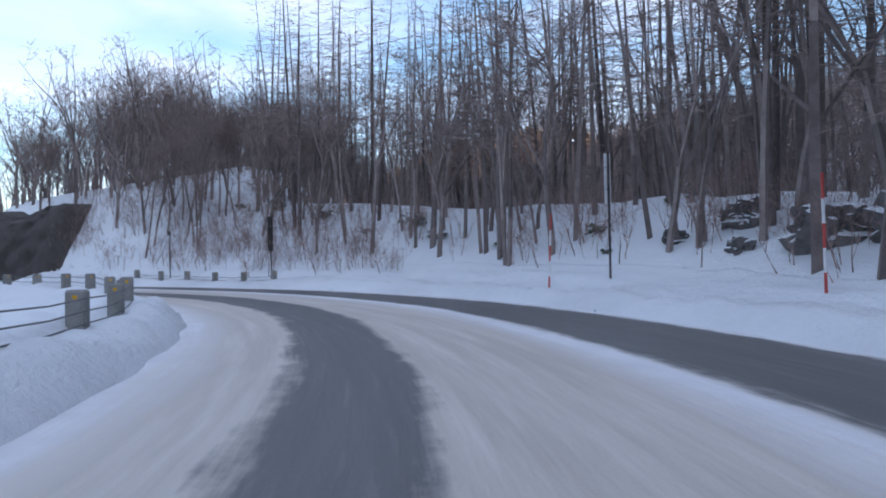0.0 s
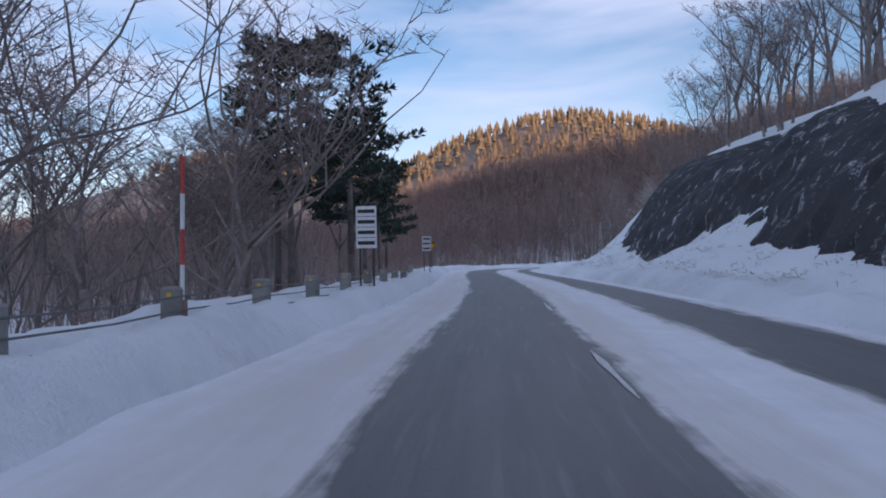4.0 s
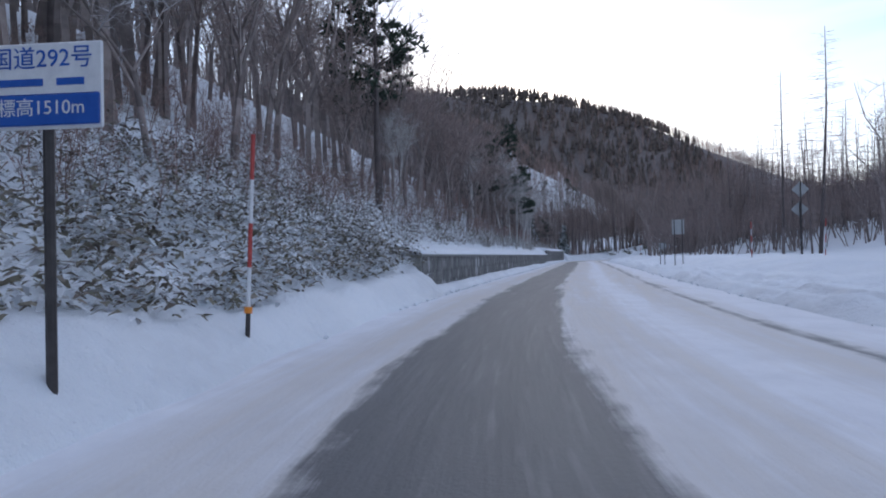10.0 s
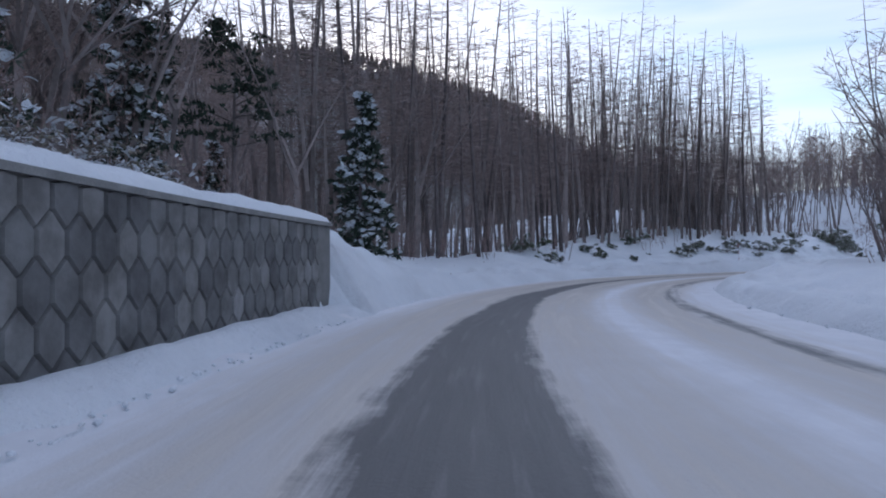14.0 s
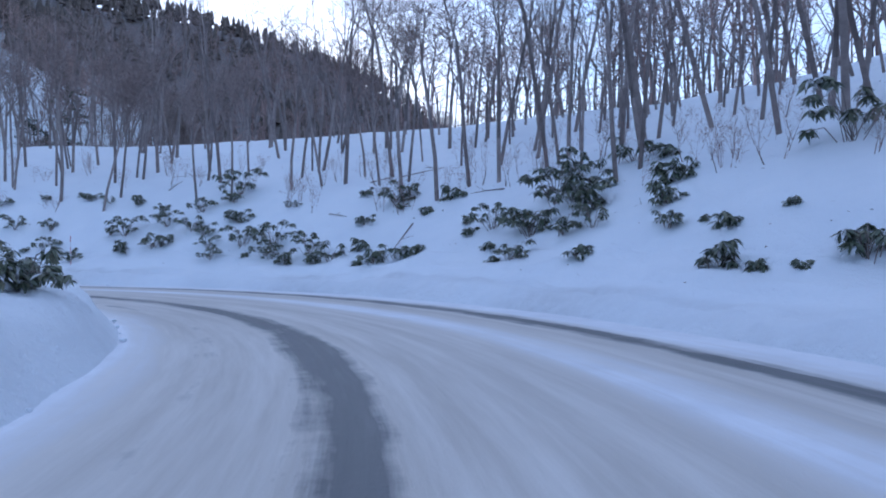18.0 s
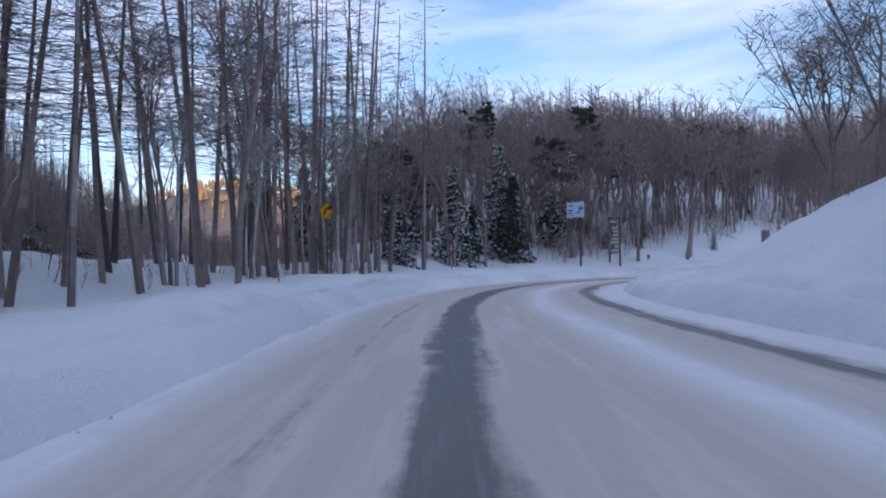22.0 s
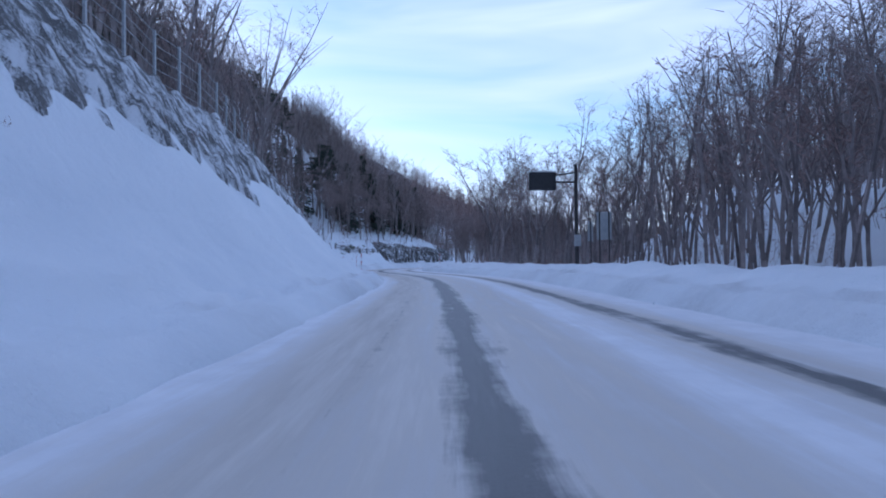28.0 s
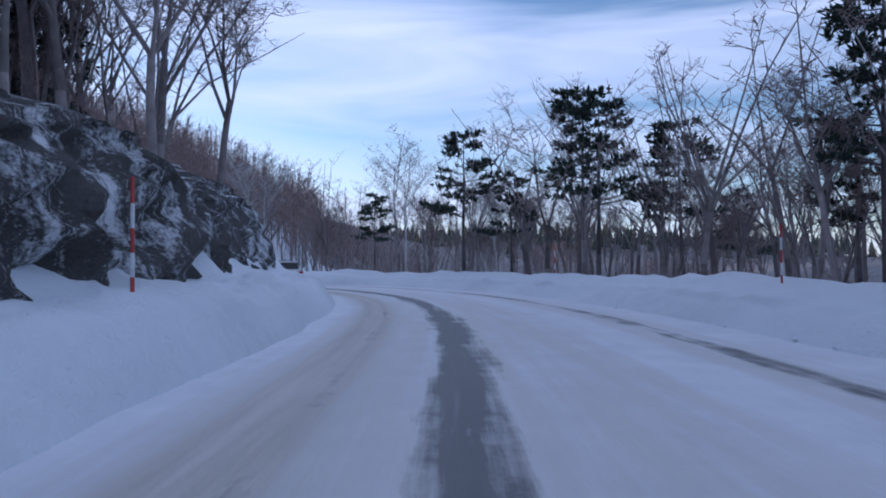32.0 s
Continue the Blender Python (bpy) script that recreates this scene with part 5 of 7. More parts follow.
CUT_ROCK = netted_material("brown_net_on_cut_rock", (0.05, 0.042, 0.04), (0.12, 0.105, 0.098), 0.86, 0.7)
BLUE_NET = netted_material("dark_net_on_slope", (0.028, 0.03, 0.036), (0.075, 0.078, 0.088), 0.67, 0.75)
ICE_ROCK = netted_material("icy_dark_rock", (0.035, 0.033, 0.032), (0.13, 0.122, 0.115), 0.605, 0.75)
SNOW_ROCK = netted_material("rock_half_under_snow", (0.10, 0.10, 0.10), (0.26, 0.25, 0.245), 0.52, 0.7)


def rock_face(name, label, side, s0, s1, section, mat, ends=6.0, rough=0.22, step=0.35, rows=26, low=0.0, group=""):
    """A cut face along the road. section: (distance, height) points from foot to back; it sinks to nothing at both ends."""
    s = np.arange(s0, s1 + 0.01, step)
    sec = np.array(section, float)
    k = np.linspace(0, len(sec) - 1, rows)
    d = np.interp(k, np.arange(len(sec)), sec[:, 0])
    z = np.interp(k, np.arange(len(sec)), sec[:, 1])
    S, D = np.meshgrid(s, d, indexing="ij")
    Z = np.tile(z, (len(s), 1))
    f = np.clip(np.minimum(S - s0, s1 - S) / ends, 0, 1)
    f = f * f * (3 - 2 * f)
    n1 = 1.2 - 2.4 * np.abs(waves(S * 1.0, Z * 1.3 + D, 0.9, 9)) + 0.7 * waves(S, Z * 2 + D, 0.33, 10)
    n2 = waves(S, Z, 3.0, 11)
    D2 = D - rough * (n1 + 0.8 * n2)
    Z2 = (Z * (0.9 + 0.12 * n2)) * f - (1 - f) * 0.4 + low
    x, y = road_xy(S, side * D2)
    idx = np.arange(S.size).reshape(S.shape)
    q = np.stack([idx[:-1, :-1], idx[:-1, 1:], idx[1:, 1:], idx[1:, :-1]], -1).reshape(-1, 4)
    if side > 0:
        q = q[:, ::-1]
    me = quick_mesh(name, np.stack([x.ravel(), y.ravel(), Z2.ravel()], 1), q)
    return tagged(mesh_object(name, me, mat), label, "rock face", group, kind="structure")


rock_face("cut_rock", "brown netted rock cut standing over the bend", 1, 51, 87, [(7.0, -.2), (7.2, .6), (7.6, 3.2), (8.2, 5.2), (9.4, 6.4), (12.2, 6.5)], CUT_ROCK, 4.0, 0.24)
rock_face("netted_slope", "dark netted slope with runs of snow", 1, 108, 156, [(8.0, .2), (8.6, 1.2), (9.6, 3.4), (11, 5.6), (12.5, 7.0), (14, 7.6), (16.5, 8.2)], BLUE_NET, 9.0, 0.15)
rock_face("icy_rock_wall", "dark rock wall hung with ice behind a snow bank", -1, 848, 891, [(4.6, .2), (4.8, 1.2), (5.1, 2.6), (5.6, 3.6), (7.0, 4.3), (9.0, 5.0)], ICE_ROCK, 3.0, 0.34)

def rock_patch(name, label, side, s0, s1, d0, d1, mat, seed, proud=0.3, group=""):
    """Bare rock in a slope: a ragged patch that stands proud of the snow and sinks under it all round."""
    S, D = np.meshgrid(np.arange(s0, s1 + 0.01, 0.18), np.arange(d0, d1 + 0.01, 0.18), indexing="ij")
    x, y = road_xy(S, side * D)
    z = ground_z(x.ravel(), y.ravel()).reshape(S.shape)
    inside = np.minimum(np.minimum(S - s0, s1 - S) / 1.6, np.minimum(D - d0, d1 - D) / 0.9)
    inside = inside + 0.75 * waves(S, D * 1.4, 1.1, seed) + 0.35 * waves(S, D, 0.4, seed + 1) - 0.35
    crag = np.abs(waves(S, z * 1.3 + D, 0.8, seed + 2)) * 0.4 + 0.1 * waves(S * 1.4, z * 2, 0.3, seed + 3)
    lift = np.clip(inside, -1, 0.5) / 0.5
    z = z - 0.28 + proud * 1.6 * np.clip(lift, -1, 1) + crag * np.clip(lift, 0, 1)
    idx = np.arange(S.size).reshape(S.shape)
    q = np.stack([idx[:-1, :-1], idx[1:, :-1], idx[1:, 1:], idx[:-1, 1:]], -1).reshape(-1, 4)
    me = quick_mesh(name, np.stack([x.ravel(), y.ravel(), z.ravel()], 1), q if side < 0 else q[:, ::-1])
    return tagged(mesh_object(name, me, mat), label, "rock face", group, kind="structure")


NET_ROCK = netted_material("green_net_on_rock", (0.06, 0.068, 0.07), (0.19, 0.20, 0.20), 0.6, 0.75)
for k, (s0, s1, d0, d1) in enumerate(((746, 769, 7.6, 12.2), (769, 798, 8.0, 12.4))):
    rock_patch("exposed_rock", "grey streaked rock showing through the snow slope", -1, s0, s1, d0, d1, SNOW_ROCK, 30 + 5 * k, group="rock bands in the slope")
for k, (s0, s1, d0, d1) in enumerate(((799.5, 812.5, 5.7, 10), (812, 819.5, 6.2, 9.8), (819, 829.5, 6.4, 9.6))):
    rock_patch("exposed_rock", "dark green netted rock patch between runs of snow", -1, s0, s1, d0, d1, NET_ROCK, 50 + 5 * k, group="netted rock patches")



def boulder(name, label, x, y, size, seed, mat, group="", sink=0.3):
    rng = np.random.default_rng(seed)
    bm = bmesh.new()
    bmesh.ops.create_icosphere(bm, subdivisions=4, radius=1.0)
    for v in bm.verts:
        p = v.co
        k = noise.noise(p * 1.3 + Vector((seed * 3.1, 0, 0))) * 0.45 + noise.noise(p * 3.1 + Vector((0, seed, 0))) * 0.2
        c = noise.cell(p * 1.6 + Vector((seed, 0, 1))) * 0.16
        v.co = p * (0.85 + k + c)
    bm.normal_update()
    top = [f for f in bm.faces if f.normal.z > 0.62]
    me = bpy.data.meshes.new(name)
    for f in top:
        f.material_index = 1
    bm.to_mesh(me)
    bm.free()
    ob = mesh_object(name, me, [mat, SNOW])
    ob.matrix_basis = pose(x, y, place_z(x, y) - sink * size[2] + size[2] * 0.35, 0, 0, float(rng.uniform(0, 360))) @ Matrix.Diagonal((*size, 1))
    return tagged(ob, label, "rock", group)


ROCK = mottled("dark_grey_rock", (0.055, 0.053, 0.052), (0.19, 0.18, 0.175), 1.2, 0.9, 0.0, 0.8, 0.06, 9.0)
for k, (s, u, a) in enumerate([(12.2, 11.4, 1.1), (14.5, 12.0, .8), (10.6, 11.8, 1.6), (15.6, 10.8, .45), (9.5, 13.5, 2.0), (13.6, 10.6, .5)]):
    boulder("boulder", "dark boulder capped with snow at the edge of the wood", *at_road(s, u), (a, a * 0.8, a * 0.75), 3 + k, ROCK, "boulders by the first bend")
rock_face("outcrop_rock", "brown rock outcrop breaking through deep snow", -1, 666.6, 673.2, [(10.8, 1.5), (11.2, 2.4), (11.7, 3.4), (12.4, 4.1), (13.8, 4.3)], netted_material("brown_outcrop", (0.06, 0.046, 0.042), (0.16, 0.13, 0.12), 0.6, 0.8), 1.8, 0.62, 0.14, 34)

# ---- the concrete retaining wall ----
CONCRETE = varied("weathered_concrete", (0.17, 0.17, 0.165), (0.33, 0.325, 0.31), 2.5, 0.9, 0.4, 0.01, 0.16)
WALL = thing("retaining_wall", "grey concrete retaining wall of diamond blocks with snow on top", "retaining wall", kind="structure")


def wall_strip(name, s0, s1, d0, d1, z0, z1, mat, parent):
    s = np.linspace(s0, s1, max(2, int((s1 - s0) / 1.0) + 1))
    ring = [(d0, z0), (d0, z1), (d1, z1), (d1, z0)]
    v = []
    for d, z in ring:
        x, y = road_xy(s, -d)
        v.append(np.stack([x, y, np.full(len(s), z)], 1))
    n = len(s)
    v = np.concatenate(v)
    q = []
    for a in range(4):
        b = (a + 1) % 4
        i = np.arange(n - 1)
        q.append(np.stack([a * n + i, b * n + i, b * n + i + 1, a * n + i + 1], 1))
    q.append(np.array([[0, n, 2 * n, 3 * n], [n - 1, 4 * n - 1, 3 * n - 1, 2 * n - 1]]))
    return mesh_object(name, quick_mesh(name, v, np.concatenate(q), smooth=False), mat, parent)


wall_strip("wall_body", WALL_FROM, WALL_STEP, 3.86, 4.3, -0.3, 1.32, CONCRETE, WALL)
wall_strip("wall_body", WALL_STEP, WALL_TO, 3.86, 4.3, -0.3, 2.02, CONCRETE, WALL)
wall_strip("coping", WALL_FROM - 0.1, WALL_STEP, 3.79, 4.36, 1.32, 1.40, CONCRETE, WALL)
wall_strip("coping", WALL_STEP, WALL_TO, 3.79, 4.36, 2.02, 2.10, CONCRETE, WALL)


def snow_cap(s0, s1, top):
    """The snow lying on the wall and its ledge, with a soft uneven brink."""
    s = np.arange(s0, s1 + 0.01, 0.4)
    drift = np.clip((s - WALL_STEP + 9) / 9, 0, 1)[:, None] ** 2 if top < 2 else np.clip((s - s0) / 0.8 - 1, -1, 0)[:, None]
    d = np.array([3.80, 3.86, 4.0, 4.3, 4.8, 5.6])
    h = np.array([0.0, 0.10, 0.17, 0.24, 0.34, 0.5])
    S, D = np.meshgrid(s, d, indexing="ij")
    x, y = road_xy(S, -D)
    Z = top + 0.004 + drift * np.array([0, 0, 0, 0.15, 0.5, 0.7]) + np.tile(h, (len(s), 1)) * (1 + 0.35 * waves(x, y, 0.6, 12)) + 0.05 * waves(x, y, 1.7, 13) * (np.tile(h, (len(s), 1)) > 0)
    idx = np.arange(S.size).reshape(S.shape)
    q = np.stack([idx[:-1, :-1], idx[1:, :-1], idx[1:, 1:], idx[:-1, 1:]], -1).reshape(-1, 4)
    return mesh_object("snow_cap", quick_mesh("snow_cap", np.stack([x.ravel(), y.ravel(), Z.ravel()], 1), q), SNOW, WALL)


snow_cap(WALL_FROM, WALL_STEP, 1.40)
snow_cap(WALL_STEP + 0.02, WALL_TO, 2.10)


# ---- posts, poles and boards ----
RED = mottled("faded_red_paint", (0.38, 0.05, 0.045), (0.55, 0.085, 0.07), 9.0, 0.5)
WHITE = mottled("white_paint", (0.62, 0.63, 0.65), (0.80, 0.81, 0.82), 7.0, 0.5)
STEEL = mottled("galvanised_steel", (0.28, 0.29, 0.30), (0.45, 0.46, 0.47), 8.0, 0.45, 0.7)
DARK_STEEL = mottled("dark_brown_steel", (0.035, 0.03, 0.03), (0.075, 0.066, 0.064), 8.0, 0.5, 0.2)
BROWN = mottled("brown_paint", (0.085, 0.045, 0.035), (0.14, 0.075, 0.06), 8.0, 0.5)
BLUE = mottled("blue_sign_film", (0.015, 0.08, 0.36), (0.03, 0.13, 0.48), 5.0, 0.4)
PALE_BLUE = mottled("pale_blue_board", (0.48, 0.60, 0.72), (0.62, 0.73, 0.82), 5.0, 0.45)
YELLOW = mottled("amber_sign_film", (0.70, 0.36, 0.01), (0.85, 0.46, 0.02), 6.0, 0.4)
BLACK = mottled("black_film", (0.012, 0.012, 0.013), (0.03, 0.03, 0.032), 9.0, 0.5)
GREY_BACK = mottled("bare_sign_back", (0.30, 0.31, 0.31), (0.44, 0.45, 0.45), 5.0, 0.5, 0.3)
ORANGE = mottled("orange_plastic", (0.75, 0.22, 0.02), (0.88, 0.32, 0.03), 8.0, 0.5)
REFLECTOR = mottled("amber_reflector", (0.7, 0.38, 0.02), (0.9, 0.55, 0.05), 20.0, 0.25)
CABLE = mottled("steel_cable", (0.10, 0.10, 0.105), (0.2, 0.2, 0.205), 30.0, 0.5, 0.6)


def pole_bm(z0, z1, r, n=8, x=0.0, y=0.0):
    return rod(bmesh.new(), (x, y, z0), (x, y, z1), r, r, n)


def snow_pole(height, bands, label, dark_foot=False, r=0.028):
    """A red and white marker pole: every band a part of its own."""
    ob = thing("snow_pole", label, "snow pole", "snow poles")
    foot = 0.35 if dark_foot else 0.0
    part("foot", pole_bm(-0.25, foot if dark_foot else 0.02, r * 1.15), DARK_STEEL if dark_foot else STEEL, ob)
    h = (height - foot) / bands
    for k in range(bands):
        red = (bands - 1 - k) % 2 == 0
        part("red_band" if red else "white_band", pole_bm(foot + k * h, foot + (k + 1) * h - 0.002, r), RED if red else WHITE, ob)
    part("cap", pole_bm(height - 0.002, height + 0.02, r * 1.12), RED, ob)
    if dark_foot:
        part("collar", pole_bm(foot - 0.02, foot + 0.06, r * 1.9), ORANGE, ob)
    return ob


TALL_POLE = snow_pole(2.2, 5, "red and white striped snow pole standing in the bank")
SHORT_POLE = snow_pole(1.55, 5, "red and white striped snow pole standing in the bank")
FOOT_POLE = snow_pole(2.6, 4, "red and white snow pole on a dark foot", True)
THIN_POLE = snow_pole(1.5, 5, "thin faded marker stick in the snow", False, 0.014)
TALL_SPOTS = [(9.9, 8.2), (16.3, 6.9), (38.6, -4.9), (90.3, -5.5), (112.6, -3.7), (186, -5.2), (191, -5.4), (197, -5.6), (204, -4.9), (209.7, -5.2), (214.6, -5.0), (220.5, -5.2), (233.4, -5.1), (298, 12.2), (295, 15.5), (383, 11.5), (443, 8.8), (449, 9.2), (455, 9.0), (598.5, -7.2), (607, -7.6), (616, -7.2)]
SHORT_SPOTS = [(510.4, -4.6), (532, 7.4), (557.6, -5.0), (648, -5.7), (690.7, -6.5), (681, -6.0), (789.6, -4.1), (809.2, -4.2), (833.4, -4.4), (824.4, 8.4), (875.8, -4.0), (883, 8.4), (897, 8.4)]
THIN_SPOTS = [(510.9, 8.4), (545.1, 8.3), (559.6, 7.9), (656.6, -6.8), (696.1, -6.6), (436, -4.2), (725, -6), (735, -5.6)]
for first, spots in ((TALL_POLE, TALL_SPOTS), (SHORT_POLE, SHORT_SPOTS), (FOOT_POLE, [(260.8, -3.15)]), (THIN_POLE, THIN_SPOTS)):
    for k, (s, u) in enumerate(spots):
        m = along(s, u) @ pose(0, 0, 0, TURN.normal(0, 1.5), TURN.normal(0, 1.5))
        if k == 0:
            first.matrix_basis = m
        else:
            copy_thing(first, m)


def panel(bm, w, h, t, centre, bevel=0.012):
    return box(bm, (w, t, h), centre, bevel)


def bars(parent, rows, mat, y, name="lettering"):
    """Plain bars in place of writing: (x, z, width, height) on the front at y."""
    for x, z, w, h in rows:
        part(name, box(bmesh.new(), (w, 0.004, h), (x, y, z)), mat, parent)


def words(parent, text, mat, size, x, y, z, name="lettering"):
    cu = bpy.data.curves.new(name, "FONT")
    cu.body, cu.size, cu.extrude = text, size, 0.002
    cu.align_x, cu.align_y = "CENTER", "CENTER"
    tmp = bpy.data.objects.new(name, cu)
    scene.collection.objects.link(tmp)
    bpy.context.view_layer.update()
    me = bpy.data.meshes.new_from_object(tmp.evaluated_get(bpy.context.evaluated_depsgraph_get()))
    bpy.data.objects.remove(tmp)
    me.name = name
    me.materials.clear()
    ob = mesh_object(name, me, mat, parent)
    ob.matrix_basis = pose(x, y, z, 90, 0, 0)
    return ob


# the blue route board
def route_board():
    ob = thing("route_board", "white and blue route board on a dark post", "road sign", at=along(257.4, -3.15))
    ob.scale = (0.88, 0.88, 0.88)
    part("post", pole_bm(-0.4, 2.9, 0.045), DARK_STEEL, ob)
    board = part("board", panel(bmesh.new(), 1.05, 0.72, 0.03, (0.0, -0.06, 2.55)), WHITE, ob, "white board with a blue lower field")
    part("blue_field", panel(bmesh.new(), 1.01, 0.26, 0.012, (0.0, -0.082, 2.35)), BLUE, board)
    words(board, "国道292号", BLUE, 0.2, 0, -0.079, 2.77)
    bars(board, [(-0.2, 2.58, 0.42, 0.06), (0.25, 2.58, 0.24, 0.06)], BLUE, -0.079)
    words(board, "標高1510m", WHITE, 0.16, 0, -0.091, 2.36)
    for z in (2.35, 2.75):
        part("bracket", box(bmesh.new(), (0.3, 0.05, 0.04), (0, -0.02, z)), STEEL, ob)


route_board()


# the brown board of names
def name_board():
    ob = thing("guide_board", "tall brown guide board with rows of white lettering", "sign board", at=along(631.4, -6.6, turn=8))
    for x in (-0.56, 0.56):
        part("post", box(bmesh.new(), (0.12, 0.12, 4.4), (x, 0, 1.8), 0.01), BROWN, ob)
    part("panel", panel(bmesh.new(), 1.0, 2.95, 0.06, (0, -0.02, 2.45)), BROWN, ob)
    part("head_rail", box(bmesh.new(), (1.3, 0.14, 0.1), (0, 0, 4.02), 0.01), BROWN, ob)
    frame_bm = bmesh.new()
    for x in (-0.47, 0.47):
        box(frame_bm, (0.025, 0.006, 2.82), (x, -0.055, 2.45))
    tops = [3.86, 3.36, 3.04, 2.72, 2.40, 2.08, 1.76, 1.40, 1.05]
    for z in tops:
        box(frame_bm, (0.94, 0.006, 0.02), (0, -0.056, z))
    part("border", frame_bm, WHITE, ob, "thin white border lines")
    words(ob, "スキー場", WHITE, 0.17, 0.12, -0.056, 3.48)
    rng = np.random.default_rng(3)
    rows = [(-0.3 + 0.12 * i, 3.71, 0.095, 0.14) for i in range(6)]
    for k in range(1, 8):
        z = (tops[k] + tops[k + 1]) / 2
        n = (5, 4, 4, 5, 6, 3, 5)[k - 1]
        rows += [(0.38 - 0.145 * (n - 1 - i), z, 0.11, 0.17) for i in range(n)]
        if k in (3, 5, 6, 7):
            rows += [(-0.41 + 0.05 * i, z, 0.035, 0.06) for i in range(3)]
    bars(ob, rows, WHITE, -0.056)


name_board()


def map_board():
    ob = thing("direction_board", "pale blue direction board high on a brown post", "sign board", at=along(628.1, -6.4, turn=10))
    part("post", pole_bm(-0.4, 5.2, 0.075), DARK_STEEL, ob)
    b = part("board", panel(bmesh.new(), 1.7, 1.25, 0.05, (-0.35, -0.11, 4.75)), PALE_BLUE, ob)
    bm = bmesh.new()
    box(bm, (0.07, 0.006, 0.75), (0.05, -0.139, 4.72))
    box(bm, (0.32, 0.006, 0.07), (-0.13, -0.139, 4.55))
    bmesh.ops.create_cone(bm, cap_ends=True, segments=16, radius1=0.1, radius2=0.1, depth=0.006, matrix=pose(0.05, -0.139, 4.85, 90))
    part("route_line", bm, BLUE, b, "blue route drawn as a branching line")
    bars(b, [(-0.75, 5.12, 0.5, 0.1), (-0.85, 4.72, 0.5, 0.12), (-0.85, 4.5, 0.52, 0.1), (-0.8, 4.3, 0.45, 0.06), (0.28, 4.85, 0.2, 0.3)], BLUE, -0.139)
    for z in (4.4, 5.05):
        part("bracket", box(bmesh.new(), (0.5, 0.08, 0.06), (-0.1, -0.05, z)), STEEL, ob)


map_board()


def diamond_sign(s, u, h, side, symbol, label, turn=0.0):
    ob = thing("warning_sign", label, "road sign", "amber warning signs", at=along(s, u, turn=turn))
    part("post", pole_bm(-0.5, h, 0.035), DARK_STEEL, ob)
    z = h - side * 0.70
    plate = part("plate", box(bmesh.new(), (side, 0.02, side), (0, -0.05, z), 0.02, pose(0, 0, 0, 0, 45, 0)), YELLOW, ob)
    rim = bmesh.new()
    for a in range(4):
        t = pose(0, 0, 0, 0, 45 + 90 * a, 0)
        c = t @ Vector((0, 0, side * 0.46))
        box(rim, (side * 0.92, 0.004, 0.018), (c.x, -0.063, z + c.z), turn=t)
    part("border", rim, BLACK, plate)
    bm = bmesh.new()
    if symbol == "junction":
        box(bm, (0.09 * side / 0.6, 0.005, side * 0.75), (0.03, -0.064, z))
        box(bm, (side * 0.36, 0.005, 0.08 * side / 0.6), (-side * 0.17, -0.0645, z))
    else:
        for k in range(7):
            a = math.radians(15 * k)
            box(bm, (0.09, 0.005, 0.12), (0.16 - 0.24 * math.cos(a), -0.064, z - 0.1 + 0.24 * math.sin(a)), turn=pose(0, 0, 0, 0, -90 + 15 * k + 90, 0))
        box(bm, (0.16, 0.005, 0.16), (0.2, -0.0645, z + 0.14), turn=pose(0, 0, 0, 0, 45, 0))
    part("symbol", bm, BLACK, plate)
    return ob


diamond_sign(647.2, -6.4, 2.35, 0.60, "junction", "amber diamond sign showing a side road, on a dark post")
diamond_sign(603.8, -7.6, 3.6, 0.60, "bend", "amber diamond sign showing a bend, among bare trees")
diamond_sign(161, -3.9, 2.6, 0.55, "bend", "small amber diamond sign beyond the white boards")


def back_sign(s, u, w, h, top, label, posts=1, shape="box", turn=180.0, mat=None, name="road_sign"):
    """A board seen from behind, on one or two posts."""
    ob = thing(name, label, "road sign", at=along(s, u, turn=turn))
    xs = (0,) if posts == 1 else (-w * 0.32, w * 0.32)
    for x in xs:
        part("post", pole_bm(-0.5, top, 0.032, x=x), DARK_STEEL, ob)
    bm = bmesh.new()
    if shape == "box":
        panel(bm, w, h, 0.02, (0, -0.05, top - h / 2))
    elif shape == "round":
        bmesh.ops.create_cone(bm, cap_ends=True, segments=24, radius1=w / 2, radius2=w / 2, depth=0.02, matrix=pose(0, -0.05, top - h / 2, 90))
    elif shape == "diamond":
        box(bm, (w * 0.7, 0.02, w * 0.7), (0, -0.05, top - w / 2), 0.015, pose(0, 0, 0, 0, 45, 0))
    elif shape == "yield":
        bmesh.ops.create_cone(bm, cap_ends=True, segments=3, radius1=w * 0.58, radius2=w * 0.58, depth=0.02, matrix=pose(0, -0.05, top - h * 0.42, 90) @ pose(0, 0, 0, 0, 0, 30 + 60))
    plate = part("plate", bm, mat or GREY_BACK, ob)
    if shape != "yield":
        for z in (top - h * 0.28, top - h * 0.72):
            part("stiffener", box(bmesh.new(), (w * 0.8 if shape == "box" else w * 0.45, 0.03, 0.035), (0, -0.022, z)), STEEL, plate)
    return ob


def white_board(s, u, w, h, top, rows, label):
    ob = back_sign(s, u, w, h, top, label, 2, turn=0.0, mat=WHITE)
    bars(ob, [(0, top - h * (k + 0.5) / rows, w * 0.82, h / rows * 0.34) for k in range(rows)] + [(0, top - h * k / rows, w * 0.94, 0.015) for k in range(1, rows)], BLACK, -0.063)
    return ob


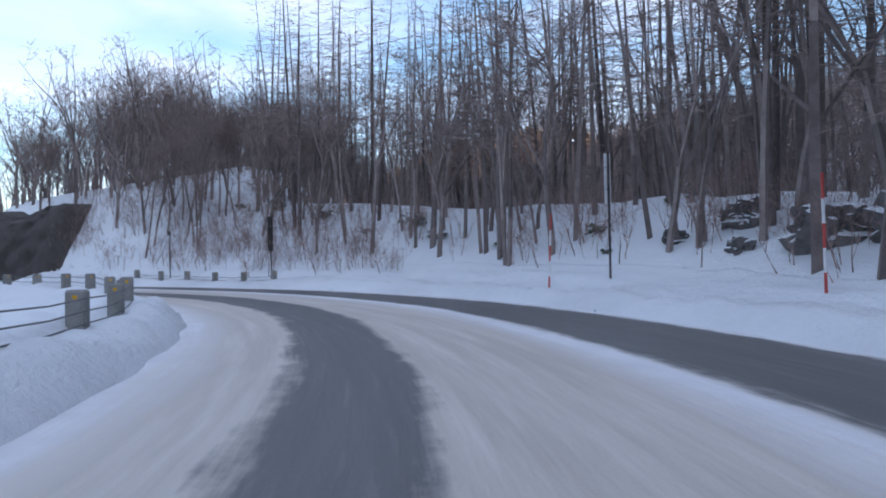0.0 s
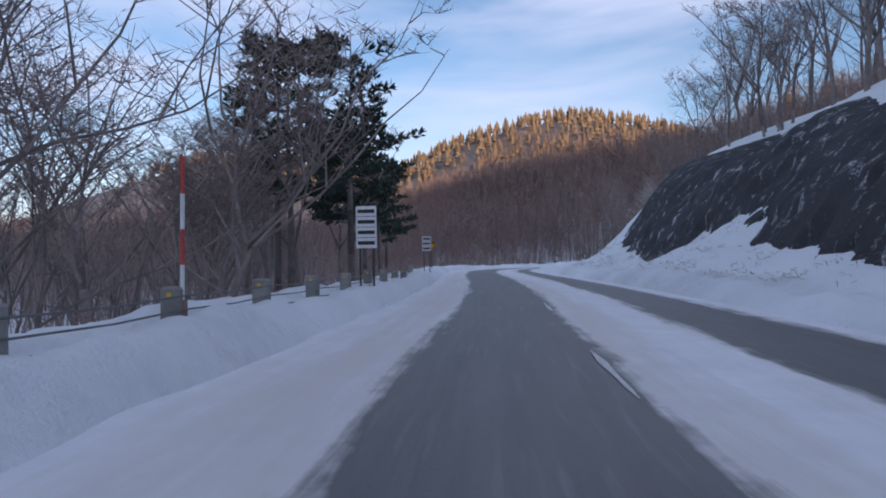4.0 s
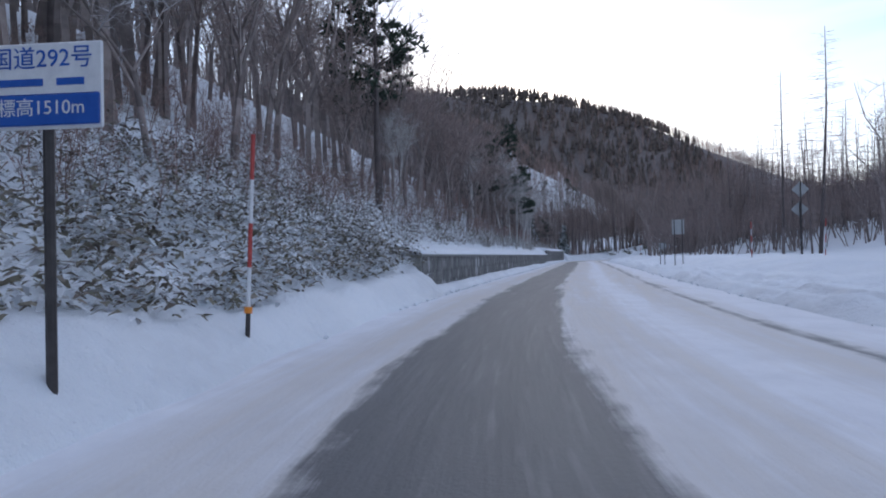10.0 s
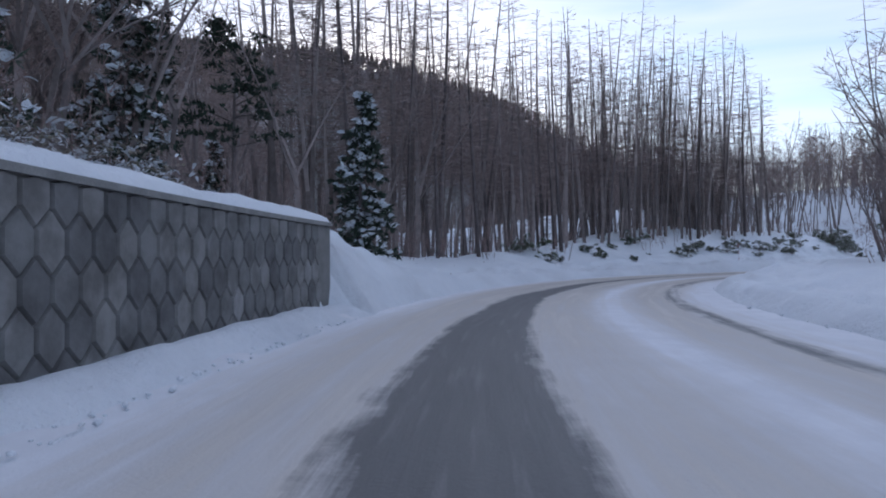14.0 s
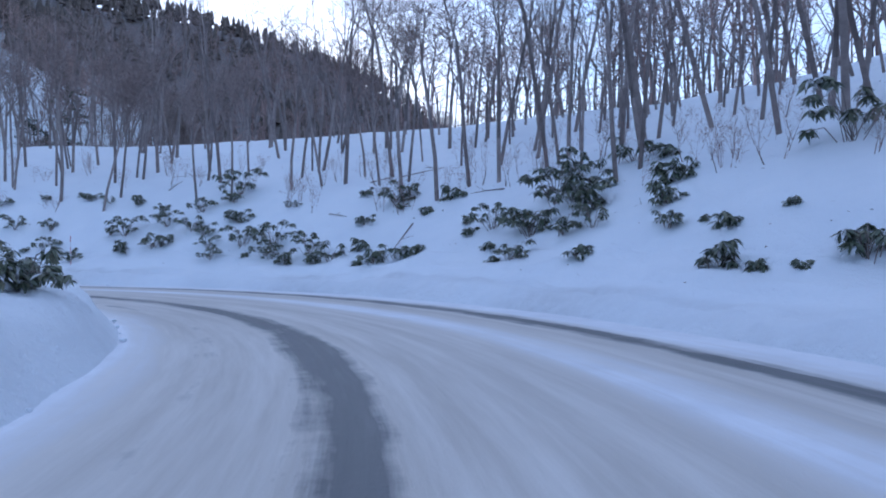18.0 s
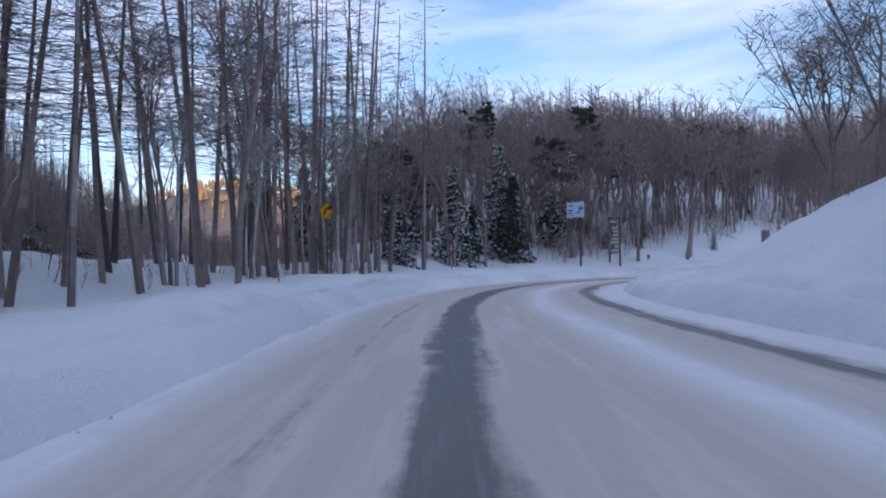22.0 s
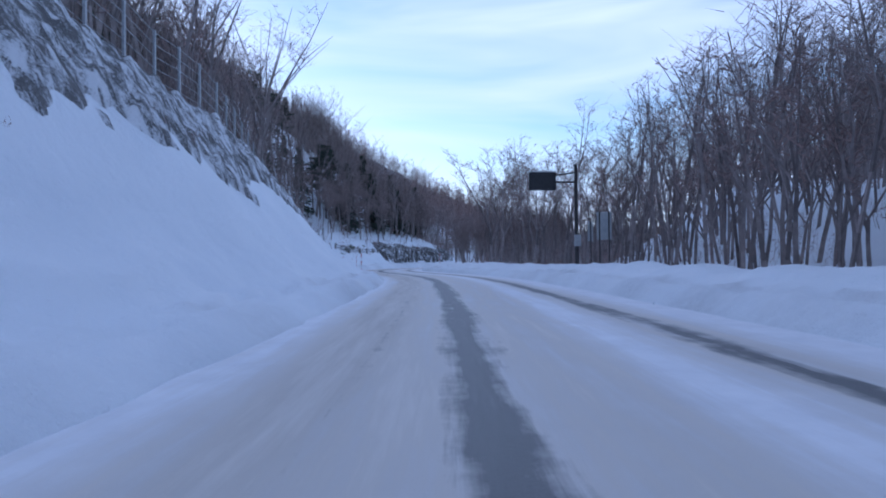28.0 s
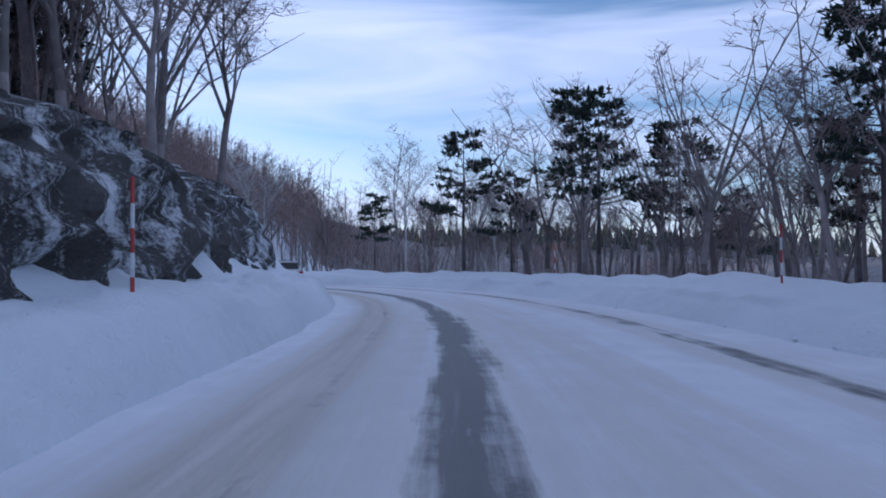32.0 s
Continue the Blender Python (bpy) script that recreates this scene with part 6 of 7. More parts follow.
white_board(124, -3.7, 0.62, 1.25, 2.5, 4, "white board with four dark rows on two posts")
white_board(150, -3.7, 0.62, 1.0, 2.6, 3, "white board with dark rows on two posts")
back_sign(651.5, -6.5, 0.5, 0.42, 1.55, "bare grey back of a small square sign")
back_sign(659.2, -6.4, 0.62, 0.42, 1.6, "bare grey back of a small square sign")
back_sign(669.9, -8.4, 0.42, 0.5, 1.9, "grey box sign on a dark post")
back_sign(706.4, -6.1, 0.85, 0.5, 2.3, "bare back of a small board leaning over the snow")
back_sign(687.2, -6.9, 0.55, 0.5, 1.3, "bare back of a triangular sign on a dark post", shape="yield")
back_sign(681.8, -6.7, 0.5, 0.5, 1.6, "grey back of a round sign on a striped post", shape="round")
back_sign(292, 13.4, 0.9, 0.9, 4.0, "grey back of a diamond sign on a tall post", shape="diamond")
back_sign(292.2, 13.4, 0.9, 0.9, 2.9, "grey back of the lower diamond sign", shape="diamond")
back_sign(309, 9.2, 0.95, 1.2, 3.7, "back of a slatted board on two dark posts", 2)
back_sign(316, 8.7, 0.6, 0.6, 2.1, "small slatted board on two posts behind the bank", 2)
back_sign(766.2, 8.5, 0.75, 1.4, 2.7, "back of an upright board on two dark posts", 2)
back_sign(769.4, 8.7, 0.3, 1.1, 2.5, "narrow dark upright board beside the road")
back_sign(90.9, -8.6, 0.62, 0.5, 3.3, "dark back of a square board among bare trees", mat=DARK_STEEL)
back_sign(526.8, 9.6, 0.42, 0.12, 0.9, "small dark marker post on the snow slope", mat=BLACK)
back_sign(214.6, -6.9, 1.05, 0.9, 2.9, "weathered white board among the trees", 2, mat=WHITE)
back_sign(240.4, -6.0, 0.5, 2.0, 2.4, "grey upright box post among the brush", mat=GREY_BACK)
back_sign(15.4, 8.2, 0.22, 1.4, 3.6, "narrow white sign on a dark post by the wood", mat=WHITE)
back_sign(33.6, 8.2, 0.35, 1.9, 3.2, "dark louvred post sign beside the wood", mat=DARK_STEEL)
back_sign(40.9, 7.4, 0.2, 0.25, 2.9, "slender roadside post with a small head", mat=DARK_STEEL)


def fork_sign():
    ob = thing("direction_sign", "two blue direction boards on a pale concrete pole", "road sign", at=along(673.2, -8.5, turn=5))
    part("pole", rod(bmesh.new(), (0, 0, -0.5), (0, 0, 4.2), 0.19, 0.15, 14), CONCRETE, ob, "pale concrete pole")
    a = part("board", panel(bmesh.new(), 1.1, 1.5, 0.05, (-0.85, -0.12, 3.5)), BLUE, ob)
    b = part("board", panel(bmesh.new(), 1.1, 0.9, 0.05, (0.9, -0.12, 3.85)), BLUE, ob)
    bm = bmesh.new()
    box(bm, (0.09, 0.006, 0.4), (-0.95, -0.149, 3.15))
    box(bm, (0.09, 0.006, 0.5), (-0.99, -0.1495, 3.5), turn=pose(0, 0, 0, 0, -45, 0))
    box(bm, (0.09, 0.006, 0.55), (-0.68, -0.1492, 3.42), turn=pose(0, 0, 0, 0, 70, 0))
    part("arrow", bm, WHITE, a, "white forked arrow")
    bars(a, [(-1.1, 4.08, 0.4, 0.1), (-0.65, 4.08, 0.35, 0.1), (-0.95, 3.82, 0.6, 0.1)], WHITE, -0.149)
    bars(b, [(0.9, 4.1, 0.8, 0.1), (0.9, 3.86, 0.7, 0.12), (0.9, 3.62, 0.8, 0.1)], WHITE, -0.149)
    for z in (3.1, 3.8, 4.0):
        part("clamp", box(bmesh.new(), (1.3, 0.06, 0.06), (0.1 if z > 3.7 else -0.45, -0.08, z)), STEEL, ob)
    side = back_sign(670.5, -8.2, 0.42, 1.3, 3.2, "tall dark post with a narrow pale plate")
    return ob


fork_sign()


def stone_pillar():
    ob = thing("name_pillar", "tall weathered grey timber name pillar with faded writing", "monument", at=along(643.5, -5.9, turn=6))
    bm = box(bmesh.new(), (0.82, 0.34, 3.1), (0, 0, 1.05), 0.03)
    for v in bm.verts:
        if v.co.z > 2:
            v.co.z += 0.14 * math.sin(v.co.x * 9) + 0.05
            v.co.x *= 0.94
    part("slab", bm, mottled("weathered_timber", (0.14, 0.14, 0.145), (0.27, 0.27, 0.275), 3.0, 0.9, 0, 0.6, 0.02, 30.0, (8, 8, 0.7)), ob)
    bars(ob, [(0.18, 2.0 - 0.3 * k, 0.14, 0.2) for k in range(5)] + [(-0.15, 1.2 - 0.16 * k, 0.08, 0.1) for k in range(4)], GREY_BACK, -0.174)
    part("snow_cap", box(bmesh.new(), (0.6, 0.3, 0.09), (-0.05, 0, 2.66), 0.03), SNOW, ob)


stone_pillar()


def bollard(s, u, h, w, mat, label, name="marker_post"):
    ob = thing(name, label, "marker post", at=along(s, u))
    part("stem", pole_bm(-0.3, h * 0.55, 0.03), WHITE, ob)
    part("head", box(bmesh.new(), (w, w * 0.5, h * 0.62), (0, 0, h * 0.68), 0.02), mat, ob)
    return ob


bollard(634.4, -6.7, 0.6, 0.27, RED, "red and orange marker half sunk in snow")


# guard posts with cables
def guard_cable(s0, s1, u, gap, label, rows=3, lift=0.0):
    ob = thing("guard_cable", label, "guard rail", "guard cables", at=along(s0, u, 0.0))
    inv = ob.matrix_basis.inverted()
    bm0 = box(bmesh.new(), (0.26, 0.24, 0.95), (0, 0, 0.12), 0.03)
    me = bpy.data.meshes.new("post")
    bm0.to_mesh(me)
    bm0.free()
    me.materials.append(CONCRETE)
    tops = []
    for s in np.arange(s0, s1 + 0.01, gap):
        m = Matrix.Translation((0, 0, lift)) @ along(s, u)
        p = new("post", me)
        p.parent = ob
        p.matrix_basis = inv @ m
        tops.append((inv @ m).translation.copy())
        r = part("reflector", box(bmesh.new(), (0.06, 0.01, 0.05), (0, -0.126, 0.5), 0.01), REFLECTOR, p)
    for k in range(rows):
        for a, b in zip(tops, tops[1:]):
            bm = bmesh.new()
            z = 0.14 + 0.17 * k
            mid = (a + b) / 2 + Vector((0, 0, z - 0.03))
            rod(bm, a + Vector((0.14, 0, z)), mid + Vector((0.14, 0, 0)), 0.012, n=5)
            rod(bm, mid + Vector((0.14, 0, 0)), b + Vector((0.14, 0, z)), 0.012, n=5)
            part("cable", bm, CABLE, ob)
    return ob


guard_cable(3.8, 53.5, -3.95, 3.1, "concrete guard posts with three cables at the valley edge")
guard_cable(103.6, 137, -3.8, 3.0, "low concrete guard posts and cables half buried in snow")
guard_cable(178, 222, -4.8, 3.6, "low concrete guard posts and cables half buried in snow", lift=0.22)
guard_cable(32, 44, 7.0, 2.3, "short concrete posts with reflectors beside the wood", 2)

# the red trestle by the spruces
trestle = thing("road_barrier", "snow-dusted red and white barrier on slanting legs", "barrier", at=along(213.0, -6.4, turn=20))
for x in (-0.35, 0.35):
    for t in (-14, 14):
        part("leg", box(bmesh.new(), (0.05, 0.05, 1.1), (x, math.sin(math.radians(t)) * 0.5, 0.4), 0.008, pose(0, 0, 0, t)), DARK_STEEL, trestle)
part("red_board", box(bmesh.new(), (0.86, 0.04, 0.15), (0, -0.1, 0.9), 0.01), RED, trestle)
part("red_board", box(bmesh.new(), (0.86, 0.04, 0.15), (0, -0.1, 0.62), 0.01), RED, trestle)
part("white_board", box(bmesh.new(), (0.86, 0.03, 0.1), (0, -0.1, 0.76), 0.01), WHITE, trestle)
part("snow_cap", box(bmesh.new(), (0.84, 0.09, 0.06), (0, -0.1, 1.004), 0.02), SNOW, trestle)


# ---- the snow fence and the fences on the slopes ----
def slope_fence(name, label, places, height, post_w, rails, mat, mesh_mat=None, post_mat=None, group=""):
    """Posts at the given places with rails and a net between them, each rail a part."""
    ob = thing(name, label, "fence", group)
    o = Vector((places[0][0], places[0][1], place_z(*places[0])))
    ob.matrix_basis = Matrix.Translation(o)
    pts = [Vector((x, y, place_z(x, y))) - o for x, y in places]
    for k, p in enumerate(pts):
        q = pts[min(k + 1, len(pts) - 1)] - pts[max(k - 1, 0)]
        turn = pose(0, 0, 0, 0, 0, math.degrees(math.atan2(q.y, q.x)))
        part("post", box(bmesh.new(), (post_w, post_w, height + 0.5), p + Vector((0, 0, height / 2 - 0.25)), 0.015, turn), post_mat or mat, ob)
    for z in rails:
        for a, b in zip(pts, pts[1:]):
            part("rail", rod(bmesh.new(), a + Vector((0, 0, z)), b + Vector((0, 0, z)), 0.03 if height < 2 else 0.015, n=5), mat, ob)
    if mesh_mat:
        bm = bmesh.new()
        for a, b in zip(pts, pts[1:]):
            n = max(6, int((b - a).length / 0.14))
            for i in range(n):
                f = (i + 0.5) / n
                p = a.lerp(b, f)
                g = p + (b - a) / n * 0.9
                rod(bm, p + Vector((0, 0, 0.08)), g + Vector((0, 0, height - 0.06)), 0.005, n=3)
                rod(bm, g + Vector((0, 0, 0.08)), p + Vector((0, 0, height - 0.06)), 0.005, n=3)
        part("net", bm, mesh_mat, ob)
    return ob


def line_places(spots, gap):
    xy = [at_road(s, u) for s, u in spots]
    out = []
    for (ax, ay), (bx, by) in zip(xy, xy[1:]):
        n = max(1, round(math.hypot(bx - ax, by - ay) / gap))
        out += [(ax + (bx - ax) * k / n, ay + (by - ay) * k / n) for k in range(n)]
    return out + [xy[-1]]


slope_fence("snow_fence", "dark timber snow fence climbing the slope, tangled with dry vines", line_places([(689.5, -7.7), (695, -9.7), (701, -12), (706.7, -13.9)], 1.7), 1.25, 0.15, (0.3, 0.6, 0.9, 1.15), DARK_STEEL, CABLE)
slope_fence("snow_fence", "dark timber snow fence running along the slope", line_places([(706.7, -13.9), (712, -13.8), (720, -13.2), (733, -12.6), (745, -11.4)], 1.5), 1.8, 0.16, (0.3, 0.7, 1.1, 1.5), DARK_STEEL, CABLE)
slope_fence("rockfall_fence", "tall steel rockfall fence on the crest of the snow slope", line_places([(752, -11.4), (770, -11.8), (800, -11.8), (822, -10.8), (834, -9.6)], 3.0), 2.6, 0.11, (0.5, 1.0, 1.5, 2.0, 2.5), STEEL, None, STEEL)
slope_fence("wire_fence", "concrete posts with sagging wire mesh on the slope", line_places([(836.8, -8.6), (839.6, -7.4), (842.6, -6.6), (844.8, -6.2), (847, -6.0), (849.4, -6.1)], 5), 0.85, 0.2, (0.3, 0.7), CABLE, CABLE, CONCRETE)


# the message sign over the road's edge
def gantry():
    ob = thing("message_sign", "dark electronic message board seen from behind on an arm", "road sign", at=along(773.3, 9.0))
    part("pole", rod(bmesh.new(), (0, 0, -0.4), (0, 0, 6.2), 0.13, 0.10, 12), DARK_STEEL, ob)
    part("arm", rod(bmesh.new(), (0, 0, 5.1), (-2.9, 0, 5.1), 0.06, n=8), DARK_STEEL, ob)
    part("arm", rod(bmesh.new(), (0, 0, 5.7), (-2.9, 0, 5.3), 0.05, n=8), DARK_STEEL, ob)
    part("board", box(bmesh.new(), (1.65, 0.3, 1.1), (-2.1, 0, 5.15), 0.03), BLACK, ob)
    part("frame", box(bmesh.new(), (1.75, 0.1, 0.08), (-2.1, 0, 5.74), 0.01), STEEL, ob)
    part("cabinet", box(bmesh.new(), (0.35, 0.3, 0.7), (0, -0.2, 1.5), 0.02), GREY_BACK, ob)


gantry()

# ---- road paint ----
LINE_OR = mottled("worn_snowy_orange_paint", (0.52, 0.36, 0.27), (0.70, 0.64, 0.62), 7.0, 0.7)
LINE_WH = mottled("worn_white_paint", (0.45, 0.45, 0.45), (0.72, 0.72, 0.73), 5.0, 0.6)


def painted(name, label, runs, u, w, mat):
    bm = bmesh.new()
    for s0, s1 in runs:
        n = max(1, int((s1 - s0) / 0.5))
        prev = None
        for k in range(n + 1):
            s = s0 + (s1 - s0) * k / n
            ww = w * (0.62 + 0.22 * math.sin(s * 2.3) + 0.16 * math.sin(s * 7.1)) * (0.15 + 0.85 * math.sin(math.pi * k / n) ** 0.5)
            vs = [bm.verts.new((*map(float, road_xy(s, u + d)), 0.034)) for d in (-ww / 2, ww / 2)]
            if prev:
                bm.faces.new((prev[0], prev[1], vs[1], vs[0]))
            prev = vs
    return tagged(part(name, bm, mat), label, "road marking", kind="structure")


painted("centre_line", "worn orange centre line showing through the snow", [(60, 66), (70, 72), (82, 91), (93, 97), (205, 212), (214, 218), (232, 238), (241, 243)], 1.95, 0.14, LINE_OR)
painted("lane_line", "worn white line showing through the snow", [(57.5, 60), (110.5, 113.5), (120, 123)], 1.4, 0.13, LINE_WH)


# ---- ploughed snow along both edges of the road ----
def snow_edge(name, label, side, d0, d1, cols, seed):
    """The ridge that the plough has left: lumpy, with a soft crest, running into the bank behind."""
    s = np.arange(BEGIN, RS[-1], 0.3)
    f = np.linspace(0, 1, cols)
    S, Fr = np.meshgrid(s, f, indexing="ij")
    walled = (side < 0) & (S > WALL_FROM - 0.4) & (S < WALL_TO + 0.4)
    D = d0 + Fr * np.where(walled, 3.87 - d0, d1 - d0) + 0.12 * waves(S * 0.9, S * 0.31, 1.0, seed) * (1 - Fr)
    x, y = road_xy(S, side * D)
    z = ground_z(x.ravel(), y.ravel()).reshape(S.shape)
    z = np.where(walled, 0.03 + 0.1 * np.clip((D - d0 - 0.2) / 0.9, 0, 1), z)
    z = np.maximum(z, 0.0)
    crest = 0.5 + 0.5 * waves(S, S * 0.2, 7.0, seed + 3)
    ridge = np.exp(-(((D - d0 - 0.75) / 0.38) ** 2)) * (0.08 + 0.2 * crest)
    lumps = 0.085 * waves(x, y, 0.3, seed) + 0.10 * waves(x, y, 0.75, seed + 1)
    rise = np.clip((D - d0) / 0.45, 0, 1)
    for k, at in enumerate((1.25, 2.3)):
        brink = D - d0 - at - 0.3 * waves(S, S * 0.13, 3.1, seed + 5 + k) - 0.1 * waves(S, S * 0.3, 0.6, seed + 7 + k)
        lumps = lumps + np.clip(brink / 0.1, 0, 1) * np.exp(-np.maximum(brink, 0) / 0.8) * 0.25 * (0.55 + 0.45 * waves(S, S * 0.1, 5.0, seed + 9 + k)) * ~walled
    z = z + ridge + lumps * rise * (1 - 0.75 * np.clip((Fr - 0.5) * 2, 0, 1)) + 0.02
    z = z * (0.12 + 0.88 * rise) - 0.16 * (Fr == 1) * ~walled
    z = np.where(Fr == 0, -0.14, z)
    idx = np.arange(S.size).reshape(S.shape)
    q = np.stack([idx[:-1, :-1], idx[1:, :-1], idx[1:, 1:], idx[:-1, 1:]], -1).reshape(-1, 4)
    me = quick_mesh(name, np.stack([x.ravel(), y.ravel(), z.ravel()], 1), q if side < 0 else q[:, ::-1])
    patch = np.clip(0.5 + waves(x, y, 2.2, seed + 11) + 0.5 * waves(x, y, 0.7, seed + 12), 0, 1.3)
    grime = 0.16 * np.exp(-(((D - d0 - 1.3) / 0.25) ** 2)) * patch * ~walled + np.clip(0.2 - (D - d0) * 0.11, 0, 1) * (0.6 + 0.8 * waves(x, y, 2.2, seed + 11))
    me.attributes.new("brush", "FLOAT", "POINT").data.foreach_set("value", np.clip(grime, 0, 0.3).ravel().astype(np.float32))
    return tagged(mesh_object(name, me, SNOW), label, "snow bank", kind="structure")


snow_edge("snow_bank_left", "lumpy ridge of ploughed snow along the road edge", -1, 2.75, 6.6, 26, 21)
snow_edge("snow_bank_right", "low ridge of ploughed snow beyond the far lane", 1, 5.75, 9.6, 24, 24)


def clods():
    """Broken lumps of snow that the plough has thrown to the edges."""
    rng = np.random.default_rng(71)
    bm = bmesh.new()
    bmesh.ops.create_icosphere(bm, subdivisions=1, radius=1.0)
    bm.verts.ensure_lookup_table()
    base = np.array([v.co[:] for v in bm.verts])
    tri = np.array([[v.index for v in f.verts] for f in bm.faces])
    bm.free()
    n = 1700
    s = np.where(rng.random(n) < 0.6, rng.uniform(268, 386, n), rng.uniform(-10, 930, n))
    left = rng.random(n) < 0.7
    u = np.where(left, -2.75 - np.abs(rng.normal(0, .16, n)), 5.7 + np.abs(rng.normal(0, .16, n)))
    u = np.where((s > WALL_FROM) & (s < WALL_TO) & left, np.maximum(u, -3.6), u)
    x, y = road_xy(s, u)
    z = np.full(n, 0.05)
    size = 0.02 + 0.05 * rng.random(n) ** 4
    v = base[None] * (size[:, None, None] * rng.uniform(.6, 1.3, (n, len(base), 1))) * np.array([1, 1, .7])
    v = v + np.stack([x, y, z], 1)[:, None]
    f = tri[None] + (np.arange(n) * len(base))[:, None, None]
    me = quick_mesh("snow_clods", v.reshape(-1, 3), f.reshape(-1, 3))
    tagged(mesh_object("snow_clods", me, SNOW), "small broken lumps of snow along the road edges", "snow", kind="stuff")


clods()


# ---- leaves, grasses and shrubs in the snow ----
def island_material(name, stops, rough=0.7):
    m, n, l, b = material(name, rough)
    g = n.new("ShaderNodeNewGeometry")
    c = ramp_node(n, l, g.outputs["Random Per Island"], stops)
    l.new(c, b.inputs["Base Color"])
    return m


SHRUB = island_material("dark_evergreen_leaf", [(0.0, (0.05, 0.07, 0.045)), (0.35, (0.09, 0.115, 0.075)), (0.6, (0.15, 0.165, 0.11)), (0.75, (0.22, 0.215, 0.15)), (0.78, (0.6, 0.62, 0.65)), (1.0, (0.78, 0.8, 0.83))], 0.45)
SASA = island_material("snow_dusted_bamboo_grass", [(0.0, (0.70, 0.73, 0.76)), (0.42, (0.55, 0.56, 0.57)), (0.5, (0.16, 0.145, 0.10)), (0.7, (0.22, 0.20, 0.15)), (0.85, (0.11, 0.085, 0.07)), (1.0, (0.30, 0.26, 0.21))])
DRY = island_material("dry_grass_and_stalks", [(0.0, (0.10, 0.075, 0.065)), (0.5, (0.19, 0.145, 0.12)), (0.85, (0.28, 0.22, 0.18)), (1.0, (0.55, 0.56, 0.58))])


def leaf_blades(rng, foot, heading, length, width, droop):
    """Bent leaves, two quads each along the midrib: vertices and quads."""
    n = len(foot)
    d = heading / (np.linalg.norm(heading, axis=1, keepdims=True) + 1e-9)
    s = np.cross(d, np.array([0, 0, 1.0]) + rng.normal(0, .35, (n, 3)))
    s /= np.linalg.norm(s, axis=1, keepdims=True) + 1e-9
    ln, w = length[:, None], width[:, None]
    mid = foot + d * ln * 0.5
    tip = mid + d * ln * 0.42 - np.array([0, 0, 1.0]) * ln * droop
    v = np.stack([foot - s * w * 0.2, foot + s * w * 0.2, mid + s * w * 0.5, mid - s * w * 0.5, tip + s * w * 0.06, tip - s * w * 0.06], 1)
    base = np.arange(n)[:, None] * 6
    q = np.concatenate([base + [[0, 1, 2, 3]], base + [[3, 2, 4, 5]]])
    return v.reshape(-1, 3), q


def grass_bank(name, label, category, mat, seed, places, per, length, width, up, spread):
    rng = np.random.default_rng(seed)
    x, y = places
    z = ground_z(x, y)
    foot = np.repeat(np.stack([x, y, z - 0.02], 1), per, 0) + rng.normal(0, 1, (len(x) * per, 3)) * [spread, spread, 0]
    foot[:, 2] += np.abs(rng.normal(0, up, len(foot)))
    a = rng.random(len(foot)) * 6.28
    d = np.stack([np.cos(a), np.sin(a), rng.uniform(-.3, .9, len(a))], 1)
    v, q = leaf_blades(rng, foot, d, length * rng.uniform(.6, 1.3, len(a)), width * rng.uniform(.6, 1.4, len(a)), 0.25)
    me = quick_mesh(name, v, q, smooth=False)
    return tagged(mesh_object(name, me, mat), label, category, kind="stuff")


G = np.random.default_rng(81)
grass_bank("bamboo_grass", "dense bamboo grass dusted with snow on the bank", "grass", SASA, 82, scatter(G, -1, 246, 276, 4.1, 9.5, 1300, 4.0), 20, 0.24, 0.07, 0.32, 0.30)
grass_bank("bamboo_grass", "withered bamboo grass and brush above the wall", "grass", SASA, 83, scatter(G, -1, 276, 386, 6.2, 11.5, 1700, 6.0), 20, 0.26, 0.06, 0.35, 0.35)
grass_bank("dry_stalks", "dry brown stalks and fallen leaves among the snow", "grass", DRY, 84, scatter(G, -1, 240, 386, 6.3, 14, 1600, 6.0), 12, 0.45, 0.02, 0.30, 0.35)
grass_bank("dry_stalks", "dry grass and twigs below the netted slope", "grass", DRY, 85, scatter(G, 1, 46, 160, 7.2, 9.5, 380, 5.0, 7.0), 12, 0.35, 0.02, 0.12, 0.25)
grass_bank("dry_stalks", "dry stalks among the guard posts", "grass", DRY, 86, scatter(G, -1, 90, 250, 5.6, 12, 700, 5.4), 8, 0.45, 0.014, 0.18, 0.3)
grass_bank("dry_stalks", "dry stalks and vines along the snow fence", "grass", DRY, 87, scatter(G, -1, 695, 735, 11.5, 18, 260, 9.0), 14, 0.4, 0.016, 0.25, 0.35)
grass_bank("leaf_litter", "scattered dead leaves and bark on the snow", "litter", DRY, 88, scatter(G, 1, 455, 600, 8.2, 22, 900, 5, 7.9), 2, 0.10, 0.04, 0.01, 0.4)
grass_bank("leaf_litter", "scattered dead leaves and bark on the snow bank", "litter", DRY, 90, scatter(G, -1, 398, 560, 4.2, 14, 700, 4.0), 2, 0.10, 0.04, 0.01, 0.4)


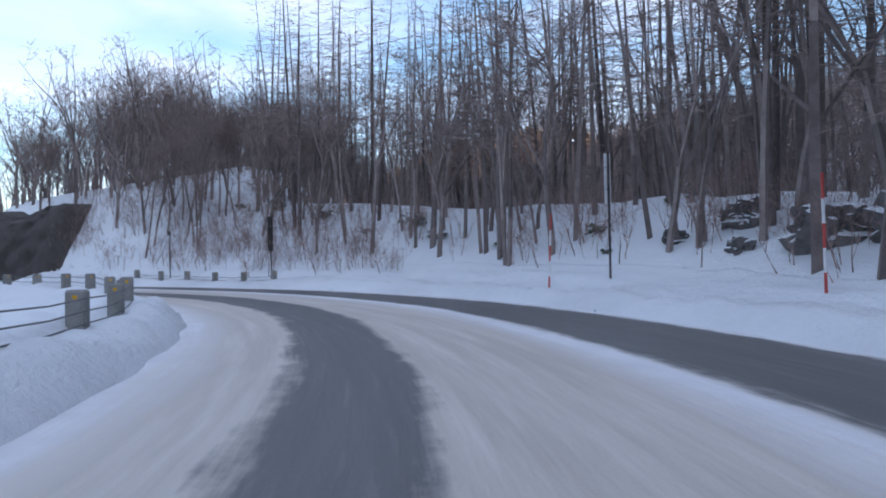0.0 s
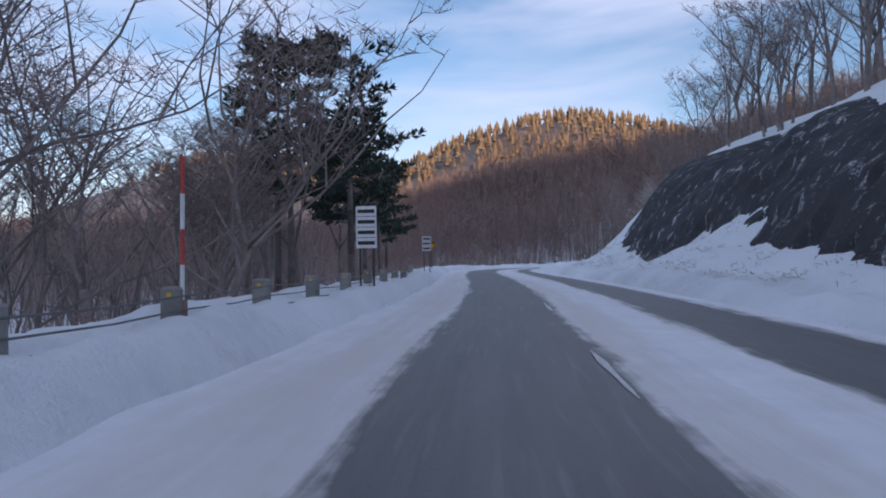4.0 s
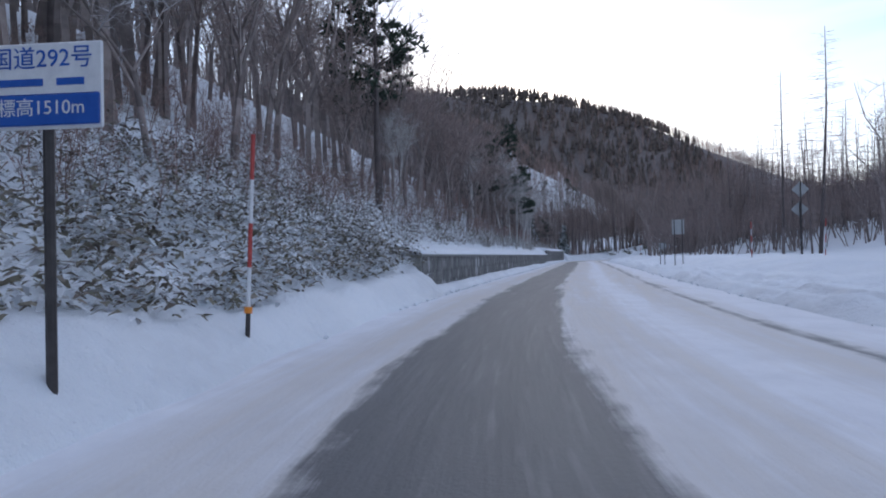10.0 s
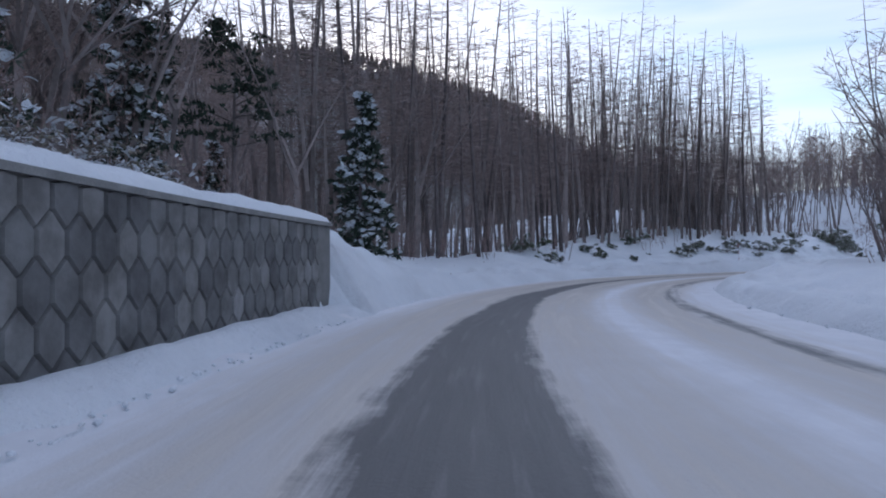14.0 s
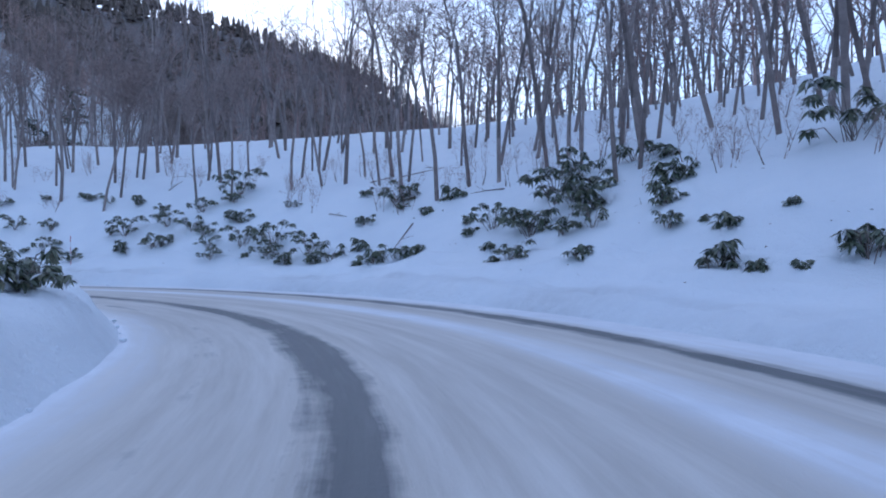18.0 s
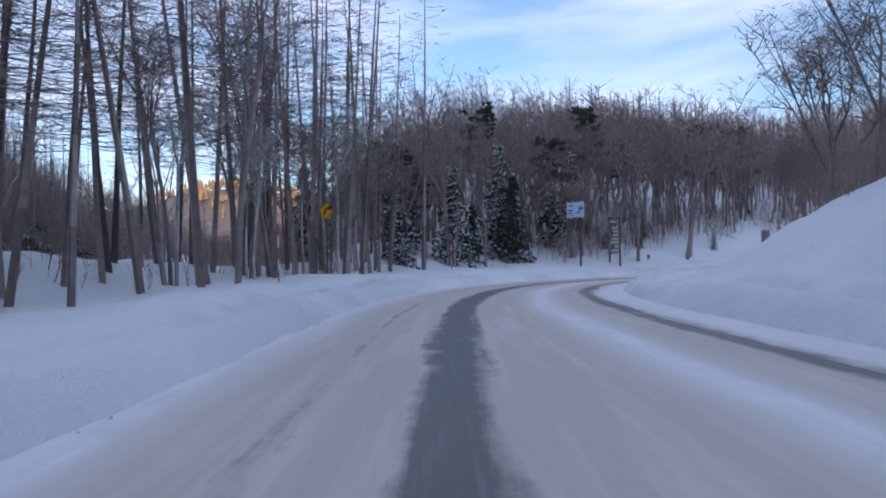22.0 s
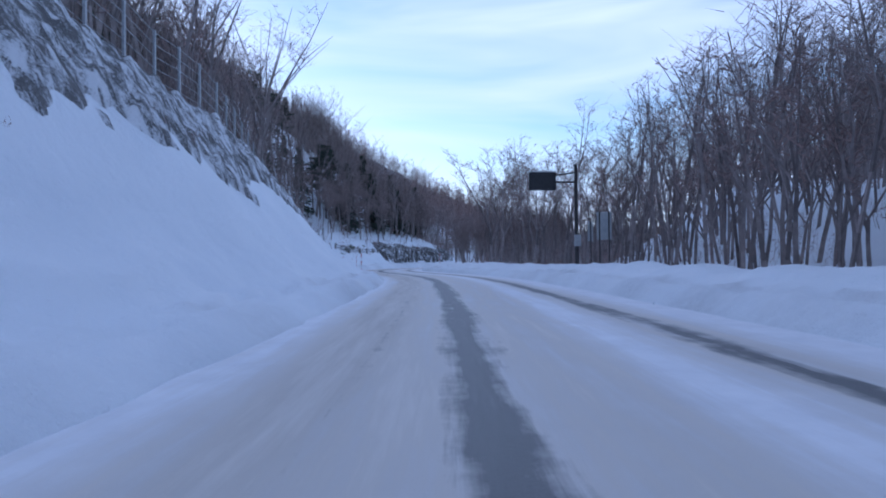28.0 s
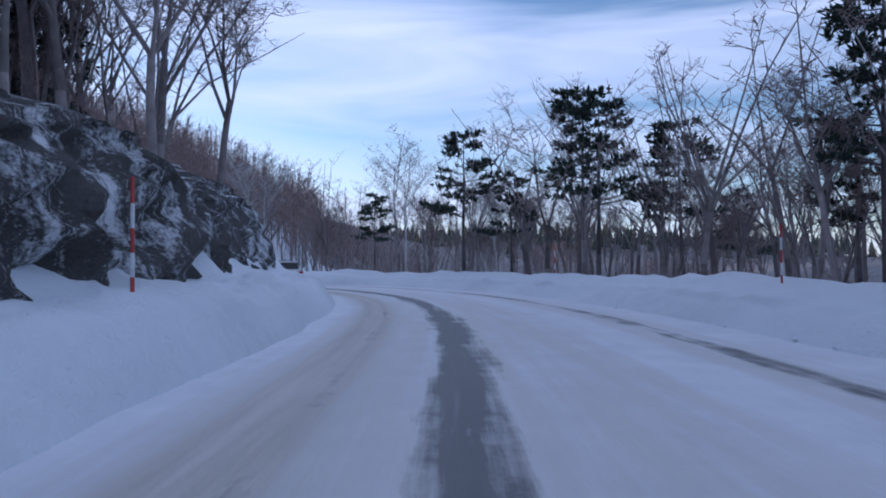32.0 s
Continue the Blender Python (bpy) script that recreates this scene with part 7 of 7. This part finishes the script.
class Shrub:
    """Low evergreen shrubs: bowed stems with whorls of hanging leaves."""

    def __init__(self, sizes, seed):
        self.shapes = []
        rng = np.random.default_rng(seed)
        for w in sizes:
            stems, foot, head = [], [], []
            for k in range(int(7 + 9 * w)):
                a = rng.random() * 6.28
                ln = w * rng.uniform(.35, 1.0)
                p = np.array([rng.normal(0, .08), rng.normal(0, .08), -0.15])
                m = p + np.array([np.cos(a) * ln * 0.5, np.sin(a) * ln * 0.5, 0.62 * w * rng.uniform(.3, 1.4) + 0.2])
                e = m + np.array([np.cos(a) * ln * 0.5, np.sin(a) * ln * 0.5, rng.uniform(-.05, .18) * w])
                stems += [(p, m, 0.012, 0.009), (m, e, 0.009, 0.006)]
                for g in range(3):
                    c = m + (e - m) * (g + 1) / 3 if g else e
                    for j in range(8):
                        b = j * 0.785 + rng.normal(0, .2)
                        foot.append(c + rng.normal(0, .015, 3))
                        head.append((np.cos(b), np.sin(b), rng.uniform(-1.1, -.1)))
            tm = quick_mesh("branchwork", *pieces_mesh(stems, 4))
            tm.materials.append(BARK)
            n = len(foot)
            lm = quick_mesh("foliage", *leaf_blades(rng, np.array(foot), np.array(head), rng.uniform(.18, .32, n), rng.uniform(.06, .10, n), 0.2), smooth=False)
            lm.materials.append(SHRUB)
            self.shapes.append([("branchwork", tm), ("foliage", lm)])

    def put(self, label, s, u, k, size, group, lift=0.0):
        x, y = at_road(s, u)
        ob = thing("evergreen_shrub", label, "shrub", group)
        ob.matrix_basis = pose(x, y, place_z(x, y) - 0.03 + lift, 0, 0, TURN.uniform(0, 360)) @ Matrix.Diagonal((size, size, size, 1))
        for nm, me in self.shapes[k % len(self.shapes)]:
            new(nm, me).parent = ob


SHRUBS = Shrub([0.5, 0.9, 0.7, 1.2, 0.3], 91)
SG = np.random.default_rng(92)
for side, s0, s1, u0, u1, n, label, group in [
    (1, 456, 500, 9.3, 15, 38, "dark evergreen shrub with hanging leaves on the snow slope", "shrubs on the snow slope"),
    (1, 500, 585, 9.5, 16, 56, "dark evergreen shrub with hanging leaves on the snow slope", "shrubs on the snow slope"),
    (-1, 412, 474, 4.8, 8.5, 30, "evergreen shrub drooping out of the roadside snow bank", "shrubs on the snow bank"),
    (-1, 456, 472, 4.4, 6.2, 16, "evergreen shrub drooping out of the roadside snow bank", "shrubs on the snow bank"),
    (-1, 524, 545, 5.0, 8, 8, "evergreen shrub drooping out of the roadside snow bank", "shrubs on the snow bank"),
    (-1, 698, 738, 8.5, 12, 14, "small evergreen shrub below the snow fence", "shrubs below the snow fence"),
    (1, 14, 44, 10, 16, 12, "low leafy shrub among the boulders and trunks", "shrubs by the first bend"),
    (-1, 836, 852, 6.0, 8.5, 6, "withered shrub on the slope below the wire fence", "shrubs below the wire fence"),
]:
    for k in range(n):
        SHRUBS.put(label, SG.uniform(s0, s1), side * SG.uniform(u0, u1), int(SG.integers(5)), float(SG.choice((.5, .75, 1.0, 1.3))), group)

for k in range(20):
    SHRUBS.put("evergreen shrub drooping out of the roadside snow bank", 455 + 0.9 * k, -3.95 - 0.9 * float(SG.random()), (1, 3, 2)[k % 3], float(SG.uniform(.6, .95)), "shrubs on the snow bank", 0.15)
for k in range(22):
    SHRUBS.put("evergreen shrub drooping out of the roadside snow bank", 433 + 0.8 * k, -4.6 - 2.6 * float(SG.random()), (1, 3, 2)[k % 3], float(SG.uniform(.45, .9)), "shrubs on the snow bank", 0.05)
for k in range(14):
    SHRUBS.put("evergreen shrub drooping out of the roadside snow bank", 527 + 1.1 * k, -4.1 - 0.9 * float(SG.random()), (1, 3, 2)[k % 3], float(SG.uniform(.5, .9)), "shrubs on the snow bank", 0.12)
for k in range(46):
    SHRUBS.put("dark evergreen shrub with hanging leaves on the snow slope", 484 + 0.7 * k, 8.9 + 3.2 * float(SG.random()) ** 1.6, int(SG.integers(5)), float(SG.uniform(.5, 1.05)), "shrubs on the snow slope")
for k in range(14):
    SHRUBS.put("dark evergreen shrub crowded into a thicket on the snow slope", 490.5 + 3.2 * float(SG.random()), 10.0 + 5.0 * float(SG.random()), int(SG.integers(5)), float(SG.uniform(.8, 1.25)), "shrubs on the snow slope")
for k in range(7):
    SHRUBS.put("evergreen shrub drooping out of the roadside snow bank", 483.2 + 0.5 * k, -3.7 - 0.9 * float(SG.random()), (1, 3, 2)[k % 3], float(SG.uniform(.4, .7)), "shrubs on the snow bank", 0.08)
for k in range(56):
    SHRUBS.put("dark evergreen shrub with hanging leaves on the snow slope", 500 + 1.35 * k, 9.0 + 6.0 * float(SG.random()), int(SG.integers(5)), float(SG.uniform(.45, 1.0)), "shrubs on the snow slope")


# ---- fallen branches on the snow slope ----
def fallen_branch(s, u, length, seed):
    rng = np.random.default_rng(seed)
    x, y = at_road(s, u)
    ob = thing("fallen_branch", "thin grey branch fallen on the snow", "branch", "fallen branches")
    a = rng.random() * 6.28
    dx, dy = np.cos(a) * length, np.sin(a) * length
    z0, z1 = place_z(x, y), place_z(x + dx, y + dy)
    ob.matrix_basis = Matrix.Translation((x, y, z0))
    mid = (dx * 0.5 + rng.normal(0, .1), dy * 0.5 + rng.normal(0, .1), (z1 - z0) * 0.5 + 0.06)
    bm = rod(bmesh.new(), (0, 0, 0.02), mid, 0.03, 0.022, 6)
    part("stem", rod(bm, mid, (dx, dy, z1 - z0 + 0.05), 0.022, 0.008, 6), BARK, ob)
    part("twig", rod(bmesh.new(), mid, (mid[0] - dy * 0.25, mid[1] + dx * 0.25, mid[2] + 0.15), 0.012, 0.004, 5), BARK, ob)


for k in range(34):
    fallen_branch(float(SG.uniform(470, 590)), float(SG.uniform(11, 19)), float(SG.uniform(.8, 2.6)), 100 + k)
for k in range(10):
    fallen_branch(float(SG.uniform(620, 650)), -float(SG.uniform(7, 14)), float(SG.uniform(.8, 2.0)), 200 + k)


# ---- the white car ahead ----
def smooth_paint(name, colour, rough, metal=0.0):
    m, n, l, b = material(name, rough, metal)
    c = ramp_node(n, l, noise_node(n, l, 4.0, 4), [(0.35, tuple(0.86 * v for v in colour)), (0.65, colour)])
    l.new(c, b.inputs["Base Color"])
    return m


def loft(sections):
    """A shell through rings of equal count, capped at both ends."""
    bm = bmesh.new()
    rings = [[bm.verts.new(p) for p in ring] for ring in sections]
    n = len(rings[0])
    for a, b in zip(rings, rings[1:]):
        for k in range(n):
            bm.faces.new((a[k], a[(k + 1) % n], b[(k + 1) % n], b[k]))
    bm.faces.new(rings[0][::-1])
    bm.faces.new(rings[-1])
    bmesh.ops.recalc_face_normals(bm, faces=bm.faces)
    return bm


def car_ring(y, w, z0, z1, r, tuck=0.0):
    """A rounded cross-section of the car: width w, from z0 to z1, narrower by tuck at the top."""
    h = w / 2
    pts = [(h - r, z0), (h, z0 + r), (h + 0.01, (z0 + z1) / 2), (h - tuck, z1 - r), (h - tuck - r, z1)]
    return [(x, y, z) for x, z in pts] + [(-x, y, z) for x, z in pts[::-1]]


def white_car(s, u):
    PAINT = smooth_paint("white_car_paint", (0.78, 0.79, 0.80), 0.25)
    GLASS = smooth_paint("tinted_car_glass", (0.02, 0.022, 0.025), 0.08)
    TYRE = smooth_paint("black_rubber", (0.03, 0.03, 0.03), 0.85)
    TRIM = smooth_paint("black_plastic_trim", (0.035, 0.035, 0.037), 0.6)
    ALLOY = smooth_paint("grey_alloy", (0.45, 0.45, 0.46), 0.35, 0.9)
    RED = smooth_paint("red_tail_lamp", (0.35, 0.02, 0.02), 0.2)
    ob = thing("car", "white sport utility car with dark windows on the snowy road", "car", at=along(s, u, 0.02))
    part("body", loft([car_ring(-2.28, 1.62, .50, .98, .06, .04), car_ring(-2.2, 1.78, .38, 1.05, .08, .04), car_ring(-1.2, 1.84, .28, 1.06, .08, .03), car_ring(0.4, 1.84, .28, 1.04, .08, .03), car_ring(1.3, 1.83, .28, 1.02, .08, .05), car_ring(2.05, 1.76, .32, .92, .09, .08), car_ring(2.28, 1.5, .42, .78, .08, .1)]), PAINT, ob, smooth=True)
    part("cabin", loft([car_ring(-2.12, 1.66, .98, 1.10, .03, .06), car_ring(-1.9, 1.62, .98, 1.58, .06, .16), car_ring(-1.3, 1.62, .98, 1.66, .06, .19), car_ring(0.0, 1.62, .98, 1.68, .06, .19), car_ring(0.55, 1.62, .98, 1.56, .06, .2), car_ring(1.2, 1.6, .98, 1.1, .03, .06)]), PAINT, ob, smooth=True)
    part("rear_window", box(bmesh.new(), (1.26, 0.02, 0.44), (0, -2.03, 1.34), 0.008, Matrix.Rotation(radians(-24), 4, "X")), GLASS, ob, "tinted rear window")
    part("windscreen", box(bmesh.new(), (1.3, 0.02, 0.62), (0, 0.93, 1.34), 0.008, Matrix.Rotation(radians(55), 4, "X")), GLASS, ob)
    for sx in (-1, 1):
        for y0, y1 in ((-1.75, -1.05), (-0.95, -0.15), (-0.05, 0.62)):
            part("side_window", box(bmesh.new(), (0.02, y1 - y0, 0.38), (sx * 0.765, (y0 + y1) / 2, 1.32), 0.006, Matrix.Rotation(radians(-sx * 15), 4, "Y")), GLASS, ob)
        lamp = part("tail_lamp", box(bmesh.new(), (0.34, 0.10, 0.2), (sx * 0.68, -2.24, 0.92), 0.03), RED, ob, "red tail lamp")
        part("mirror", box(bmesh.new(), (0.2, 0.1, 0.14), (sx * 0.98, 0.5, 1.1), 0.03), PAINT, ob)
        part("roof_rail", rod(rod(rod(bmesh.new(), (sx * 0.6, -1.5, 1.72), (sx * 0.6, 0.2, 1.72), 0.018), (sx * 0.6, -1.45, 1.62), (sx * 0.6, -1.45, 1.72), 0.018), (sx * 0.6, 0.15, 1.62), (sx * 0.6, 0.15, 1.72), 0.018), TRIM, ob)
        part("head_lamp", box(bmesh.new(), (0.36, 0.12, 0.14), (sx * 0.62, 2.16, 0.76), 0.03), ALLOY, ob)
        part("wheel_arch", rod(bmesh.new(), (sx * 0.78, -1.35, 0.36), (sx * 0.935, -1.35, 0.36), 0.41, n=20), TRIM, ob)
        part("wheel_arch", rod(bmesh.new(), (sx * 0.78, 1.35, 0.36), (sx * 0.935, 1.35, 0.36), 0.41, n=20), TRIM, ob)
        for y in (-1.35, 1.35):
            wheel = thing("wheel", "", "")
            wheel.parent = ob
            part("tyre", rod(bmesh.new(), (sx * 0.74, y, 0.34), (sx * 0.95, y, 0.34), 0.34, n=24), TYRE, wheel)
            bm = rod(bmesh.new(), (sx * 0.94, y, 0.34), (sx * 0.957, y, 0.34), 0.07, n=12)
            for k in range(5):
                a = k * 1.2566
                rod(bm, (sx * 0.952, y, 0.34), (sx * 0.952, y + 0.21 * math.cos(a), 0.34 + 0.21 * math.sin(a)), 0.025, 0.03, 5)
            part("rim", bm, ALLOY, wheel)
    part("bumper", box(bmesh.new(), (1.7, 0.16, 0.26), (0, -2.25, 0.47), 0.05), TRIM, ob, "black rear bumper")
    part("number_plate", box(bmesh.new(), (0.33, 0.015, 0.165), (0, -2.30, 0.80), 0.004), WHITE, ob)
    part("lettering", box(bmesh.new(), (0.24, 0.006, 0.06), (0, -2.312, 0.79)), TRIM, ob)
    part("spoiler", box(bmesh.new(), (1.24, 0.22, 0.04), (0, -1.98, 1.62), 0.015), PAINT, ob)
    part("wiper", rod(bmesh.new(), (0.05, -2.14, 1.15), (-0.35, -2.08, 1.25), 0.01, n=5), TRIM, ob)


white_car(914, 0.1)


# ---- the blocks of the retaining wall ----
def block_mesh(name, top):
    """One diamond-headed block: a hexagon standing on its point, its face bevelled, cut off at the coping."""
    w, h, e = 0.205, 0.31, 0.125
    ring = [(0, -h), (w, -e), (w, e), (0, h), (-w, e), (-w, -e)]
    ring = [(a, min(b, top)) for a, b in ring]
    front = [(a * 0.86, b * 0.9 if b < top else b) for a, b in ring]
    v = [(0.0, a, b) for a, b in ring] + [(0.045, a, b) for a, b in front]
    bm = bmesh.new()
    vs = [bm.verts.new(p) for p in v]
    for k in range(6):
        bm.faces.new((vs[k], vs[(k + 1) % 6], vs[6 + (k + 1) % 6], vs[6 + k]))
    bm.faces.new(vs[6:])
    bmesh.ops.recalc_face_normals(bm, faces=bm.faces)
    me = bpy.data.meshes.new(name)
    bm.to_mesh(me)
    bm.free()
    return me


def block_material():
    m, n, l, b = material("wall_block_concrete", 0.9)
    info = n.new("ShaderNodeObjectInfo")
    isl = n.new("ShaderNodeNewGeometry")
    r = math_node(n, l, "FRACT", math_node(n, l, "ADD", info.outputs["Random"], isl.outputs["Random Per Island"]))
    tone = ramp_node(n, l, r, [(0.0, (0.15, 0.15, 0.15)), (0.5, (0.21, 0.21, 0.205)), (0.975, (0.26, 0.255, 0.245)), (0.985, (0.40, 0.40, 0.40)), (1.0, (0.46, 0.46, 0.46))])
    stain = ramp_node(n, l, noise_node(n, l, 2.2, 5), [(0.35, (0.62, 0.61, 0.6)), (0.65, (1.15, 1.15, 1.15))])
    l.new(mix_node(n, l, 1.0, tone, stain, "MULTIPLY"), b.inputs["Base Color"])
    bump_node(n, l, b, noise_node(n, l, 26.0, 4), 0.5, 0.012)
    return m


def wall_blocks():
    mat = block_material()
    JOINT = 0.415
    for s0, s1, top in ((WALL_FROM + 0.3, WALL_STEP - 0.2, 1.31), (WALL_STEP + 0.2, WALL_TO - 0.2, 2.01)):
        rows = int((top + 0.1) / 0.437) + 1
        meshes = []
        for r in range(rows):
            zc = 0.12 + 0.437 * r
            meshes.append((zc, block_mesh("block", top - zc)))
            meshes[-1][1].materials.append(mat)
        vs, fs, start = [], [], 0
        for k in range(int((s1 - s0) / JOINT)):
            for r, (zc, me) in enumerate(meshes):
                s = s0 + (k + 0.5 * (r % 2)) * JOINT
                m = along(s, -3.862, zc)
                if 287 < s < 316:
                    ob = new("block", me)
                    ob.parent = WALL
                    ob.matrix_basis = m
                else:
                    co = np.array([(m @ v.co)[:] for v in me.vertices])
                    for f in me.polygons:
                        fs.append([i + start for i in f.vertices])
                    vs.append(co)
                    start += len(co)
        me = bpy.data.meshes.new("blocks_beyond")
        me.from_pydata(np.concatenate(vs).tolist(), [], fs)
        tagged(mesh_object("wall_blocks", me, mat, WALL), kind="stuff")


wall_blocks()
